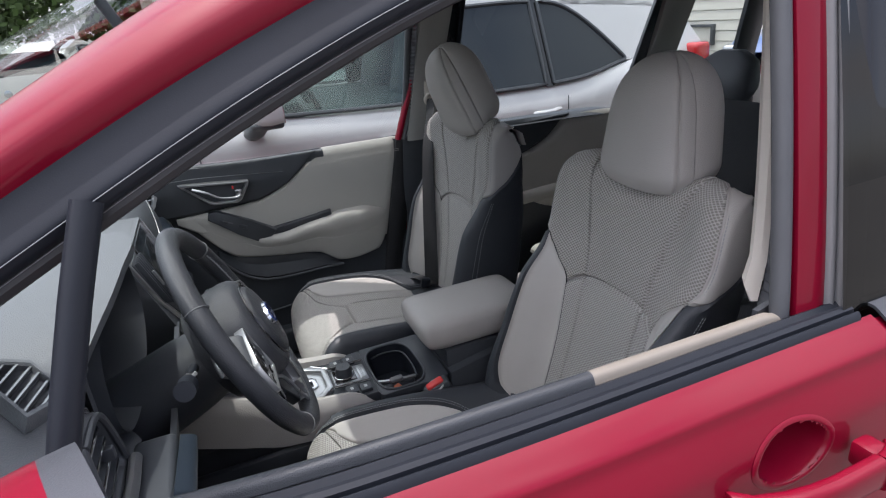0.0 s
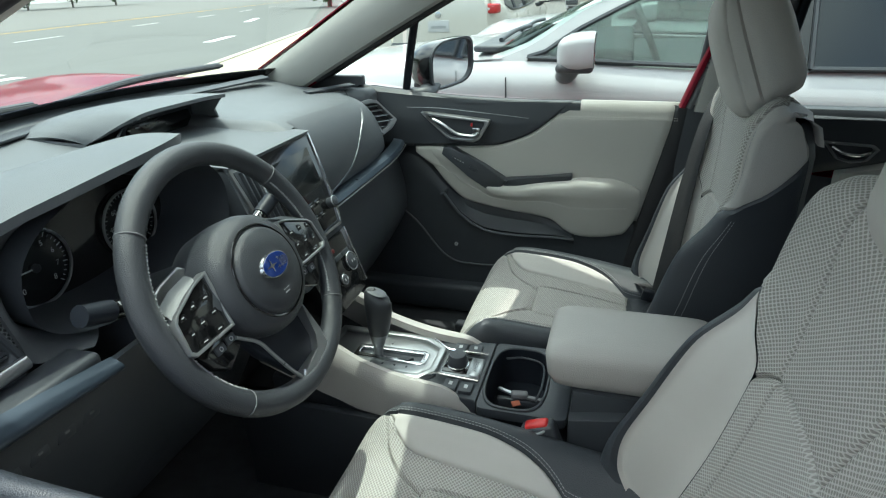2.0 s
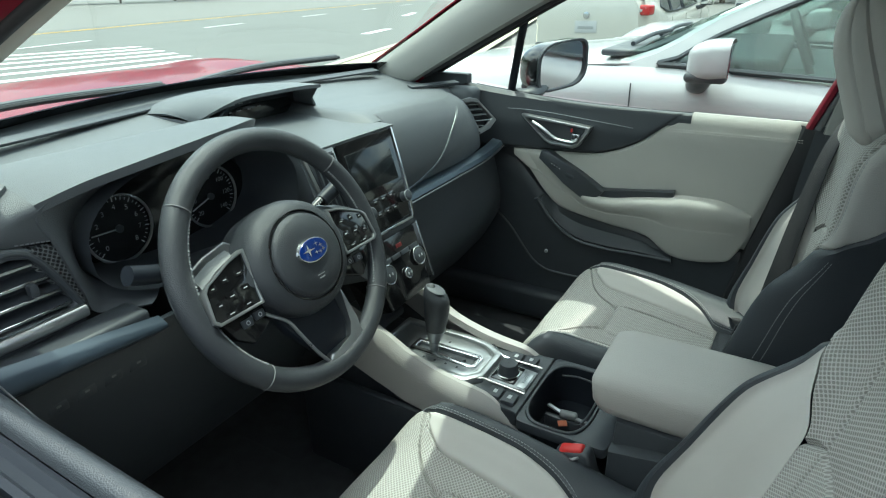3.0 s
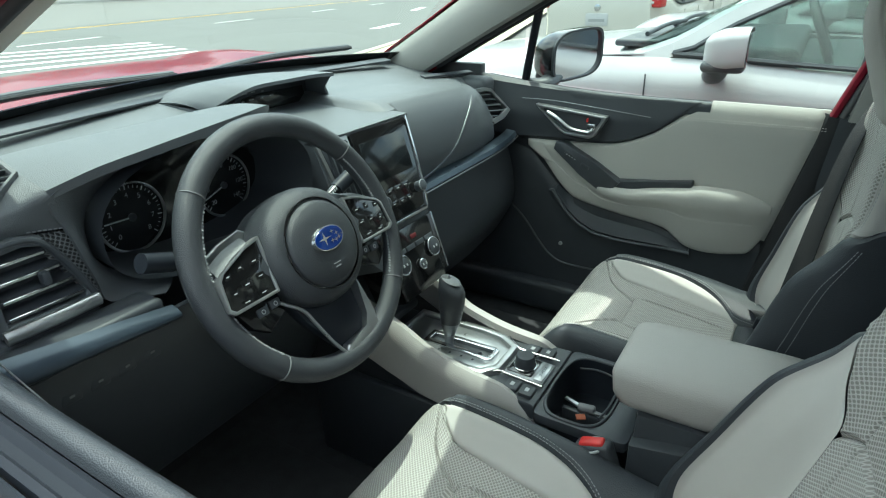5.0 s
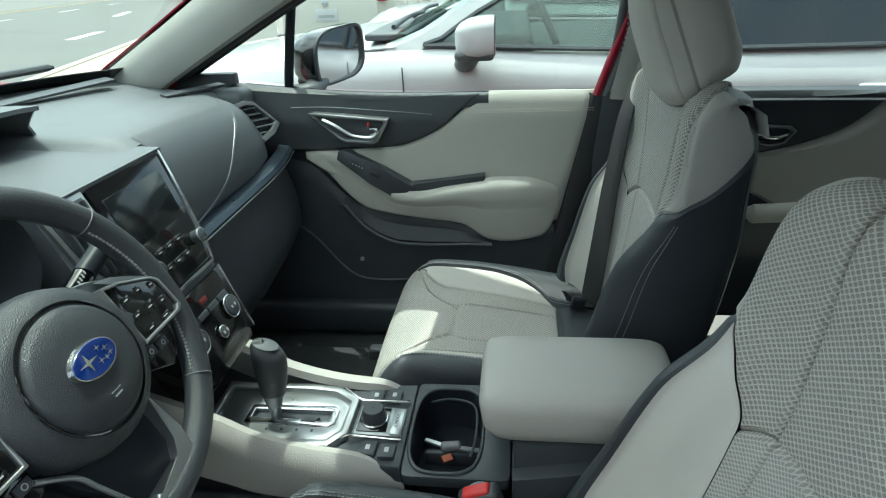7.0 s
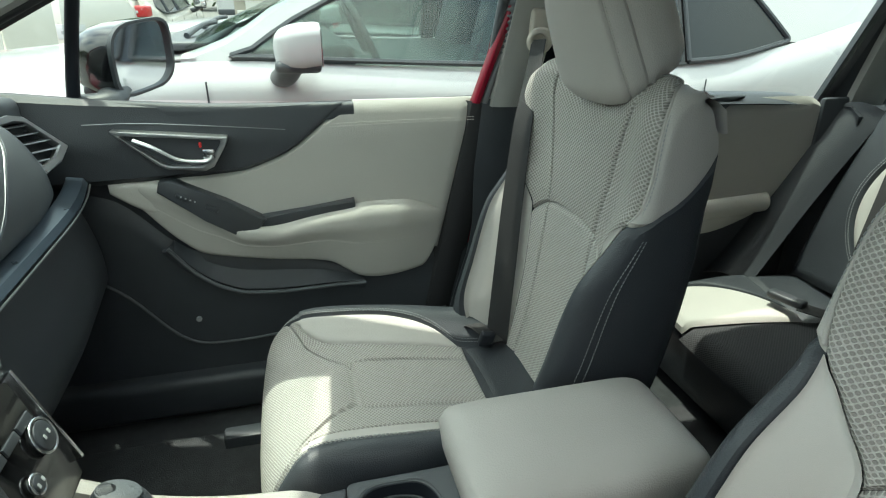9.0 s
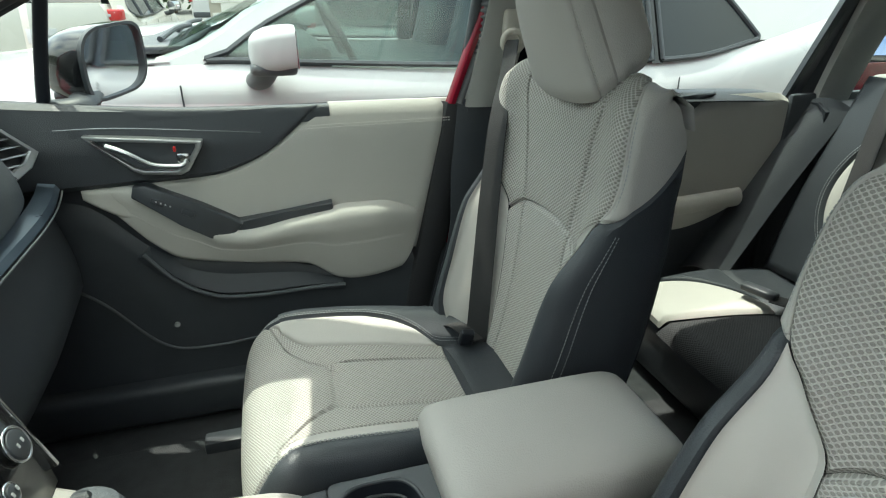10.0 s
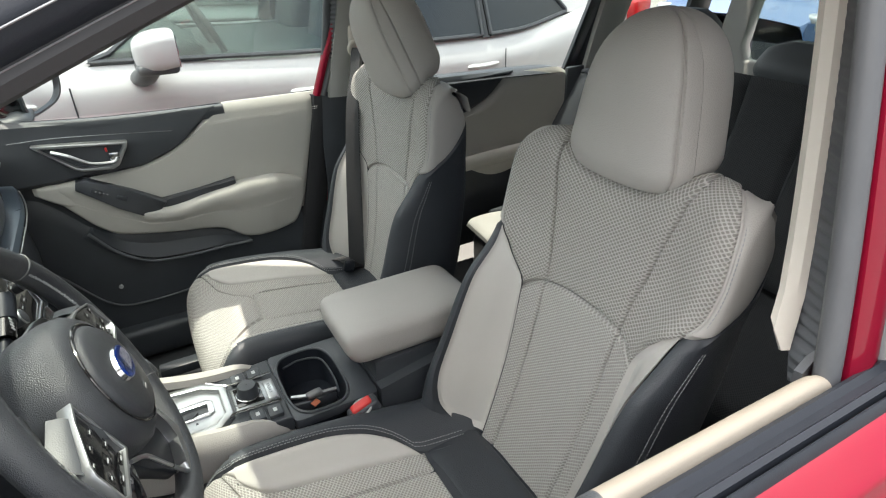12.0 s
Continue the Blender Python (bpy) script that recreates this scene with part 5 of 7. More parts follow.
    part("side_pane", skin([[mirror((0.652, 0.785, 0.99), s), mirror((1.53, 0.765, 0.965), s)], [mirror((0.675, 0.73, 1.22), s), mirror((1.60, 0.70, 1.22), s)], [mirror((0.70, 0.665, 1.46), s), mirror((1.64, 0.63, 1.42), s)]]), PRIVACY if s < 0 else PANE, d, "dark privacy glass pane" if s < 0 else "clear pane seen from inside")
    rear = [[mirror((0.775 + dx + 0.050 * f, 0.795 - 0.125 * f ** 1.2 + dy, 0.975 + 0.50 * f), s) for dx, dy in ((-0.006, 0), (-0.003, 0.006), (0.012, 0.008), (0.018, 0.0))] for f in (0.045 + 0.95 * i / 10 for i in range(11))]
    part("window_frame", slab(rear, 0.003), FRAMEBLACK, d, "dark grey window frame")
    hind = [[mirror((1.52 + dx + 0.10 * f, 0.775 - 0.14 * f + dy, 0.94 + 0.50 * f), s) for dx, dy in ((-0.03, -0.02), (-0.02, 0.005), (0.04, 0.005), (0.06, -0.02))] for f in (i / 10 for i in range(11))]
    part("window_frame", slab(hind, 0.003), BLACK, d)
    return d
rear_door(1)
rear_door(-1)


# ---- front seat belts ----
belt = thing("passenger_seat_belt", "dark grey passenger seat belt hanging from the centre pillar", "seat belt")
def strap(points, wide, across, parent, n=24):
    a = Vector(across).normalized() * wide / 2
    return part("webbing", slab([[p - a, p, p + a] for p in curve(points, n)], 0.0018), WEB, parent)
def twisted_strap(points, wide, parent, n=40):
    """A strap that hangs edge-on at the top and turns flat towards its foot."""
    pts = curve(points, n)
    rows = []
    for i, p in enumerate(pts):
        f = min(1, max(0, (i / (n - 1) - 0.12) / 0.75))
        a = Vector((0.25, -0.95, 0.1)).lerp(Vector((0.93, -0.36, 0.0)), f).normalized() * wide / 2
        rows.append([p - a, p, p + a])
    return part("webbing", slab(rows, 0.0018), WEB, parent)
twisted_strap([(0.664, 0.640, 1.125), (0.632, 0.585, 1.06), (0.603, 0.548, 0.98), (0.580, 0.522, 0.84), (0.563, 0.503, 0.70), (0.545, 0.482, 0.56), (0.532, 0.470, 0.48)], 0.044, belt)
strap([(0.535, 0.455, 0.560), (0.50, 0.515, 0.572), (0.475, 0.585, 0.50)], 0.032, (1, 0.2, 0), belt, 10)
part("tongue", box((0.515, 0.462, 0.566), (0.030, 0.016, 0.034), 0.005, 3, (10, 10, 0)), FRAMEBLACK, belt, "black latch tongue")
part("guide_loop", ring((0.672, 0.655, 1.122), 0.020, 0.007, (0.2, 1, 0.2), 28, 10), BEIGE, belt, "light plastic guide loop")
part("guide_cover", box((0.68, 0.672, 1.15), (0.05, 0.02, 0.07), 0.012, 4), BEIGE, belt)
belt2 = thing("driver_seat_belt", "dark grey driver seat belt on the centre pillar", "seat belt")
strap([(0.70, -0.655, 1.115), (0.695, -0.68, 0.95), (0.69, -0.70, 0.75), (0.68, -0.705, 0.5)], 0.047, (1, 0, 0), belt2)
part("guide_loop", ring((0.70, -0.665, 1.125), 0.026, 0.008, (0.2, 1, -0.2), 28, 10), BEIGE, belt2, "light plastic guide loop")
for sx, yy in ((0.328, -0.137),):
    bk = thing("seat_belt_buckle", "black seat belt buckle with a red release button", "buckle")
    part("buckle_shell", box((sx, yy, 0.575), (0.062, 0.030, 0.075), 0.008, 3, (0, -20, 0)), BLACK, bk)
    part("release_button", box((sx - 0.012, yy, 0.607), (0.042, 0.021, 0.016), 0.005, 3, (0, -20, 0)), REDBTN, bk, "red release button")
    part("rim", ring((sx - 0.012, yy, 0.603), 0.020, 0.0025, (-0.35, 0, 0.94), 28, 8), DIMINK, bk)


# ---- steering wheel ----
TILT_W = radians(24)
W = Matrix(((0, -math.sin(TILT_W), math.cos(TILT_W), -0.048), (1, 0, 0, -0.352), (0, math.cos(TILT_W), math.sin(TILT_W), 0.969), (0, 0, 0, 1)))
wheel = thing("steering_wheel", "black leather steering wheel with silver spokes and blue oval badge", "steering wheel")
wheel.matrix_world = W


def wheel_part(name, bm, mat, parent=None, label=""):
    return part(name, bm, mat, parent or wheel, label)


wheel_part("rim", ring((0, 0, 0), 0.171, 0.0165, (0, 0, 1), 96, 16, 0.92), LEATHER, None, "black leather rim")
for deg in (139, -133, -40, 37):
    a = radians(deg)
    t = Vector((-math.sin(a), math.cos(a), 0))
    wheel_part("rim_seam", ring((0.171 * math.cos(a), 0.171 * math.sin(a), 0), 0.0162, 0.0008, t, 24, 6), SEALGREY)
for d0, d1 in ((-38, 36), (141, 225)):
    seam([Vector((0.1565 * math.cos(a), 0.1565 * math.sin(a), 0.006 + 0.002 * (i % 2))) for i, a in enumerate(radians(d0 + (d1 - d0) * i / 60) for i in range(61))], 0.0012, 0.0050, wheel)
# boss: a deep dish, the airbag lid with its ring and the badge
def dish(r0, r1, z0, z1, n=10):
    return [[Vector((r * math.cos(a), r * math.sin(a) * 0.97, z)) for a in (2 * math.pi * j / 64 for j in range(64))] for r, z in ((r0 + (r1 - r0) * math.sin(math.pi / 2 * i / n), z0 + (z1 - z0) * (1 - math.cos(math.pi / 2 * i / n))) for i in range(n + 1))]
boss_rows = [[Vector((r * math.cos(a), r * math.sin(a) * 0.94 - 0.004, z)) for a in (2 * math.pi * j / 64 for j in range(64))] for r, z in ((0.082, -0.055), (0.088, -0.02), (0.088, 0.008), (0.084, 0.022), (0.074, 0.031), (0.062, 0.034), (0.0, 0.034))]
boss = wheel_part("boss", skin(boss_rows, closed=True), LEATHER, None, "black grained airbag cover")
wheel_part("boss_ring", ring((0, -0.004, 0.034), 0.0625, 0.0016, (0, 0, 1), 64, 8), GLOSS, boss)
lid = [[Vector((r * math.cos(a), r * math.sin(a) * 0.98 - 0.004, z)) for a in (2 * math.pi * j / 64 for j in range(64))] for r, z in ((0.060, 0.033), (0.059, 0.037), (0.054, 0.041), (0.03, 0.044), (0.0, 0.045))]
wheel_part("airbag_lid", skin(lid, closed=True), LEATHER, boss)
def oval(rx, ry, z0, z1, n=48):
    bm = bmesh.new()
    lo = [bm.verts.new((rx * math.cos(a), ry * math.sin(a), z0)) for a in (2 * math.pi * j / n for j in range(n))]
    hi = [bm.verts.new((rx * 0.94 * math.cos(a), ry * 0.94 * math.sin(a), z1)) for a in (2 * math.pi * j / n for j in range(n))]
    for j in range(n):
        bm.faces.new((lo[j], lo[(j + 1) % n], hi[(j + 1) % n], hi[j]))
    bm.faces.new(hi)
    return bm
badge = wheel_part("badge", oval(0.0285, 0.0175, 0.044, 0.0485), CHROME, boss, "chrome rimmed blue oval badge")
wheel_part("badge_field", oval(0.0265, 0.0155, 0.0480, 0.0492), EMBLEM, boss, "blue enamel field")
def star(cx, cy, r):
    bm = bmesh.new()
    pts = [bm.verts.new((cx + (r if j % 2 == 0 else r * 0.22) * math.cos(a) * 1.25, cy + (r if j % 2 == 0 else r * 0.22) * math.sin(a), 0.0497)) for j, a in ((j, math.pi / 4 * j) for j in range(8))]
    bm.faces.new(pts)
    return bm
for cx, cy, r in ((-0.009, 0.001, 0.0095), (0.007, 0.0065, 0.0035), (0.014, 0.002, 0.0035), (0.003, -0.005, 0.0035), (0.010, -0.006, 0.0035), (0.016, -0.0045, 0.0035)):
    wheel_part("badge_mark", star(cx, cy, r), CHROME, boss)
for k in range(3):
    wheel_part("airbag_mark", box((0.0, -0.030 - 0.005 * k, 0.0435), (0.016 - 0.003 * k, 0.0016, 0.0006), 0), DIMINK, boss)
# side spokes with their switch fields
for s in (-1, 1):
    arm = skin([[Vector((s * x, y0 - 0.026, z - 0.012)), Vector((s * x, y0 - 0.024, z)), Vector((s * x, y0, z + 0.004)), Vector((s * x, y0 + 0.024, z)), Vector((s * x, y0 + 0.026, z - 0.012))] for x, y0, z in ((0.07, 0.0, 0.018), (0.10, -0.002, 0.012), (0.135, -0.006, 0.006), (0.162, -0.010, 0.004))])
    sp = wheel_part("spoke", arm, BLACK, None, "black switch spoke")
    trim = [(s * 0.080, 0.040), (s * 0.104, 0.035), (s * 0.148, 0.017), (s * 0.156, 0.009), (s * 0.161, -0.029), (s * 0.154, -0.035), (s * 0.084, -0.035)]
    cx, cy = s * 0.12, -0.002
    inn = [(cx + (x - cx) * 0.90, cy + (y - cy) * 0.89) for x, y in trim]
    wheel_part("spoke_frame", frame_prism(trim, inn, 0.004, 0.019, "z", 0.0012), SILVER, sp, "satin silver spoke frame")
    wheel_part("switch_field", prism(inn, 0.0, 0.0165, "z", 0.001), GLOSS, sp, "gloss black switch field")
    for bx, by, wx, wy in ((0.100, 0.014, 0.016, 0.010), (0.122, 0.014, 0.012, 0.012), (0.142, 0.010, 0.012, 0.010), (0.100, -0.006, 0.016, 0.010), (0.122, -0.008, 0.018, 0.016), (0.142, -0.012, 0.012, 0.012), (0.105, -0.026, 0.018, 0.008), (0.132, -0.027, 0.020, 0.008)):
        b = wheel_part("button", box((s * bx, by, 0.0150), (wx * 0.86, wy * 0.8, 0.004), 0.0008), GLOSS, sp)
        wheel_part("button_mark", box((s * bx, by, 0.0172), (wx * 0.36, 0.0012, 0.0004), 0), INK, b)
# lower double spoke
wheel_part("lower_arm", tube([(-0.086, -0.050, 0.010), (-0.060, -0.074, 0.011), (-0.050, -0.098, 0.011), (-0.036, -0.132, 0.010), (-0.020, -0.160, 0.008)], 0.0026, 8, 18), SILVER, None, "satin silver spoke edge")
wheel_part("lower_foot", prism([(-0.024, -0.163), (0.036, -0.171), (0.057, -0.163), (0.060, -0.125), (0.051, -0.068), (0.0455, -0.072), (0.046, -0.128), (0.034, -0.147), (-0.012, -0.150)], -0.006, 0.011, "z", 0.004, 3), SILVER, None, "satin silver spoke foot")
wheel_part("lower_web", prism([(-0.072, -0.055), (0.046, -0.055), (0.046, -0.128), (0.034, -0.148), (-0.014, -0.154), (-0.050, -0.098)], -0.020, -0.002, "z", 0.004), FRAMEBLACK, None, "black lower spoke web")
for s in (-1, 1):
    wheel_part("shift_paddle", prism([(s * x, y) for x, y in ((0.146, 0.026), (0.136, 0.038), (0.112, 0.048), (0.074, 0.056), (0.052, 0.040), (0.086, 0.024), (0.130, 0.012))], -0.030, -0.022, "z", 0.003, 3), SILVERDARK, None, "dark satin shift paddle")
    wheel_part("spoke_flange", skin([[Vector((s * x, y, z)) for x, y, z in row] for row in (((0.150, 0.027, -0.006), (0.122, 0.040, -0.004), (0.094, 0.046, 0.0)), ((0.151, 0.020, 0.008), (0.124, 0.034, 0.009), (0.096, 0.041, 0.011)), ((0.152, 0.014, 0.012), (0.127, 0.027, 0.014), (0.098, 0.037, 0.015)))]), BLACK, None, "black flange above the switches")
    pod = wheel_part("switch_pod", prism([(s * x, y) for x, y in ((0.080, -0.037), (0.146, -0.037), (0.134, -0.062), (0.112, -0.078), (0.078, -0.062))], -0.012, 0.006, "z", 0.003), GLOSS, None, "gloss black lower switch pod")
    for bx, by in ((0.092, -0.047), (0.113, -0.049)):
        bt = wheel_part("button", box((s * bx, by, 0.007), (0.017, 0.011, 0.004), 0.0015, 2), BLACK, pod)
        wheel_part("button_mark", ring((s * bx, by, 0.0092), 0.0026, 0.0006, (0, 0, 1), 16, 6), INK, bt)
column = thing("steering_column", "black steering column shroud with stalks", "steering column")
column.matrix_world = W
wheel_part("shroud", skin([[Vector((r * math.cos(a) * 1.1, r * math.sin(a) - 0.01, z)) for a in (2 * math.pi * j / 32 for j in range(32))] for r, z in ((0.052, -0.05), (0.058, -0.10), (0.062, -0.2), (0.06, -0.30))], closed=True, caps=True), BLACK, column, "black column shroud")
for s, lab in ((-1, "black light stalk"), (1, "black wiper stalk")):
    st = wheel_part("stalk", tube([(s * 0.05, 0.018, -0.075), (s * 0.11, 0.034, -0.07), (s * 0.155, 0.050, -0.06)], 0.0072, 12, 12), FRAMEBLACK, column, lab)
    wheel_part("stalk_knob", tube([(s * 0.153, 0.050, -0.06), (s * 0.158, 0.052, -0.0595), (s * 0.186, 0.061, -0.056), (s * 0.191, 0.063, -0.055)], 0.0125, 20), FRAMEBLACK, st)
    wheel_part("stalk_collar", tube([(s * 0.128, 0.041, -0.065), (s * 0.152, 0.050, -0.060)], 0.0112, 20), GLOSS, st)
    for k in range(4):
        wheel_part("mark", box((s * (0.131 + 0.005 * k), 0.047 + 0.002 * k, -0.0505), (0.0022, 0.005, 0.001), 0), INK, st)

# ---- dashboard ----
dash = thing("dashboard", "charcoal dashboard with display hood, screen and vents", "dashboard")
def dash_top(x, y):
    """Height of the dash top."""
    z = 1.048 + 0.055 * max(0, (-0.42 - x) / 0.32) ** 1.3
    return z + crest(y) * min(1, max(0, (x + 0.66) / 0.2)) - 0.03 * max(0, (abs(y) - 0.62) / 0.12) ** 2
def crest(y):
    """How far the passenger half swells above the flat middle."""
    return smooth_key(((0.085, 0.0), (0.118, 0.022), (0.35, 0.012), (0.62, -0.006)), y)
def wind_base(y):
    return -0.742 + 0.145 * (abs(y) / 0.7) ** 2
front_x = lambda y: -0.245 - 0.088 * max(0, (min(y, 0.62) - 0.40) / 0.20) ** 2 - 0.19 * smooth_key(((-0.60, 0), (-0.55, 1), (-0.19, 1), (-0.15, 0)), y)
top_rows = [[Vector((lerp_key(((0, front_x(y)), (1, wind_base(y))), f), y, dash_top(lerp_key(((0, front_x(y)), (1, wind_base(y))), f), y) - (0.02 * max(0, (0.12 - f) / 0.12) ** 2))) for y in (-0.72 + 1.44 * j / 144 for j in range(145))] for f in (i / 20 for i in range(21))]
part("top_pad", slab(top_rows, 0.01), DASH, dash, "charcoal soft top pad")
for y in (-0.33, 0.33):
    part("defrost_grille", box((-0.62, y, 1.090), (0.03, 0.50, 0.006), 0.002, 2, (0, 10, -10 * math.copysign(1, y))), BLACK, dash, "black defroster slot")
part("side_grille", box((-0.40, 0.62, 1.052), (0.03, 0.16, 0.006), 0.002, 2, (0, 5, -30)), BLACK, dash, "black side demister slot")
# passenger face: upper bulge, stitched panel, silver strip, glovebox
face_keys = [(0.0, -0.270, 1.040), (1, -0.235, 1.020), (2, -0.215, 0.985), (3, -0.205, 0.93), (4, -0.215, 0.885)]
def face(y, v):
    p = spline_at([(k[1], 0, k[2]) for k in face_keys], v)
    return Vector((p.x - max(0, (y - 0.40) / 0.20) ** 2 * (0.088 - 0.016 * v), y, p.z + crest(y) * max(0, 1 - v / 2.6) - 0.03 * max(0, (y - 0.62) / 0.1) ** 2 * (v < 2)))
part("passenger_pad", puffy(lambda a, b: face(0.135 + 0.462 * a, 4 * b), 40, 30, 0.006, 0.012, 0.004, facing=(1, 0, 0.2)), DASH2, dash, "charcoal stitched passenger pad")
part("pad_groove", tube([face(0.175 + 0.30 * f ** 0.8 + 0.004, 3.95 - 3.3 * f ** 1.25) + Vector((0.0065, 0, -0.001)) for f in (i / 16 for i in range(17))], 0.0022, 6), BLACK, dash, "dark groove beside the accent line")
part("pad_line", tube([face(0.175 + 0.30 * f ** 0.8, 3.95 - 3.3 * f ** 1.25) + Vector((0.007, 0, 0.001)) for f in (i / 16 for i in range(17))], 0.0008, 6), SILVERDARK, dash, "thin satin accent line on the pad")
seam([face(0.18 + 0.30 * f ** 0.8, 3.9 - 3.3 * f ** 1.25) + Vector((0.007, 0.006, 0)) for f in (i / 16 for i in range(17))], 0.0007, 0.006, dash)
strip = [[Vector((-0.215 + dx - 0.03 * max(0, (y - 0.45) / 0.25) ** 2, y, 0.872 + dz + 0.01 * (y - 0.1))) for dx, dz in ((0.0, 0.014), (0.028, 0.010), (0.034, 0.0), (0.028, -0.012), (0.0, -0.014))] for y in (0.14 + 0.56 * i / 16 for i in range(17))]
part("trim_strip", slab(strip, 0.003), SATIN, dash, "dark satin trim strip")
part("strip_line", tube([r[2] + Vector((0.003, 0, -0.004)) for r in strip], 0.0016, 6), SILVERDARK, dash, "thin silver line along the trim strip")
glove = [[Vector((-0.225 + 0.03 * math.sin(math.pi * f) - 0.02 * max(0, (y - 0.5) / 0.2) - 0.10 * max(0, f - 0.6), y, 0.855 - 0.30 * f)) for y in (0.14 + 0.56 * i / 12 for i in range(13))] for f in (i / 10 for i in range(11))]
part("glovebox", slab(glove, 0.006), BLACK, dash, "black glovebox lid")
# passenger end vent
def end_vent(q, x, s, frame_mat, lab):
    cy, cz = sum(a for a, b in q) / len(q), sum(b for a, b in q) / len(q)
    inn = [(cy + (a - cy) * 0.80, cz + (b - cz) * 0.76) for a, b in q]
    v = part("end_vent", frame_prism(q, inn, x - 0.02, x + 0.014, "x", 0.005), frame_mat, dash, lab)
    part("vent_well", prism(inn, x - 0.05, x - 0.012, "x"), BLACK, v)
    z0, z1 = min(b for a, b in inn), max(b for a, b in inn)
    for k in range(4):
        z = z0 + (z1 - z0) * (k + 0.5) / 4
        cross = []
        for (a, b), (c, d) in zip(inn, inn[1:] + inn[:1]):
            if (b - z) * (d - z) < 0:
                cross.append(a + (c - a) * (z - b) / (d - b))
        lo, hi = min(cross), max(cross)
        vane = part("vane", box((x - 0.004, (lo + hi) / 2, z), (0.026, hi - lo, 0.0045), 0.0015, 2, (0, 12, 0)), BLACK, v)
        part("vane_edge", box((x + 0.0088, (lo + hi) / 2, z - 0.0026), (0.0022, (hi - lo) * 0.94, 0.0044), 0.0008, 1), CHROME, vane, "bright vane edge")
    part("vent_tab", box((x + 0.012, cy, cz), (0.014, 0.010, 0.016), 0.003), BLACK, v)
    return v
def framed_vent(pts, n, label, frame_mat, vanes=5, inset=0.74, proud=0.007):
    """A vent with a many-cornered frame lying on any plane: frame, dark well and slats."""
    n = Vector(n).normalized()
    c = sum((Vector(p) for p in pts), Vector()) / len(pts)
    out = [Vector(p) for p in pts]
    inn = [c + (p - c) * inset for p in out]
    ring_of = lambda ps, h: [p + n * h for p in ps]
    v = part("end_vent", skin([ring_of(out, -0.012), ring_of(out, proud * 0.6), ring_of([c + (p - c) * 0.97 for p in out], proud), ring_of([c + (p - c) * (inset + 0.05) for p in out], proud), ring_of(inn, proud * 0.5), ring_of(inn, -0.03)], closed=True), frame_mat, dash, label)
    part("vent_well", skin([ring_of(inn, -0.012), [c - n * 0.014] * len(inn)], closed=True), BLACK, v)
    up = (Vector((0, 0, 1)) - n * n.z).normalized()
    across = up.cross(n)
    hs = [(p - c).dot(up) for p in inn]
    for k in range(vanes):
        h = min(hs) + (max(hs) - min(hs)) * (k + 0.5) / vanes
        cross = []
        for p, q in zip(inn, inn[1:] + inn[:1]):
            a, b = (p - c).dot(up) - h, (q - c).dot(up) - h
            if a * b < 0:
                cross.append((p.lerp(q, a / (a - b)) - c).dot(across))
        if len(cross) < 2:
            continue
        lo, hi = min(cross), max(cross)
        quad = lambda d0, d1, z0, z1: [[c + across * w + up * (h + z) + n * d for w in (lo, hi)] for d, z in ((d0, z0), (d1, z1))]
        part("vane", slab(quad(-0.011, 0.001, 0.004, 0.0), 0.0025), BLACK, v)
        part("vane_edge", slab(quad(0.0012, 0.0022, 0.0012, -0.0012), 0.001), SILVERDARK, v, "bright vane edge")
    return v
framed_vent([(-0.300, 0.593, 1.018), (-0.282, 0.618, 1.022), (-0.266, 0.635, 1.016), (-0.217, 0.660, 0.957), (-0.226, 0.640, 0.935), (-0.243, 0.606, 0.922)], (0.71, -0.60, 0.37), "satin silver end vent frame", SILVER, 5, 0.72)
lv = end_vent([(-0.675, 1.050), (-0.628, 1.054), (-0.602, 1.045), (-0.580, 1.002), (-0.562, 0.952), (-0.570, 0.942), (-0.675, 0.946)], -0.212, -1, DASH2, "charcoal end vent surround")
part("vent_lip", tube([(-0.194, -0.672, 0.950), (-0.189, -0.62, 0.952), (-0.189, -0.568, 0.953)], 0.0075, 10, 10, 1.1), SILVER, lv, "satin silver vent lip")
part("vent_rim", tube([(-0.197, -0.567, 0.958), (-0.197, -0.585, 1.004), (-0.197, -0.606, 1.040), (-0.198, -0.63, 1.050), (-0.200, -0.67, 1.047)], 0.004, 8, 20), BLACK, lv)
part("end_cap", box((-0.345, 0.69, 0.95), (0.10, 0.08, 0.18), 0.02, 3), DASH2, dash)
part("end_cap", box((-0.32, -0.665, 0.955), (0.16, 0.13, 0.19), 0.02, 3), DASH2, dash)
part("vent_box", box((-0.222, -0.625, 0.926), (0.05, 0.12, 0.030), 0.006, 2), BLACK, dash, "black housing under the vent")
# instrument hood over the cluster: a swept lid and its cheeks
lip = curve([(-0.200, -0.585, 1.094), (-0.188, -0.53, 1.108), (-0.178, -0.47, 1.117), (-0.170, -0.40, 1.126), (-0.163, -0.325, 1.135), (-0.198, -0.248, 1.130), (-0.30, -0.165, 1.090)], 33)
rear = curve([(-0.46, -0.58, 1.080), (-0.47, -0.52, 1.082), (-0.47, -0.44, 1.080), (-0.47, -0.34, 1.074), (-0.46, -0.20, 1.068), (-0.42, -0.13, 1.055)], 33)
lid_rows = [[r.lerp(f, g) + Vector((0, 0, 0.016 * math.sin(math.pi * g))) for r, f in zip(rear, lip)] for g in (i / 12 for i in range(13))]
part("cluster_hood", slab(lid_rows, 0.012), DASH, dash, "charcoal instrument hood")
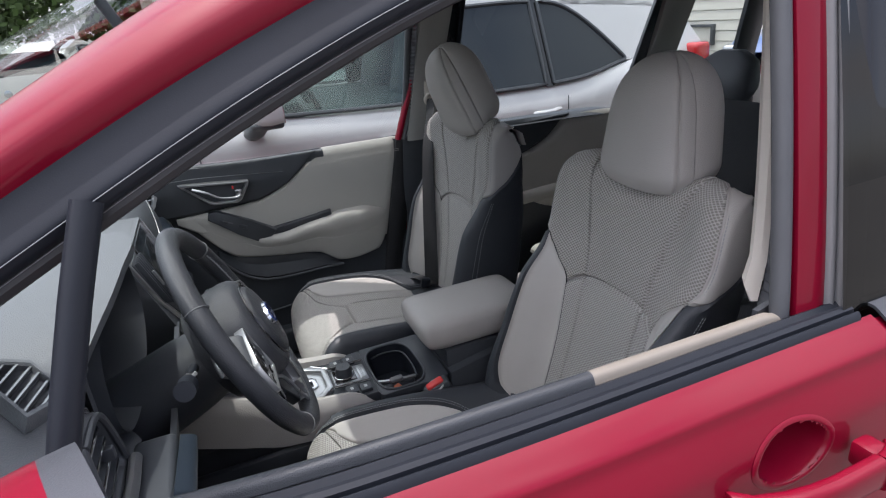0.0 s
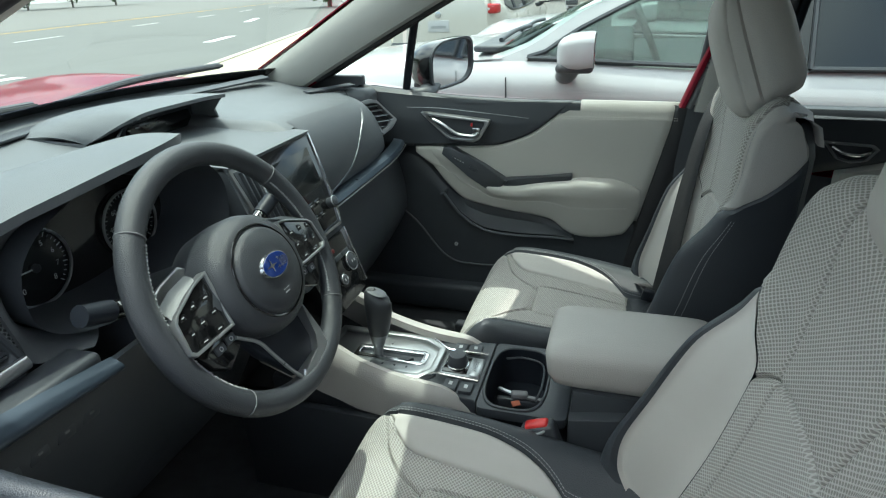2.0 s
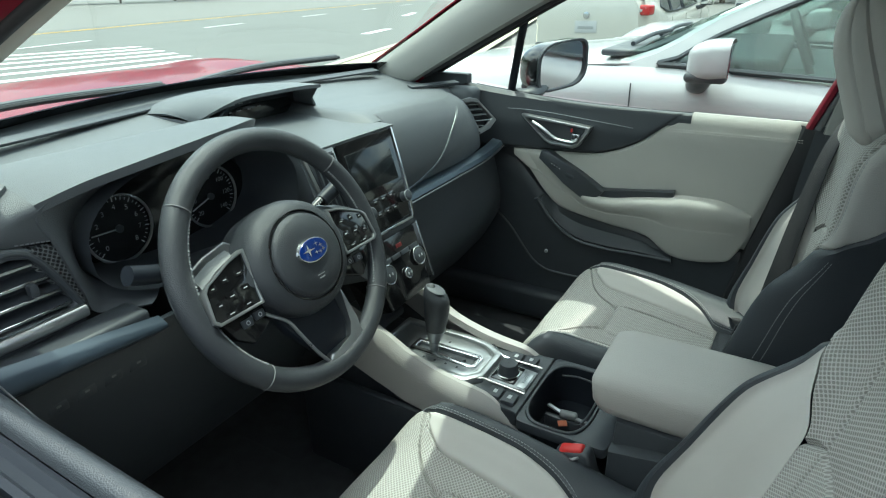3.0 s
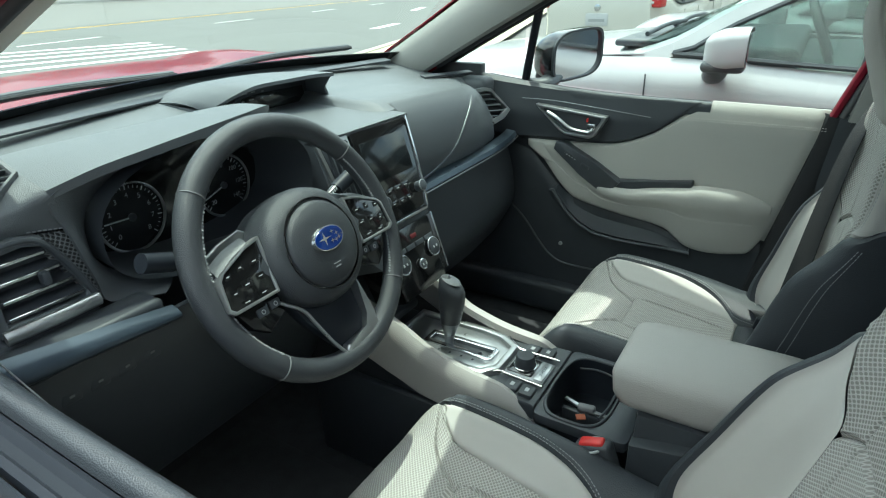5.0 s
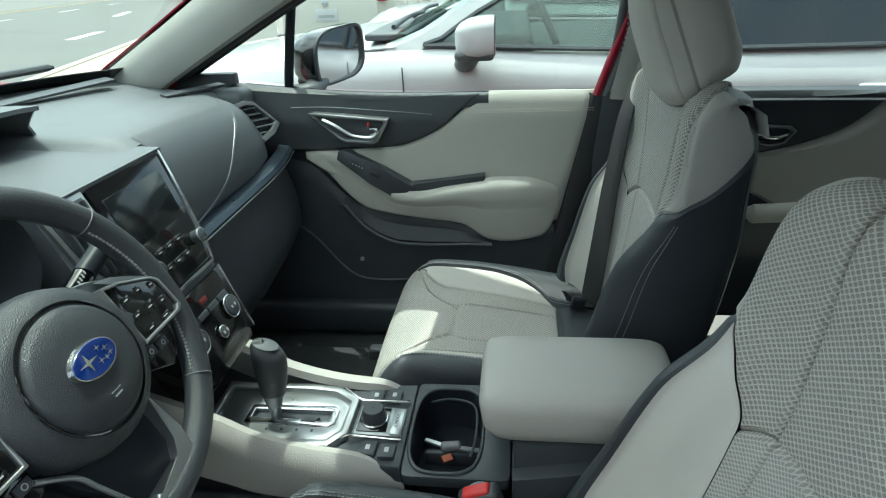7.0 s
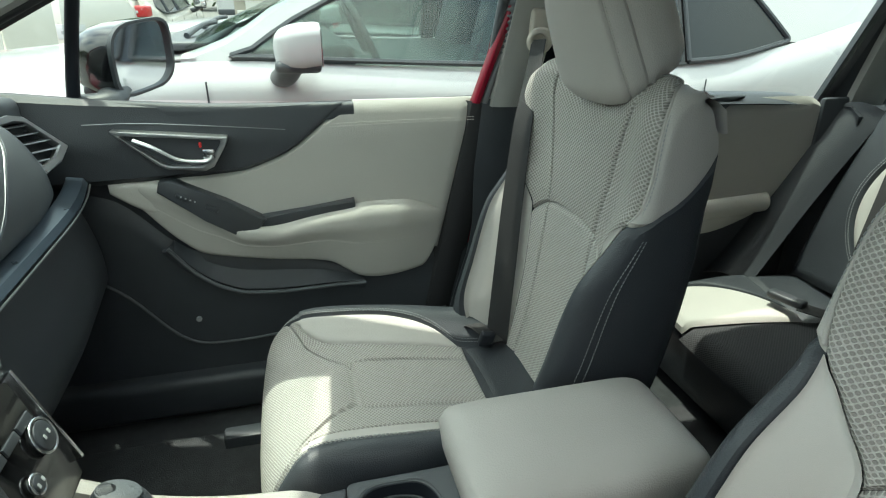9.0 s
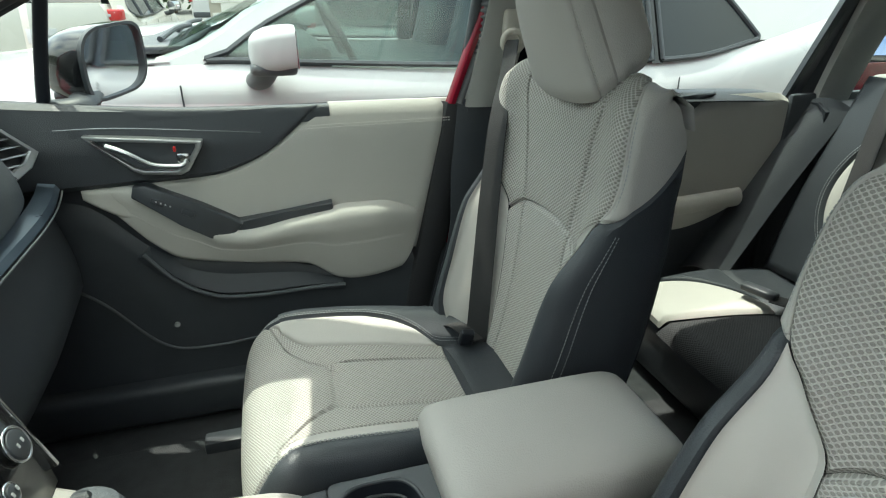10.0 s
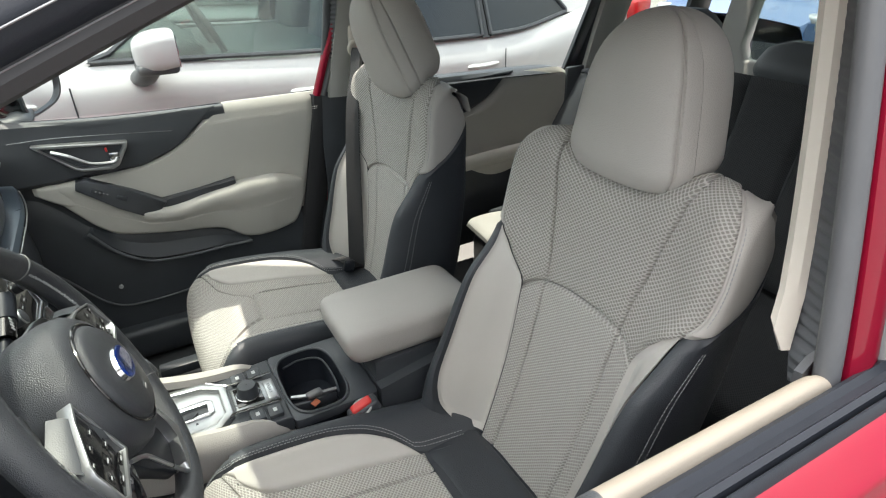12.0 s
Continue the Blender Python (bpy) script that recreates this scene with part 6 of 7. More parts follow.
well = [[Vector((-0.20 - 0.13 * g, -0.355 + (0.185 - 0.015 * g) * math.cos(a), 1.005 + (0.085 - 0.012 * g) * math.copysign(abs(math.sin(a)) ** 0.75, math.sin(a)) + (0.018 * math.sin(a) if math.sin(a) > 0 else 0))) for a in (2 * math.pi * j / 48 for j in range(48))] for g in (i / 6 for i in range(7))]
part("cluster_well", skin(well, closed=True), BLACK, dash, "black instrument binnacle")
part("cluster_face", prism([(-0.355 + 0.175 * math.cos(a), 0.998 + 0.082 * math.sin(a)) for a in (2 * math.pi * j / 40 for j in range(40))], -0.335, -0.325, "x"), GLOSS, dash, "black instrument face")
for yy, nums, ang in ((-0.262, ("20", "40", "60", "80", "100", "120", "140"), 200), (-0.431, ("0", "1", "2", "3", "4", "5", "6", "7", "8"), 178)):
    dial = part("dial", ring((-0.318, yy, 0.988), 0.0525, 0.0022, (1, 0, 0), 56, 8), SILVER, dash, "round instrument dial with pale ring")
    part("dial_face", drum((-0.3235, yy, 0.988), 0.051, 0.004, (1, 0, 0), 48, 0), SCREEN, dial)
    for k in range(33):
        a = radians(225 - 270 * k / 32)
        r = 0.046
        bm = box((0, 0, 0), (0.0006, 0.0008 if k % 4 else 0.0014, 0.004 if k % 4 else 0.007), 0)
        bmesh.ops.rotate(bm, verts=bm.verts, matrix=Matrix.Rotation(a - math.pi / 2, 3, "X"))
        bmesh.ops.translate(bm, verts=bm.verts, vec=(-0.3210, yy + r * math.cos(a), 0.988 + r * math.sin(a)))
        part("tick", bm, INK, dial)
    for k, tx in enumerate(nums):
        a = radians(225 - 270 * k / (len(nums) - 1))
        c = bpy.data.curves.new("numeral", "FONT")
        c.body, c.size, c.align_x, c.align_y = tx, 0.011, "CENTER", "CENTER"
        c.materials.append(DIMINK)
        o = new("numeral", c)
        o.parent = dial
        o.matrix_local = Matrix.Translation((-0.3208, yy + 0.034 * math.cos(a), 0.988 + 0.034 * math.sin(a))) @ Matrix(((0, 0, 1, 0), (1, 0, 0, 0), (0, 1, 0, 0), (0, 0, 0, 1)))
    a = radians(ang)
    part("needle", tube([(-0.3190, yy, 0.988), (-0.3190, yy + 0.043 * math.cos(a), 0.988 + 0.043 * math.sin(a))], 0.0011, 6), INK, dial, "white needle")
    part("hub", drum((-0.319, yy, 0.988), 0.006, 0.006, (1, 0, 0), 20, 0.001), BLACK, dial)
# left panel beside the cluster, knee panel and the silver strip below
cheek_out = curve([(-0.205, -0.400, 1.114), (-0.195, -0.500, 1.108), (-0.203, -0.583, 1.088), (-0.210, -0.572, 1.035), (-0.214, -0.556, 0.965), (-0.214, -0.545, 0.930), (-0.20, -0.48, 0.912)], 25)
cheek_in = [Vector((-0.245, -0.355 + 0.186 * math.cos(a), 1.005 + 0.088 * math.copysign(abs(math.sin(a)) ** 0.75, math.sin(a)) + (0.012 * math.sin(a) if math.sin(a) > 0 else 0))) for a in (radians(105 + 140 * j / 24) for j in range(25))]
part("cluster_cheek", slab([[o.lerp(i, f) + Vector((0.008 * math.sin(math.pi * f), 0, 0)) for o, i in zip(cheek_out, cheek_in)] for f in (k / 8 for k in range(9))], 0.004), DASH, dash, "charcoal cheek beside the instruments")
part("mesh_panel", puffy(lambda a, b: Vector((-0.214, -0.560 - 0.054 * b, 0.938 + 0.110 * b)).lerp(Vector((-0.220, -0.544 - 0.020 * b, 0.933 + 0.103 * b)), a), 14, 20, 0.004, 0.008, facing=(1, 0, 0.2)), WOVEN, dash, "black woven texture panel")
for off in (0.0, 0.006):
    seam([Vector((-0.211 - 0.005 * f, -0.612 + 0.048 * f, 1.052 + off - 0.011 * f)) for f in (i / 10 for i in range(11))], 0.0008, 0.006, dash)
pad_lines = [[(-0.213, -0.735, 1.046), (-0.205, -0.735, 1.056), (-0.210, -0.735, 1.070), (-0.26, -0.735, 1.086), (-0.34, -0.725, 1.090), (-0.46, -0.70, 1.066)],
             [(-0.211, -0.665, 1.052), (-0.203, -0.668, 1.064), (-0.212, -0.668, 1.079), (-0.26, -0.668, 1.096), (-0.34, -0.665, 1.102), (-0.46, -0.65, 1.074)],
             [(-0.212, -0.615, 1.050), (-0.204, -0.620, 1.068), (-0.210, -0.622, 1.088), (-0.26, -0.622, 1.106), (-0.34, -0.625, 1.110), (-0.46, -0.61, 1.078)],
             [(-0.216, -0.563, 1.040), (-0.208, -0.573, 1.066), (-0.200, -0.585, 1.094), (-0.26, -0.588, 1.111), (-0.34, -0.590, 1.112), (-0.46, -0.58, 1.080)]]
pad_cols = [curve(line, 26) for line in pad_lines]
part("left_pad", slab([curve([col[i] for col in pad_cols], 20) for i in range(26)], 0.008), DASH, dash, "charcoal grained pad over the end vent")
framed_vent([(-0.272, -0.590, 1.122), (-0.241, -0.589, 1.109), (-0.208, -0.634, 1.092), (-0.208, -0.652, 1.092), (-0.228, -0.684, 1.099), (-0.266, -0.634, 1.118)], (0.40, -0.08, 0.91), "charcoal demister vent frame", DASH, 6, 0.80, 0.005)
strip2 = [[Vector((-0.135 + dx, -0.735 + 0.232 * f, 0.952 - 0.033 * f + g * (-0.030 + 0.017 * f))) for f in (i / 24 for i in range(25))] for dx, g in ((-0.014, -0.25), (-0.004, 0.0), (0.003, 0.3), (0.005, 0.6), (0.002, 0.9), (-0.004, 1.05), (-0.02, 1.15))]
part("trim_strip", slab(strip2, 0.003), SATIN, dash, "dark satin trim strip", 70)
part("strip_housing", box((-0.176, -0.62, 0.920), (0.05, 0.22, 0.032), 0.008, 3), BLACK, dash)
knee = [[Vector((-0.165 - 0.16 * f ** 1.4, y, 0.91 - 0.36 * f)) for y in (-0.71 + 0.58 * i / 14 for i in range(15))] for f in (i / 10 for i in range(11))]
part("knee_panel", slab(knee, 0.008), BLACK, dash, "black knee panel")
for k in range(4):
    sw = part("panel_switch", box((-0.172, -0.64 + 0.035 * k, 0.862), (0.012, 0.026, 0.022), 0.003, 2, (0, 10, 0)), BLACK, dash, "small black panel switch")
    part("mark", box((-0.1655, -0.64 + 0.035 * k, 0.862), (0.0006, 0.006, 0.003), 0), SEALGREY, sw)
# display hood in the middle
hood_front = curve([(-0.525, -0.118, 1.068), (-0.500, -0.112, 1.080), (-0.455, -0.092, 1.104), (-0.421, -0.067, 1.120), (-0.402, 0.0, 1.124), (-0.386, 0.06, 1.126), (-0.371, 0.102, 1.125)], 31)
hood_back = curve([(-0.640, -0.142, 1.082), (-0.650, -0.125, 1.090), (-0.660, -0.09, 1.098), (-0.665, -0.05, 1.102), (-0.665, 0.02, 1.104), (-0.655, 0.08, 1.102), (-0.630, 0.150, 1.094)], 31)
part("display_hood", slab([[a.lerp(b, f) + Vector((0, 0, 0.008 * math.sin(math.pi * f))) for a, b in zip(hood_front, hood_back)] for f in (i / 10 for i in range(11))], 0.007), DASH, dash, "charcoal display hood")
part("hood_cheek", slab([[Vector(a).lerp(Vector(b), f) for a, b in (((-0.371, 0.102, 1.125), (-0.630, 0.150, 1.094)), ((-0.395, 0.112, 1.108), (-0.63, 0.158, 1.080)), ((-0.416, 0.122, 1.090), (-0.63, 0.162, 1.072)), ((-0.436, 0.164, 1.044), (-0.63, 0.176, 1.050)))] for f in (0, 0.33, 0.66, 1)], 0.005), DASH, dash)
part("hood_cheek", slab([[a.lerp(b, f) + Vector((0, 0, -0.045 * g)) for a, b in [(hood_front[0], hood_back[0])] for g in (0, 0.5, 1)] for f in (0, 0.33, 0.66, 1)], 0.005), DASH, dash)
part("hood_well", slab([[Vector((-0.505 + 0.030 * (1 - f), y, (1.046 + (smooth_key(((-0.10, 0.028), (-0.06, 0.058), (0.0, 0.066), (0.13, 0.064)), y)) * (1 - f)))) for y in (-0.100 + 0.240 * j / 12 for j in range(13))] for f in (0, 0.5, 1)], 0.004), BLACK, dash)
disp = part("upper_display", box((-0.482, 0.026, 1.081), (0.01, 0.180, 0.050), 0.004, 2, (0, -14, 0)), SCREEN, dash, "dark upper display")
for k, (y, z, wy) in enumerate(((-0.060, 1.098, 0.018), (-0.036, 1.099, 0.010), (-0.010, 1.097, 0.006), (-0.062, 1.083, 0.007), (-0.040, 1.084, 0.012), (-0.012, 1.083, 0.008), (0.016, 1.085, 0.010), (-0.058, 1.070, 0.010), (-0.020, 1.069, 0.014), (0.022, 1.070, 0.008))):
    part("readout", box((-0.4752 - (1.083 - z) * 0.25, y, z), (0.0006, wy, 0.0022), 0, 1, (0, -14, 0)), DIMINK, disp)
# centre stack: vents, the screen in its bezel, the audio and climate rows
def stack(y, z):
    """A point of the sloping centre face."""
    return Vector((-0.210 + (1.045 - z) * 0.38, y, z))
def stack_plate(name, poly, lift, depth, mat, parent, label="", bevel=0.002):
    n = Vector((1, 0, 0.40)).normalized()
    bm = bmesh.new()
    hi = [bm.verts.new(stack(y, z) + n * lift) for y, z in poly]
    lo = [bm.verts.new(stack(y, z) + n * (lift - depth)) for y, z in poly]
    f = bm.faces.new(hi)
    bm.faces.new(lo)
    for i in range(len(hi)):
        j = (i + 1) % len(hi)
        bm.faces.new((hi[i], hi[j], lo[j], lo[i]))
    if bevel:
        bmesh.ops.bevel(bm, geom=list(f.edges), offset=bevel, segments=2, profile=0.5, affect="EDGES")
    return part(name, bm, mat, parent, label)
def rect(y0, y1, z0, z1):
    return [(y0, z0), (y1, z0), (y1, z1), (y0, z1)]
stack_plate("stack_body", [(-0.150, 1.050), (0.122, 1.050), (0.106, 0.95), (0.096, 0.86), (0.090, 0.800), (-0.10, 0.800), (-0.15, 0.86)], -0.002, 0.10, DASH2, dash, "charcoal centre stack")
top_lid = [[Vector((-0.205 - 0.30 * f, y, 1.050 - 0.002 + 0.012 * f)) for y in (-0.15, -0.1, 0.0, 0.1, 0.130)] for f in (0, 0.3, 0.6, 1)]
part("stack_lid", slab(top_lid, 0.008), DASH, dash)
bz = stack_plate("screen_bezel", [(-0.060, 1.042), (0.116, 1.042), (0.108, 0.97), (0.098, 0.905), (0.086, 0.868), (-0.060, 0.868)], 0.006, 0.02, GLOSS, dash, "gloss black screen surround", 0.004)
stack_plate("screen", [(-0.048, 0.945), (0.086, 0.945), (0.092, 1.020), (-0.048, 1.020)], 0.0075, 0.004, SCREEN, bz, "dark touch screen", 0.0008)
for poly in ([(0.115, 1.045), (0.120, 1.042), (0.112, 0.97), (0.102, 0.905), (0.091, 0.866), (0.084, 0.866), (0.096, 0.905), (0.107, 0.97)], [(-0.06, 0.867), (0.089, 0.867), (0.086, 0.861), (-0.06, 0.861)]):
    stack_plate("silver_edge", poly, 0.009, 0.012, CHROME, bz, "satin chrome edge", 0.001)
for row, z in enumerate((0.922, 0.897)):
    for k in range(3):
        bt = stack_plate("audio_button", rect(-0.020 + 0.026 * k, 0.004 + 0.026 * k, z - 0.0055, z + 0.0055), 0.0064, 0.002, GLOSS, bz, "", 0.0006)
        stack_plate("mark", rect(-0.013 + 0.026 * k, -0.005 + 0.026 * k, z - 0.0008, z + 0.0008), 0.0068, 0.0008, DIMINK, bt, "", 0)
for y, z in ((0.078, 0.908), (-0.045, 0.908)):
    kn = part("audio_knob", drum(stack(y, z) + Vector((0.014, 0, 0.005)), 0.011, 0.018, (1, 0, 0.4), 28, 0.002), BLACK, bz, "black knob with silver rim")
    part("knob_rim", ring(stack(y, z) + Vector((0.020, 0, 0.008)), 0.0108, 0.0014, (1, 0, 0.4), 28, 8), SILVER, kn)
vent = stack_plate("centre_vent", [(-0.150, 1.046), (-0.066, 1.046), (-0.066, 0.905), (-0.100, 0.895), (-0.140, 0.96)], 0.004, 0.02, SILVER, dash, "silver framed centre vent")
stack_plate("vent_well", [(-0.142, 1.036), (-0.072, 1.036), (-0.072, 0.915), (-0.098, 0.907), (-0.133, 0.962)], 0.0055, 0.004, BLACK, vent)
for k in range(5):
    stack_plate("vane", rect(-0.132 + 0.0125 * k, -0.129 + 0.0125 * k, 0.950 - 0.006 * k, 1.032), 0.014, 0.012, BLACK, vent, "", 0.0005)
stack_plate("vent_tab", rect(-0.105, -0.099, 0.970, 1.000), 0.018, 0.006, SILVER, vent)
cl = stack_plate("climate_panel", [(-0.085, 0.850), (0.094, 0.850), (0.088, 0.750), (0.076, 0.722), (-0.07, 0.722)], 0.002, 0.08, GLOSS, dash, "black climate panel", 0.004)
stack_plate("silver_edge", [(0.091, 0.852), (0.096, 0.852), (0.090, 0.735), (0.085, 0.735)], 0.006, 0.012, CHROME, cl, "", 0.001)
for y, z, r in ((0.063, 0.788, 0.019), (0.012, 0.770, 0.010), (-0.045, 0.788, 0.019)):
    kn = part("climate_knob", drum(stack(y, z) + Vector((0.003, 0, 0.0012)), r * 0.86, 0.012, (1, 0, 0.4), 36, 0.002), BLACK, cl, "black climate knob with chrome rim")
    part("knob_rim", ring(stack(y, z) + Vector((0.006, 0, 0.0026)), r, 0.0018, (1, 0, 0.4), 40, 10), CHROME, kn)
    for k in range(2):
        part("mark", box(stack(y, z) + Vector((0.0096, -0.005 + 0.010 * k, 0.0040)), (0.0008, 0.003, 0.005), 0, 1, (0, -22, 0)), INK, kn)
stack_plate("hazard_mark", rect(0.006, 0.026, 0.823, 0.831), 0.004, 0.002, HAZARD, cl, "small red lit legend")
for k in range(4):
    stack_plate("climate_button", rect(-0.05 + 0.032 * k, -0.022 + 0.032 * k, 0.806, 0.815), 0.0045, 0.004, BLACK, cl, "", 0.001)

# ---- centre console ----
con = thing("centre_console", "centre console with light grey flanks, silver shift plate and cup holders", "centre console")
zc = lambda x: smooth_key(((-0.30, 0.770), (-0.16, 0.708), (-0.086, 0.674), (-0.03, 0.642), (0.08, 0.616), (0.20, 0.606)), x)
# light flanks either side, rising towards the dash
for s in (1, -1):
    rows = [[Vector((x, s * (0.098 + dy * (1 - 0.8 * max(0, (x - 0.08) / 0.12) ** 2) + 0.012 * max(0, (-x - 0.05) / 0.2)), zc(x) + dz * (1.15 - 2.0 * max(0, x + 0.1) if dz < -0.01 else 1) - (0.045 + dz * 0.3) * max(0, (x - 0.12) / 0.08) ** 2)) for dy, dz in ((-0.022, -0.006), (-0.018, 0.008), (-0.004, 0.012), (0.008, 0.002), (0.014, -0.020), (0.017, -0.052), (0.019, -0.085))] for x in (-0.235 + 0.435 * i / 24 for i in range(25))]
    part("flank", slab(rows, 0.005), GREY, con, "light grey padded console flank")
    part("base_side", box((0.16, s * 0.112, 0.42), (0.95, 0.02, 0.25), 0.008), BLACK, con)
part("console_body", box((-0.03, 0, 0.48), (0.44, 0.17, 0.20), 0.01), BLACK, con)
def plate(name, poly, z, h, mat, parent, label="", bevel=0.002):
    return part(name, prism(poly, z - h, z, "z", bevel), mat, parent, label)
deck = plate("deck", [(-0.20, -0.085), (0.02, -0.085), (0.196, -0.10), (0.196, 0.10), (0.02, 0.085), (-0.20, 0.085)], 0.606, 0.03, BLACK, con, "black console deck", 0.004)
part("tray", box((-0.22, 0, 0.636), (0.12, 0.15, 0.02), 0.006), BLACK, con, "black storage tray")
sp_o = [(-0.150, -0.070), (0.040, -0.075), (0.076, -0.072), (0.102, -0.044), (0.102, 0.042), (0.064, 0.070), (0.010, 0.078), (-0.150, 0.078)]
sp_m = [(-0.138, -0.056), (0.040, -0.060), (0.068, -0.058), (0.088, -0.036), (0.088, 0.034), (0.056, 0.056), (0.010, 0.062), (-0.138, 0.062)]
sp_i = [(-0.085, -0.022), (0.030, -0.023), (0.062, -0.024), (0.072, -0.016), (0.072, 0.016), (0.062, 0.024), (0.010, 0.023), (-0.085, 0.022)]
shift = part("shift_plate", frame_prism(sp_o, sp_m, 0.600, 0.620, "z", 0.004), SILVER, con, "satin silver shift plate")
part("shift_field", frame_prism(sp_m, sp_i, 0.600, 0.612, "z", 0.002), SILVER, shift, "recessed silver field")
part("shift_well", prism(sp_i, 0.592, 0.600, "z"), BLACK, shift)
part("gate_frame", frame_prism(sp_i, [(-0.076, -0.010), (0.026, -0.010), (0.034, -0.014), (0.061, -0.014), (0.062, 0.010), (0.056, 0.012), (0.010, 0.012), (-0.076, 0.012)], 0.600, 0.615, "z", 0.0015), CHROME, shift, "chrome gate frame")
part("gate_tongue", prism([(0.014, -0.016), (0.036, -0.018), (0.044, -0.006), (0.020, -0.004)], 0.606, 0.6165, "z", 0.001), BLACK, shift, "black gate tongue")
for k in range(4):
    part("gate_mark", box((-0.040 + 0.026 * k, -0.034, 0.6125), (0.004, 0.005, 0.0006), 0), BLACK, shift)
for s in (1, -1):
    part("chrome_edge", tube([(0.070, s * 0.070, 0.616), (0.100, s * 0.046, 0.615), (0.120, s * 0.043, 0.613), (0.19, s * 0.046, 0.611)], 0.0026, 8, 20), CHROME, shift, "chrome edge strip")
lever = part("shift_lever", tube([(-0.036, 0.0, 0.598), (-0.034, 0, 0.640)], 0.0095, 18, taper=(0.8, 1.25)), SILVER, con, "black shift lever with silver collar")
knob_rows = [[Vector((cx + rx * math.cos(a), ry * math.sin(a), z + (0.010 * math.cos(a) * max(0, (z - 0.70) / 0.06)) * -1)) for a in (2 * math.pi * j / 32 for j in range(32))] for z, rx, ry, cx in ((0.632, 0.012, 0.011, -0.034), (0.645, 0.0155, 0.014, -0.033), (0.662, 0.0205, 0.018, -0.031), (0.685, 0.0245, 0.021, -0.029), (0.712, 0.0275, 0.0225, -0.027), (0.735, 0.0285, 0.022, -0.027), (0.749, 0.0255, 0.019, -0.028), (0.756, 0.018, 0.013, -0.029), (0.758, 0.004, 0.003, -0.029))]
part("lever_knob", skin(knob_rows, closed=True, caps=True), LEATHER, lever, "black leather shift knob")
part("knob_band", skin([[p + Vector(((p.x + 0.030) * 0.04, p.y * 0.04, 0)) for p in row] for row in knob_rows[0:3]], closed=True), SILVERDARK, lever, "satin band round the knob foot")
part("knob_cap", skin([[Vector((-0.028, 0, 0.760)) + (p - Vector((-0.028, 0, 0.757))) * f + Vector((0, 0, dz)) for p in knob_rows[6]] for f, dz in ((0.80, 0.004), (0.62, 0.004), (0.3, 0.0025), (0.01, 0.0))], closed=True), DASH2, lever, "smooth charcoal knob cap")
# mode knob with its plate, switch pairs
mk = plate("mode_plate", [(0.108, -0.036), (0.188, -0.040), (0.188, 0.028), (0.108, 0.032)], 0.612, 0.012, SILVERDARK, con, "dark satin mode plate")
part("plate_field", box((0.137, -0.003, 0.6125), (0.050, 0.056, 0.003), 0.001), GLOSS, mk)
part("silver_panel", box((0.177, -0.006, 0.612), (0.018, 0.060, 0.006), 0.002), SILVER, mk, "silver legend panel")
kn = part("mode_knob", skin([[Vector((0.137 + r * math.cos(a), -0.002 + r * math.sin(a), z)) for a in (2 * math.pi * j / 36 for j in range(36))] for r, z in ((0.0205, 0.613), (0.0195, 0.622), (0.0180, 0.634), (0.0165, 0.637), (0.001, 0.6375))], closed=True), BLACK, mk, "black rotary knob")
part("knob_rim", ring((0.137, -0.002, 0.6145), 0.0215, 0.0016, (0, 0, 1), 36, 8), CHROME, kn)
txt = bpy.data.curves.new("legend", "FONT")
txt.body, txt.size, txt.align_x, txt.align_y = "X-MODE", 0.0085, "CENTER", "CENTER"
txt.materials.append(BLACK)
to = new("legend", txt)
to.parent = mk
to.matrix_local = Matrix.Translation((0.177, -0.006, 0.6156)) @ Matrix.Rotation(math.pi / 2, 4, "Z")
for x, y in ((0.140, -0.066), (0.171, -0.070), (0.128, 0.058), (0.160, 0.060)):
    bt = part("console_switch", box((x, y, 0.608), (0.027, 0.030, 0.012), 0.003), BLACK, con, "black console switch")
    part("mark", box((x, y, 0.6143), (0.007, 0.010, 0.0006), 0), INK, bt)
# cup holders
oval_of = lambda cx, cy, rx, ry, e: [(cx + rx * math.copysign(abs(math.cos(a)) ** e, math.cos(a)), cy + ry * math.copysign(abs(math.sin(a)) ** e, math.sin(a))) for a in (2 * math.pi * j / 48 for j in range(48))]
cup_at = Vector((0.260, -0.002, 0))
cup_o, cup_i = oval_of(0.260, -0.002, 0.062, 0.102, 0.60), oval_of(0.260, -0.002, 0.056, 0.095, 0.60)
part("cup_deck", frame_prism(oval_of(0.280, 0.002, 0.084, 0.110, 0.12), cup_i, 0.580, 0.600, "z", 0.002), BLACK, con, "black deck round the cup holders")
cup = part("cup_holder", frame_prism(cup_o, cup_i, 0.592, 0.604, "z", 0.004), BLACK, con, "black twin cup holder rim")
part("cup_wall", skin([[(cup_at.x + (x - cup_at.x) * k, cup_at.y + (y - cup_at.y) * k, z) for x, y in cup_i] for z, k in ((0.601, 1.0), (0.56, 0.97), (0.52, 0.95))], closed=True), FRAMEBLACK, cup)
part("cup_floor", prism(oval_of(0.260, -0.002, 0.055, 0.094, 0.60), 0.514, 0.522, "z"), FRAMEBLACK, cup)
part("cup_divider", box((0.262, 0.0, 0.534), (0.090, 0.012, 0.026), 0.004, 2), BLACK, cup, "black cup divider")
part("inner_step", tube([(0.222, 0.078, 0.585), (0.258, 0.088, 0.585), (0.300, 0.070, 0.585), (0.306, 0.0, 0.585), (0.300, -0.050, 0.585)], 0.0022, 8, 24), BLACK, cup, "black inner ledge")
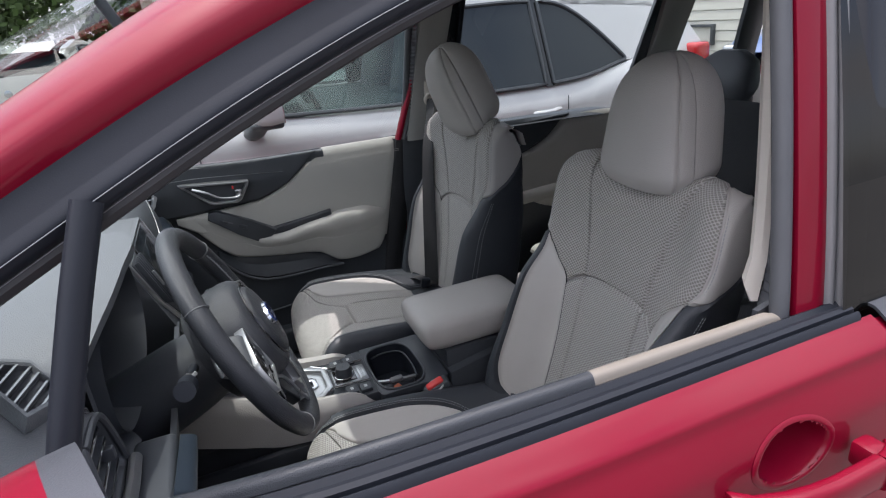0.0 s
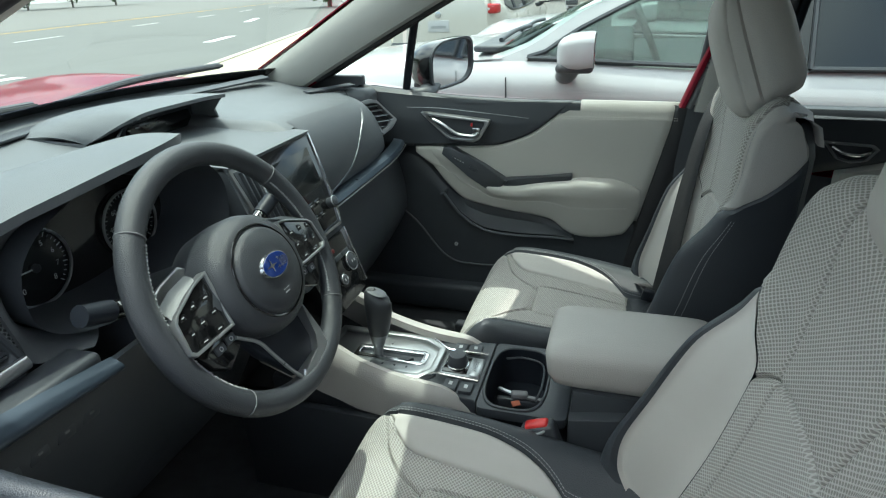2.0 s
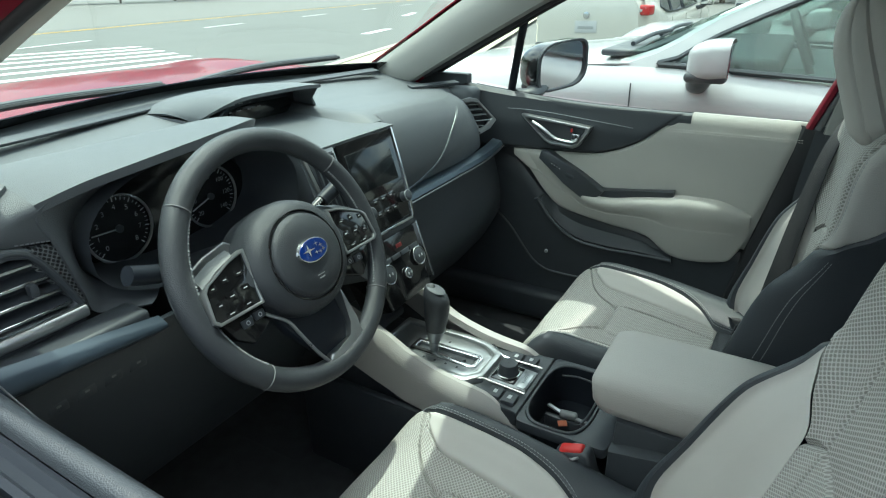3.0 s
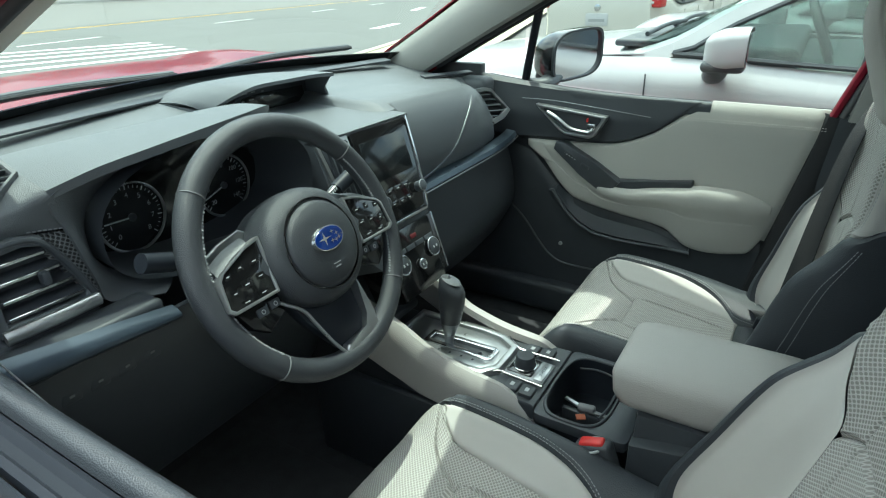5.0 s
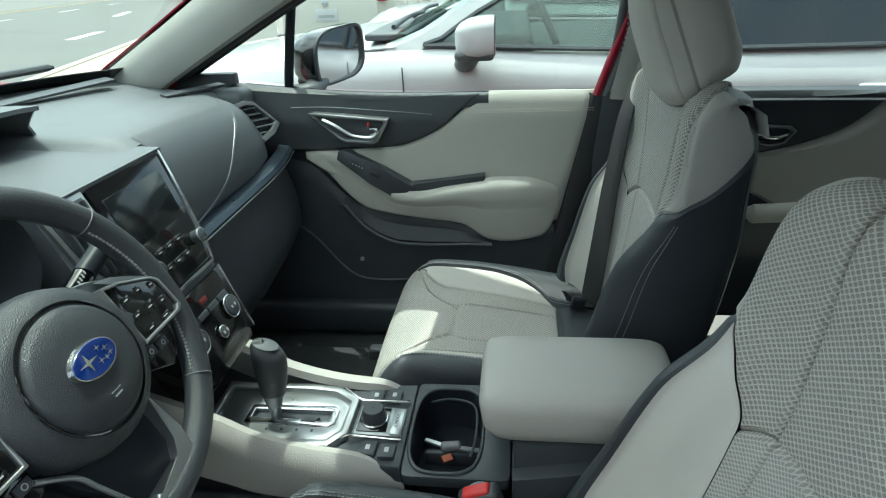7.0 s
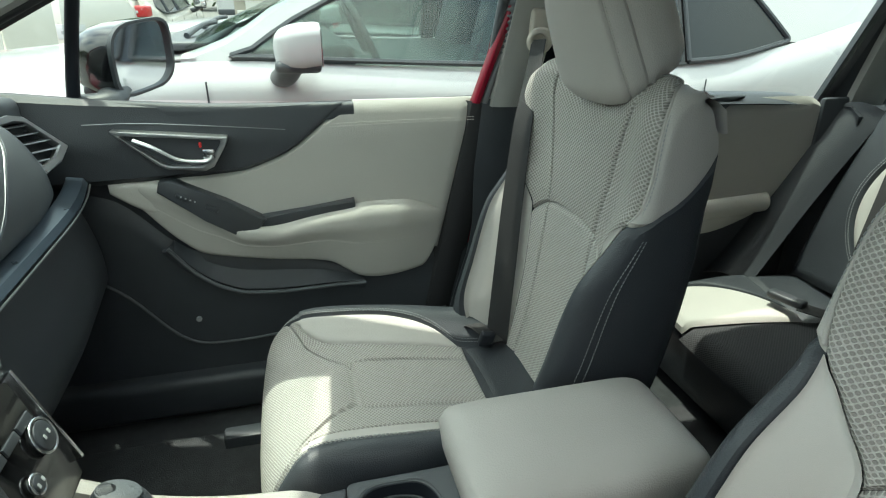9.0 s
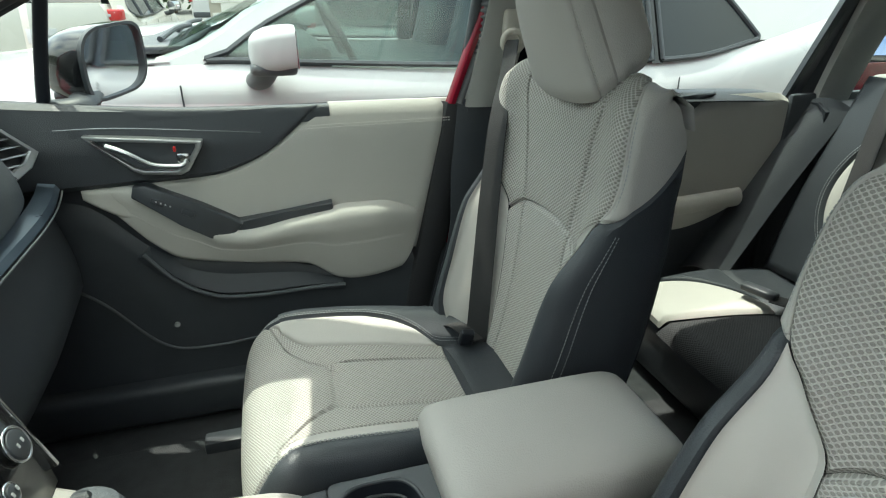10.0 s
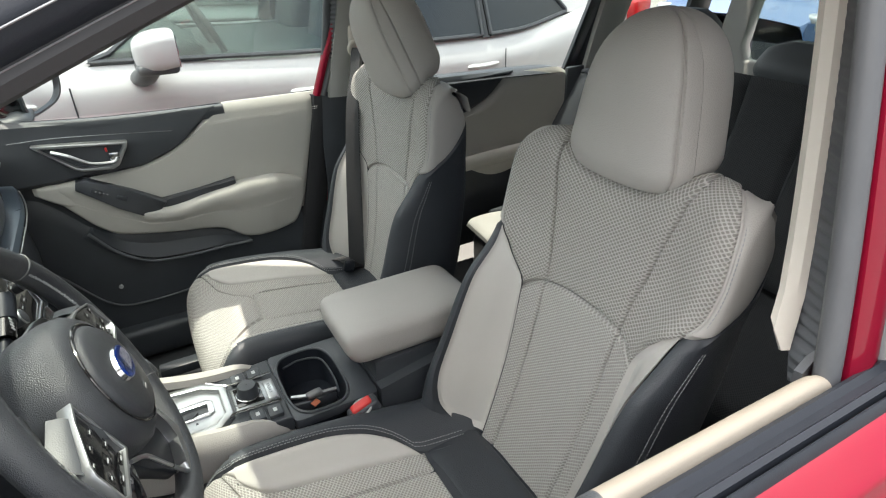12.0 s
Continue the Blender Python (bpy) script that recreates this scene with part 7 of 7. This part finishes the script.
part("rear_skirt", prism([(0.366, 0.606), (0.66, 0.66), (0.66, 0.40), (0.366, 0.40)], -0.112, 0.112, "y", 0.006), BLACK, con, "black console rear body")
part("cup_shell", box((0.28, 0, 0.45), (0.17, 0.20, 0.10), 0.01), BLACK, con)
keyset = thing("key_fob", "grey key fob with an orange tag in the cup holder", "key")
part("fob", box((0.262, 0.004, 0.5545), (0.034, 0.017, 0.013), 0.005, 3, (0, 0, 8)), SEALGREY, keyset)
part("blade", box((0.232, 0.012, 0.553), (0.034, 0.008, 0.005), 0.001, 1, (0, 0, -20)), SILVER, keyset, "steel key blade")
part("strap", box((0.294, 0.000, 0.5525), (0.034, 0.009, 0.006), 0.002, 2, (0, 0, -6)), SEALGREY, keyset, "grey key strap")
part("tag", box((0.258, -0.016, 0.5475), (0.018, 0.013, 0.003), 0.001, 1, (14, 0, 30)), ORANGE, keyset, "orange paper tag")
# lidded armrest
arm = thing("armrest_box", "light grey vinyl centre armrest lid on a black box", "armrest")
def lid_ring(z, gx, gy):
    return [Vector((0.465 + (0.148 - gx) * math.copysign(abs(math.cos(a)) ** 0.22, math.cos(a)), 0.004 + (0.094 - gy) * math.copysign(abs(math.sin(a)) ** 0.22, math.sin(a)), z )) for a in (2 * math.pi * j / 72 for j in range(72))]
part("lid", skin([lid_ring(0.652, 0.026, 0.014), lid_ring(0.660, 0.012, 0.004), lid_ring(0.675, 0.004, 0.0), lid_ring(0.708, 0.0, 0.0), lid_ring(0.719, 0.004, 0.004), lid_ring(0.726, 0.012, 0.012), lid_ring(0.730, 0.04, 0.035), lid_ring(0.732, 0.10, 0.07)], closed=True, caps=True), GREY, arm, "light grey vinyl armrest lid")
part("box_body", prism([(0.368, 0.60), (0.368, 0.652), (0.60, 0.652), (0.62, 0.42), (0.368, 0.42)], -0.088, 0.096, "y", 0.008), BLACK, arm, "black armrest box")

# ---- pedals and mat ----
mat = thing("floor_mat", "black carpet floor mat on the passenger side", "floor mat")
part("mat", box((-0.22, 0.38, 0.322), (0.62, 0.44, 0.014), 0.006), CARPET, mat)
mat2 = thing("floor_mat", "black carpet floor mat on the driver side", "floor mat")
part("mat", box((-0.22, -0.40, 0.322), (0.62, 0.44, 0.014), 0.006), CARPET, mat2)


# ---- outside: ground, road ----
ASPHALT = surface("grey_asphalt", (0.125, 0.127, 0.122), 0.9, 0, 0.8, 160, 0.18, 0.7)
LOT = surface("pale_worn_asphalt", (0.15, 0.147, 0.138), 0.9, 0, 0.8, 160, 0.2, 0.9)
CONCRETE = surface("pale_concrete", (0.42, 0.39, 0.33), 0.85, 0, 0.5, 90, 0.12, 1.5)
PAINTW = surface("worn_white_road_paint", (0.72, 0.72, 0.70), 0.7, 0, 0.4, 120, 0.15, 12)
PAINTY = surface("yellow_road_paint", (0.60, 0.36, 0.04), 0.7, 0, 0.4, 120, 0.15, 12)
SIDING = surface("cream_siding", (0.62, 0.60, 0.54), 0.7, 0, 0.2, 60, 0.05, 1.2)
DARKWIN = surface("dark_window_glass", (0.02, 0.025, 0.03), 0.08, 0, 0, 30, 0.1, 1)
ground = thing("ground", "pale worn asphalt parking lot", "ground", kind="structure")
rows = [[(x, y, 0.0) for y in (-400, -60, -20, -6, 0, 6, 20, 60, 400)] for x in (-400, -60, -20, -6, 0, 6, 20, 60, 400)]
part("lot_surface", skin(rows), LOT, ground)
STRIP = surface("beige_pavement", (0.40, 0.36, 0.27), 0.85, 0, 0.5, 60, 0.1, 1.5)


def ground_sheet(name, outline, z, mat, label, category="road"):
    ob = thing(name, label, category, kind="structure")
    bm = bmesh.new()
    bm.faces.new([bm.verts.new((x, y, z)) for x, y in outline])
    part("sheet", bm, mat, ob)
    return ob


# the street runs past the front of the car, with a pavement and kerb on the near side
road_dir = Vector((-0.30, 0.954, 0)).normalized()
road_n = Vector((-0.954, -0.30, 0))
def road_at(along, across):
    p = Vector((-6.9, 8.0, 0)) + road_dir * along + road_n * across
    return (p.x, p.y)
ground_sheet("road", [road_at(-120, 0), road_at(160, 0), road_at(160, 17), road_at(-120, 17)], 0.012, ASPHALT, "grey asphalt street with worn markings")
ground_sheet("pavement", [road_at(-3, -2.4), road_at(160, -2.4), road_at(160, -0.16), road_at(-3, -0.16)], 0.10, STRIP, "beige concrete pavement along the street", "pavement")
kerb = thing("kerb", "pale concrete kerb beside the street", "kerb", kind="structure")
bm = bmesh.new()
a, b, c, d = road_at(-3, -0.17), road_at(160, -0.17), road_at(160, 0.0), road_at(-3, 0.0)
lo = [bm.verts.new((*p, 0.0)) for p in (a, b, c, d)]
hi = [bm.verts.new((*p, 0.12)) for p in (a, b, c, d)]
bm.faces.new(hi)
for i in range(4):
    bm.faces.new((lo[i], lo[(i + 1) % 4], hi[(i + 1) % 4], hi[i]))
part("kerb_stone", bm, CONCRETE, kerb)
def stripe(name, along, across, length, width, mat, label, turn=0.0):
    ob = thing(name, label, "road marking", kind="structure")
    c = Vector((*road_at(along, across), 0.018))
    d1 = Matrix.Rotation(radians(turn), 3, "Z") @ road_dir
    d2 = Vector((-d1.y, d1.x, 0))
    bm = bmesh.new()
    bm.faces.new([bm.verts.new(c + d1 * u * length / 2 + d2 * v * width / 2) for u, v in ((-1, -1), (1, -1), (1, 1), (-1, 1))])
    return part("paint", bm, mat, ob)
for k in range(6):
    stripe("road_marking", -1.4 + 0.6 * k, 4.5 + 0.85 * k, 5.0, 0.32, PAINTW, "worn white hatched marking", -23 - 3 * k)
for k in range(8):
    stripe("lane_line", 4 + 9 * k, 10.5, 3.0, 0.14, PAINTW, "white dashed lane line")
for off in (15.2, 15.5):
    stripe("centre_line", 40, off, 150, 0.12, PAINTY, "yellow centre line")
stripe("arrow_marking", 22, 5.0, 4.0, 0.35, PAINTW, "white turn arrow shaft", 8)
stripe("lane_line", 9, 2.4, 2.4, 0.3, PAINTW, "white arrow marking")


# ---- parked cars ----
def parked_suv(name, label, paint, at, heading=0.0, clear=True):
    """A compact sport utility car, its nose towards -x before it is turned."""
    ob = thing(name, label, "car", group="parked cars")
    ob.matrix_world = pose(at[0], at[1], at[2], 0, 0, heading)
    W = 0.88
    belt = lambda x: smooth_key(((-1.0, 0.975), (-0.45, 0.982), (0.0, 0.960), (0.6, 0.936), (1.4, 0.928), (1.6, 0.936), (1.95, 1.00), (2.35, 1.09), (2.7, 1.12)), x)
    rows = []
    for i in range(49):
        x = -1.85 + 4.45 * i / 48
        e = max(0, (-1.15 - x) / 0.70, (x - 2.1) / 0.5)
        w = W * (1 - 0.22 * e ** 2.2)
        zb = belt(x) if x > -0.75 else lerp_key(((-1.85, 0.78), (-1.65, 0.90), (-0.75, 0.985)), x)
        arch = max([math.sqrt(max(0, 0.36 ** 2 - (x - xx) ** 2)) for xx in (-1.05, 1.62)])
        low = 0.24 + arch * 0.95
        rows.append([(x, w * 0.93, low), (x, w * 0.985, max(low + 0.01, 0.42)), (x, w, max(low + 0.02, 0.58)), (x, w * 0.990, max(low + 0.03, 0.68)), (x, w * 0.985, 0.74), (x, w * 1.0, 0.80), (x, w * 0.995, zb - 0.10), (x, w * 0.975, zb - 0.06), (x, w * 0.945, zb - 0.02), (x, w * 0.925, zb)])
    for s in (1, -1):
        part("body_side", slab([[(x, s * y, z) for x, y, z in r] for r in rows], 0.004), paint, ob)
        # cladding, handles, door seams
        for xd in (-0.52, 0.62, 1.50):
            pts = [(xd + 0.03 * k, s * (W * 1.001), z) for k, z in ((0, belt(xd) - 0.06), (0, 0.80), (0, 0.60), (0.5, 0.42))]
            part("door_seam", tube(pts, 0.003, 6), BLACK, ob)
        for xd in (0.42, 1.36):
            part("door_handle", tube([(xd - 0.09, s * W * 0.99, 0.795), (xd, s * W * 1.03, 0.80), (xd + 0.09, s * W * 0.99, 0.80)], 0.014, 10, 10, 0.8), paint, ob)
        part("sill_cladding", box((0.3, s * W * 0.96, 0.32), (2.0, 0.08, 0.14), 0.03, 3), BLACK, ob)
        # windows and pillars
        top = lambda x: smooth_key(((-0.60, 0.985), (-0.45, 1.035), (-0.2, 1.185), (0.25, 1.37), (0.75, 1.455), (1.2, 1.46), (1.7, 1.42), (2.2, 1.37), (2.5, 1.31)), x)
        inn = lambda z: W * 0.925 - (z - 0.98) * 0.40
        wins = [("front_pane", -0.43, 0.62), ("rear_pane", 0.70, 1.385), ("quarter_pane", 1.435, 1.95)]
        for nm, x0, x1 in wins:
            n = 14
            r = []
            for i in range(n + 1):
                x = x0 + (x1 - x0) * i / n
                z0 = belt(x) + 0.015
                z1 = max(z0 + 0.005, top(x) - 0.065) if nm != "quarter_pane" else max(z0 + 0.004, (top(x) - 0.065) * (1 - max(0, (x - 1.50) / 0.45) ** 2) + (belt(x) + 0.03) * max(0, (x - 1.50) / 0.45) ** 2)
                r.append([(x, s * (inn(z) + 0.003), z) for z in (z0, z0 + (z1 - z0) * 0.35, z0 + (z1 - z0) * 0.7, z1)])
            dark = nm != "front_pane" or not clear
            pn = part(nm, slab(r, 0.004), DARKWIN if dark else PANE, ob, "dark privacy glass" if dark else "clear side glass")
            edge = [q[0] for q in r] + [r[-1][k] for k in (1, 2, 3)] + [q[3] for q in reversed(r)]
            part("window_trim", tube([Vector(q) + Vector((0, s * 0.004, 0)) for q in edge + edge[:1]], 0.011, 6), BLACK, ob)
        # filler skins above the glass and at the pillars
        for x0, x1, zlo in ((-0.60, 2.50, None),):
            r = []
            for i in range(41):
                x = x0 + (x1 - x0) * i / 40
                z1 = top(x)
                z0 = max(belt(x), z1 - 0.075)
                r.append([(x, s * inn(z), z) for z in (z0, (z0 + z1) / 2, z1)] + [(x, s * (inn(z1) - 0.05), z1 + 0.02)])
            part("roof_side", slab(r, 0.004), paint, ob)
        for xa, xb in ((0.62, 0.702), (1.383, 1.437)):
            r = [[(x, s * (inn(z) + 0.001), z) for x in (xa, (xa + xb) / 2, xb)] for z in (belt(xa), 1.12, 1.28, top(xa) - 0.05)]
            part("door_pillar", slab(r, 0.004), GLOSS, ob, "gloss black door pillar")
        r = []
        for i in range(13):
            f = i / 12
            z = belt(1.97) + 0.005 + (1.375 - belt(1.97)) * f
            xs = 1.955 - 0.42 * max(0, f - 0.08) ** 1.15
            xe = 2.60 - 0.22 * f
            r.append([(xs + (xe - xs) * k / 4, s * (inn(z) - 0.02 * (k == 4)), z) for k in range(5)])
        part("rear_quarter", slab(r, 0.004), paint, ob)
        # mirror
        m = part("mirror_cap", skin([[Vector((-0.13 - 0.15 * f, s * (W + 0.135 + 0.10 * k * math.copysign(abs(math.cos(a)) ** 0.5, math.cos(a))), 1.050 + 0.070 * k * math.copysign(abs(math.sin(a)) ** 0.5, math.sin(a)) - 0.012 * f)) for a in (2 * math.pi * j / 28 for j in range(28))] for f, k in ((0, 0.97), (0.1, 1.02), (0.4, 1.04), (0.65, 0.98), (0.85, 0.82), (0.96, 0.58), (1.0, 0.2))], closed=True), paint, ob, "painted mirror cap")
        part("mirror_base", box((-0.205, s * (W + 0.13), 0.985), (0.15, 0.18, 0.04), 0.018, 3), BLACK, ob, "black mirror underside")
        part("mirror_foot", tube([(-0.22, s * (W + 0.10), 0.985), (-0.245, s * (W + 0.05), 0.945), (-0.26, s * (W - 0.03), 0.925)], 0.045, 12, 8, 0.8), BLACK, ob, "black mirror foot")
        part("mirror_glass", box((-0.127, s * (W + 0.135), 1.045), (0.004, 0.165, 0.12), 0.02, 3), MIRROR, ob)
        for xw in (-1.05, 1.62):
            wh = part("wheel", ring((xw, s * 0.79, 0.335), 0.265, 0.075, (0, 1, 0), 40, 12, 1.3), TYRE, ob, "black tyre on a silver alloy rim")
            part("rim", drum((xw, s * 0.83, 0.335), 0.215, 0.06, (0, 1, 0), 32, 0.01), BLACK, wh)
            for k in range(5):
                a = 2 * math.pi * k / 5 + 0.3
                part("spoke", tube([(xw, s * 0.865, 0.335), (xw + 0.2 * math.cos(a), s * 0.862, 0.335 + 0.2 * math.sin(a))], 0.022, 8), SILVER, wh)
            part("arch_liner", ring((xw, s * 0.76, 0.335), 0.365, 0.03, (0, 1, 0), 40, 8, 3), BLACK, ob)
        part("head_lamp", box((-1.66, s * 0.66, 0.80), (0.22, 0.26, 0.12), 0.04, 4, (0, 0, s * 28)), SILVER, ob, "clear head lamp")
        tl = part("tail_lamp", box((2.49, s * 0.70, 0.99), (0.16, 0.30, 0.13), 0.03, 3, (0, 0, -s * 14)), REDLENS, ob, "red tail lamp")
        part("lamp_strip", box((2.565, s * 0.66, 0.985), (0.02, 0.15, 0.03), 0.006, 2, (0, 0, -s * 14)), INK, tl)
    crown = lambda x, s: (0.045 * (1 - s * s))
    hood = [[(x, s * W * 0.925 * (1 - 0.22 * max(0, (-1.15 - x) / 0.70) ** 2.2), lerp_key(((-1.85, 0.78), (-1.65, 0.90), (-0.75, 0.985), (-0.55, 0.995)), x) + crown(x, s)) for s in (k / 8 - 1 for k in range(17))] for x in (-1.85 + 1.30 * i / 16 for i in range(17))]
    part("bonnet", slab(hood, 0.005), paint, ob)
    part("cowl", box((-0.60, 0, 1.03), (0.20, 1.50, 0.03), 0.012, 3), BLACK, ob, "black cowl")
    for y in (-0.3, 0.3):
        part("wiper", tube([(-0.60, y - 0.28, 1.055), (-0.57, y, 1.08), (-0.54, y + 0.28, 1.08)], 0.011, 8, 10), BLACK, ob, "black wiper")
    shield = [[(-0.58 + 1.28 * f, s * (0.80 - 0.22 * f), 1.03 + 0.425 * f + 0.05 * math.sin(math.pi * f) + 0.02 * (1 - s * s)) for s in (k / 6 - 1 for k in range(13))] for f in (i / 8 for i in range(9))]
    pn = part("windscreen", slab(shield, 0.004), PANE, ob, "clear windscreen")
    roofr = [[(x, s * (W * 0.925 - 0.23 - 0.05), 1.475 + 0.02 * (1 - s * s) - 0.12 * max(0, (x - 1.3) / 1.2) ** 2) for s in (k / 6 - 1 for k in range(13))] for x in (0.66 + 1.80 * i / 12 for i in range(13))]
    part("roof", slab(roofr, 0.005), paint, ob)
    for s in (1, -1):
        part("roof_rail", tube([(0.8, s * 0.53, 1.49), (0.9, s * 0.53, 1.525), (1.9, s * 0.53, 1.49), (2.0, s * 0.53, 1.45)], 0.016, 8, 20), BLACK, ob)
    tail = [[(2.60 - 0.20 * max(0, (z - 1.0)) + (-0.04 if z < 0.5 else 0), s * W * lerp_key(((0.3, 0.80), (0.95, 0.80), (1.5, 0.62)), z), z) for s in (k / 6 - 1 for k in range(13))] for z in (0.32, 0.5, 0.55, 0.8, 1.0, 1.08, 1.12)]
    part("tailgate", slab(tail, 0.006), paint, ob)
    rw = [[(2.575 - 0.30 * f, s * (0.66 - 0.10 * f), 1.12 + 0.25 * f) for s in (k / 6 - 1 for k in range(13))] for f in (0, 0.33, 0.66, 1)]
    part("rear_window", slab(rw, 0.005), DARKWIN, ob, "dark rear window")
    part("rear_wiper", tube([(2.57, 0.0, 1.13), (2.55, -0.2, 1.16), (2.54, -0.38, 1.165)], 0.009, 8, 10), BLACK, ob)
    part("rear_bumper", box((2.56, 0, 0.47), (0.14, 1.50, 0.20), 0.05, 4), BLACK, ob, "black rear bumper")
    pl = part("plate", box((2.605, 0, 0.78), (0.012, 0.31, 0.155), 0.004), INK, ob, "white plate")
    part("plate_bar", box((2.612, 0, 0.77), (0.002, 0.22, 0.035), 0), DIMINK, pl)
    part("badge", drum((2.608, 0, 0.93), 0.045, 0.01, (1, 0, 0), 28, 0.003), CHROME, ob, "plain chrome oval badge")
    part("underbody", box((0.35, 0, 0.42), (3.9, 1.44, 0.40), 0.05, 2), BLACK, ob)
    part("interior", box((0.9, 0, 0.80), (2.6, 1.40, 0.30), 0.1, 3), BLACK, ob, "dark cabin")
    for yy in (-0.36, 0.36):
        part("seat_back", box((0.75, yy, 1.08), (0.14, 0.46, 0.55), 0.05, 3, (0, 14, 0)), BLACK, ob)
        part("seat_back", box((1.72, yy, 1.02), (0.14, 0.56, 0.45), 0.05, 3, (0, 14, 0)), BLACK, ob)
    part("steering_wheel", ring((0.10, -0.36, 1.02), 0.18, 0.016, (0.9, 0, 0.42), 36, 10), BLACK, ob)
    part("dash", box((-0.25, 0, 0.97), (0.55, 1.40, 0.10), 0.03, 3), BLACK, ob)
    return ob


parked_suv("white_car", "white sport utility car parked alongside, privacy rear glass", WHITE, (0.42, 2.62, 0))
parked_suv("white_car", "white sport utility car parked two bays away", WHITE, (0.75, 5.55, 0))
parked_suv("silver_car", "champagne white sport utility car seen from behind", SILVERCAR, (-2.05, 10.05, 0), 268)
parked_suv("blue_car", "dark blue sport utility car parked behind", BLUECAR, (6.2, 2.3, 0), 0)
parked_suv("white_car", "white sport utility car in a far row", WHITE, (-3.2, 16.5, 0), 262)
parked_suv("silver_car", "grey sport utility car in a far row", SILVERCAR, (-6.8, 27.0, 0), 262)
parked_suv("white_car", "white sport utility car in a far row", WHITE, (-1.0, 27.5, 0), 262)

# ---- building behind with lap siding ----
house = thing("garage_building", "cream building with lap siding and a dark framed window", "building")
part("wall", box((9.2, 6.5, 2.0), (0.25, 17.0, 4.0), 0.0), SIDING, house)
for k in range(22):
    part("siding_board", box((9.065, 6.5, 0.10 + 0.18 * k), (0.03, 17.0, 0.172), 0.006, 1, (0, 4, 0)), SIDING, house)
wdw = part("window", frame_prism([(7.66, 0.30), (8.47, 0.30), (8.47, 0.67), (7.66, 0.67)], [(7.71, 0.35), (8.42, 0.35), (8.42, 0.62), (7.71, 0.62)], 8.97, 9.06, "x", 0.005), BLACK, house, "black framed window")
part("pane", box((9.03, 8.065, 0.485), (0.01, 0.72, 0.28), 0), SIDING, wdw)
part("wall_batten", box((9.03, 8.74, 1.9), (0.03, 0.05, 3.8), 0.004), SIDING, house, "cream upright batten")

# ---- white painted block wall beyond the parked cars ----
BLOCK = surface("white_painted_block", (0.66, 0.65, 0.61), 0.8, 0, 0.6, 60, 0.06, 2.5)
wallw = thing("block_wall", "white painted block building beyond the parked cars", "building")
part("wall", box((5.6, 15.3, 1.9), (12.9, 0.3, 3.8), 0.01), CONCRETE, wallw)
block = box((0, 0, 0), (0.392, 0.05, 0.192), 0.008, 1)
block_mesh = bpy.data.meshes.new("block")
block.to_mesh(block_mesh)
block.free()
block_mesh.materials.append(BLOCK)
for row in range(13):
    for col in range(20):
        ob = new("block", block_mesh)
        ob.parent = wallw
        ob.location = (-0.60 + 0.4 * col + (0.2 if row % 2 else 0), 15.13, 0.30 + 0.2 * row)
cone = thing("traffic_cone", "orange traffic cone with a white band", "traffic cone", (-4.5, 12.2, 0))
part("base", box((0, 0, 0.02), (0.36, 0.36, 0.04), 0.01), BLACK, cone)
part("body", drum((0, 0, 0.36), 0.13, 0.66, (0, 0, 1), 24, 0.0, 0.025), REDBTN, cone, "orange plastic cone")
part("band", drum((0, 0, 0.42), 0.098, 0.14, (0, 0, 1), 24, 0.0, 0.076), INK, cone, "white band")

# ---- far trees ----
LEAF = surface("green_leaves", (0.055, 0.10, 0.025), 0.6, 0, 0.3, 40, 0.35, 2.0)
BARK = surface("grey_bark", (0.10, 0.08, 0.06), 0.9, 0, 0.8, 30, 0.3, 4)
rng = random.Random(5)
def tree(x, y, h):
    t = thing("tree", "leafy green tree beyond the parking lot", "tree", (x, y, 0), "far trees")
    part("trunk", tube([(0, 0, 0), (0.05, 0, h * 0.3), (0.1, 0.1, h * 0.6)], 0.16, 8, 8, taper=(1.2, 0.4)), BARK, t)
    for k in range(5):
        a = rng.uniform(0, 6.28)
        part("limb", tube([(0.06, 0.03, h * 0.35 + 0.3 * k), (1.0 * math.cos(a), 1.0 * math.sin(a), h * 0.5 + 0.35 * k)], 0.06, 6), BARK, t)
    bm = bmesh.new()
    for k in range(1500):
        a, e, r = rng.uniform(0, 6.28), rng.uniform(-1, 1), rng.random() ** 0.4
        p = Vector((math.cos(a) * math.sqrt(1 - e * e) * r * h * 0.34, math.sin(a) * math.sqrt(1 - e * e) * r * h * 0.34, h * 0.50 + e * r * h * 0.46))
        p += Vector((rng.gauss(0, 0.25), rng.gauss(0, 0.25), rng.gauss(0, 0.2)))
        n = Vector((rng.gauss(0, 1), rng.gauss(0, 1), rng.gauss(0.6, 1))).normalized()
        u = n.orthogonal().normalized() * rng.uniform(0.16, 0.34) * max(1, h / 10)
        v = n.cross(u).normalized() * rng.uniform(0.14, 0.28) * max(1, h / 10)
        bm.faces.new([bm.verts.new(p + u * q + v * w) for q, w in ((-1, 0), (0, -1), (1, 0), (0, 1))])
    part("crown", bm, LEAF, t, "crown of many small leaves")
for x, y, h in ((-14, 44, 8), (-9.5, 46, 9), (-5, 45, 8.5), (-1, 47, 9.5), (3, 45, 8), (-18, 47, 9), (7.5, 47, 9), (-23, 46, 8.5), (-11.5, 50, 10), (-3, 51, 10), (1, 52, 10.5)):
    tree(x, y, h)

for k in range(15):
    tree(-96 + rng.uniform(-6, 6), -62 + 12 * k, rng.uniform(18, 24))
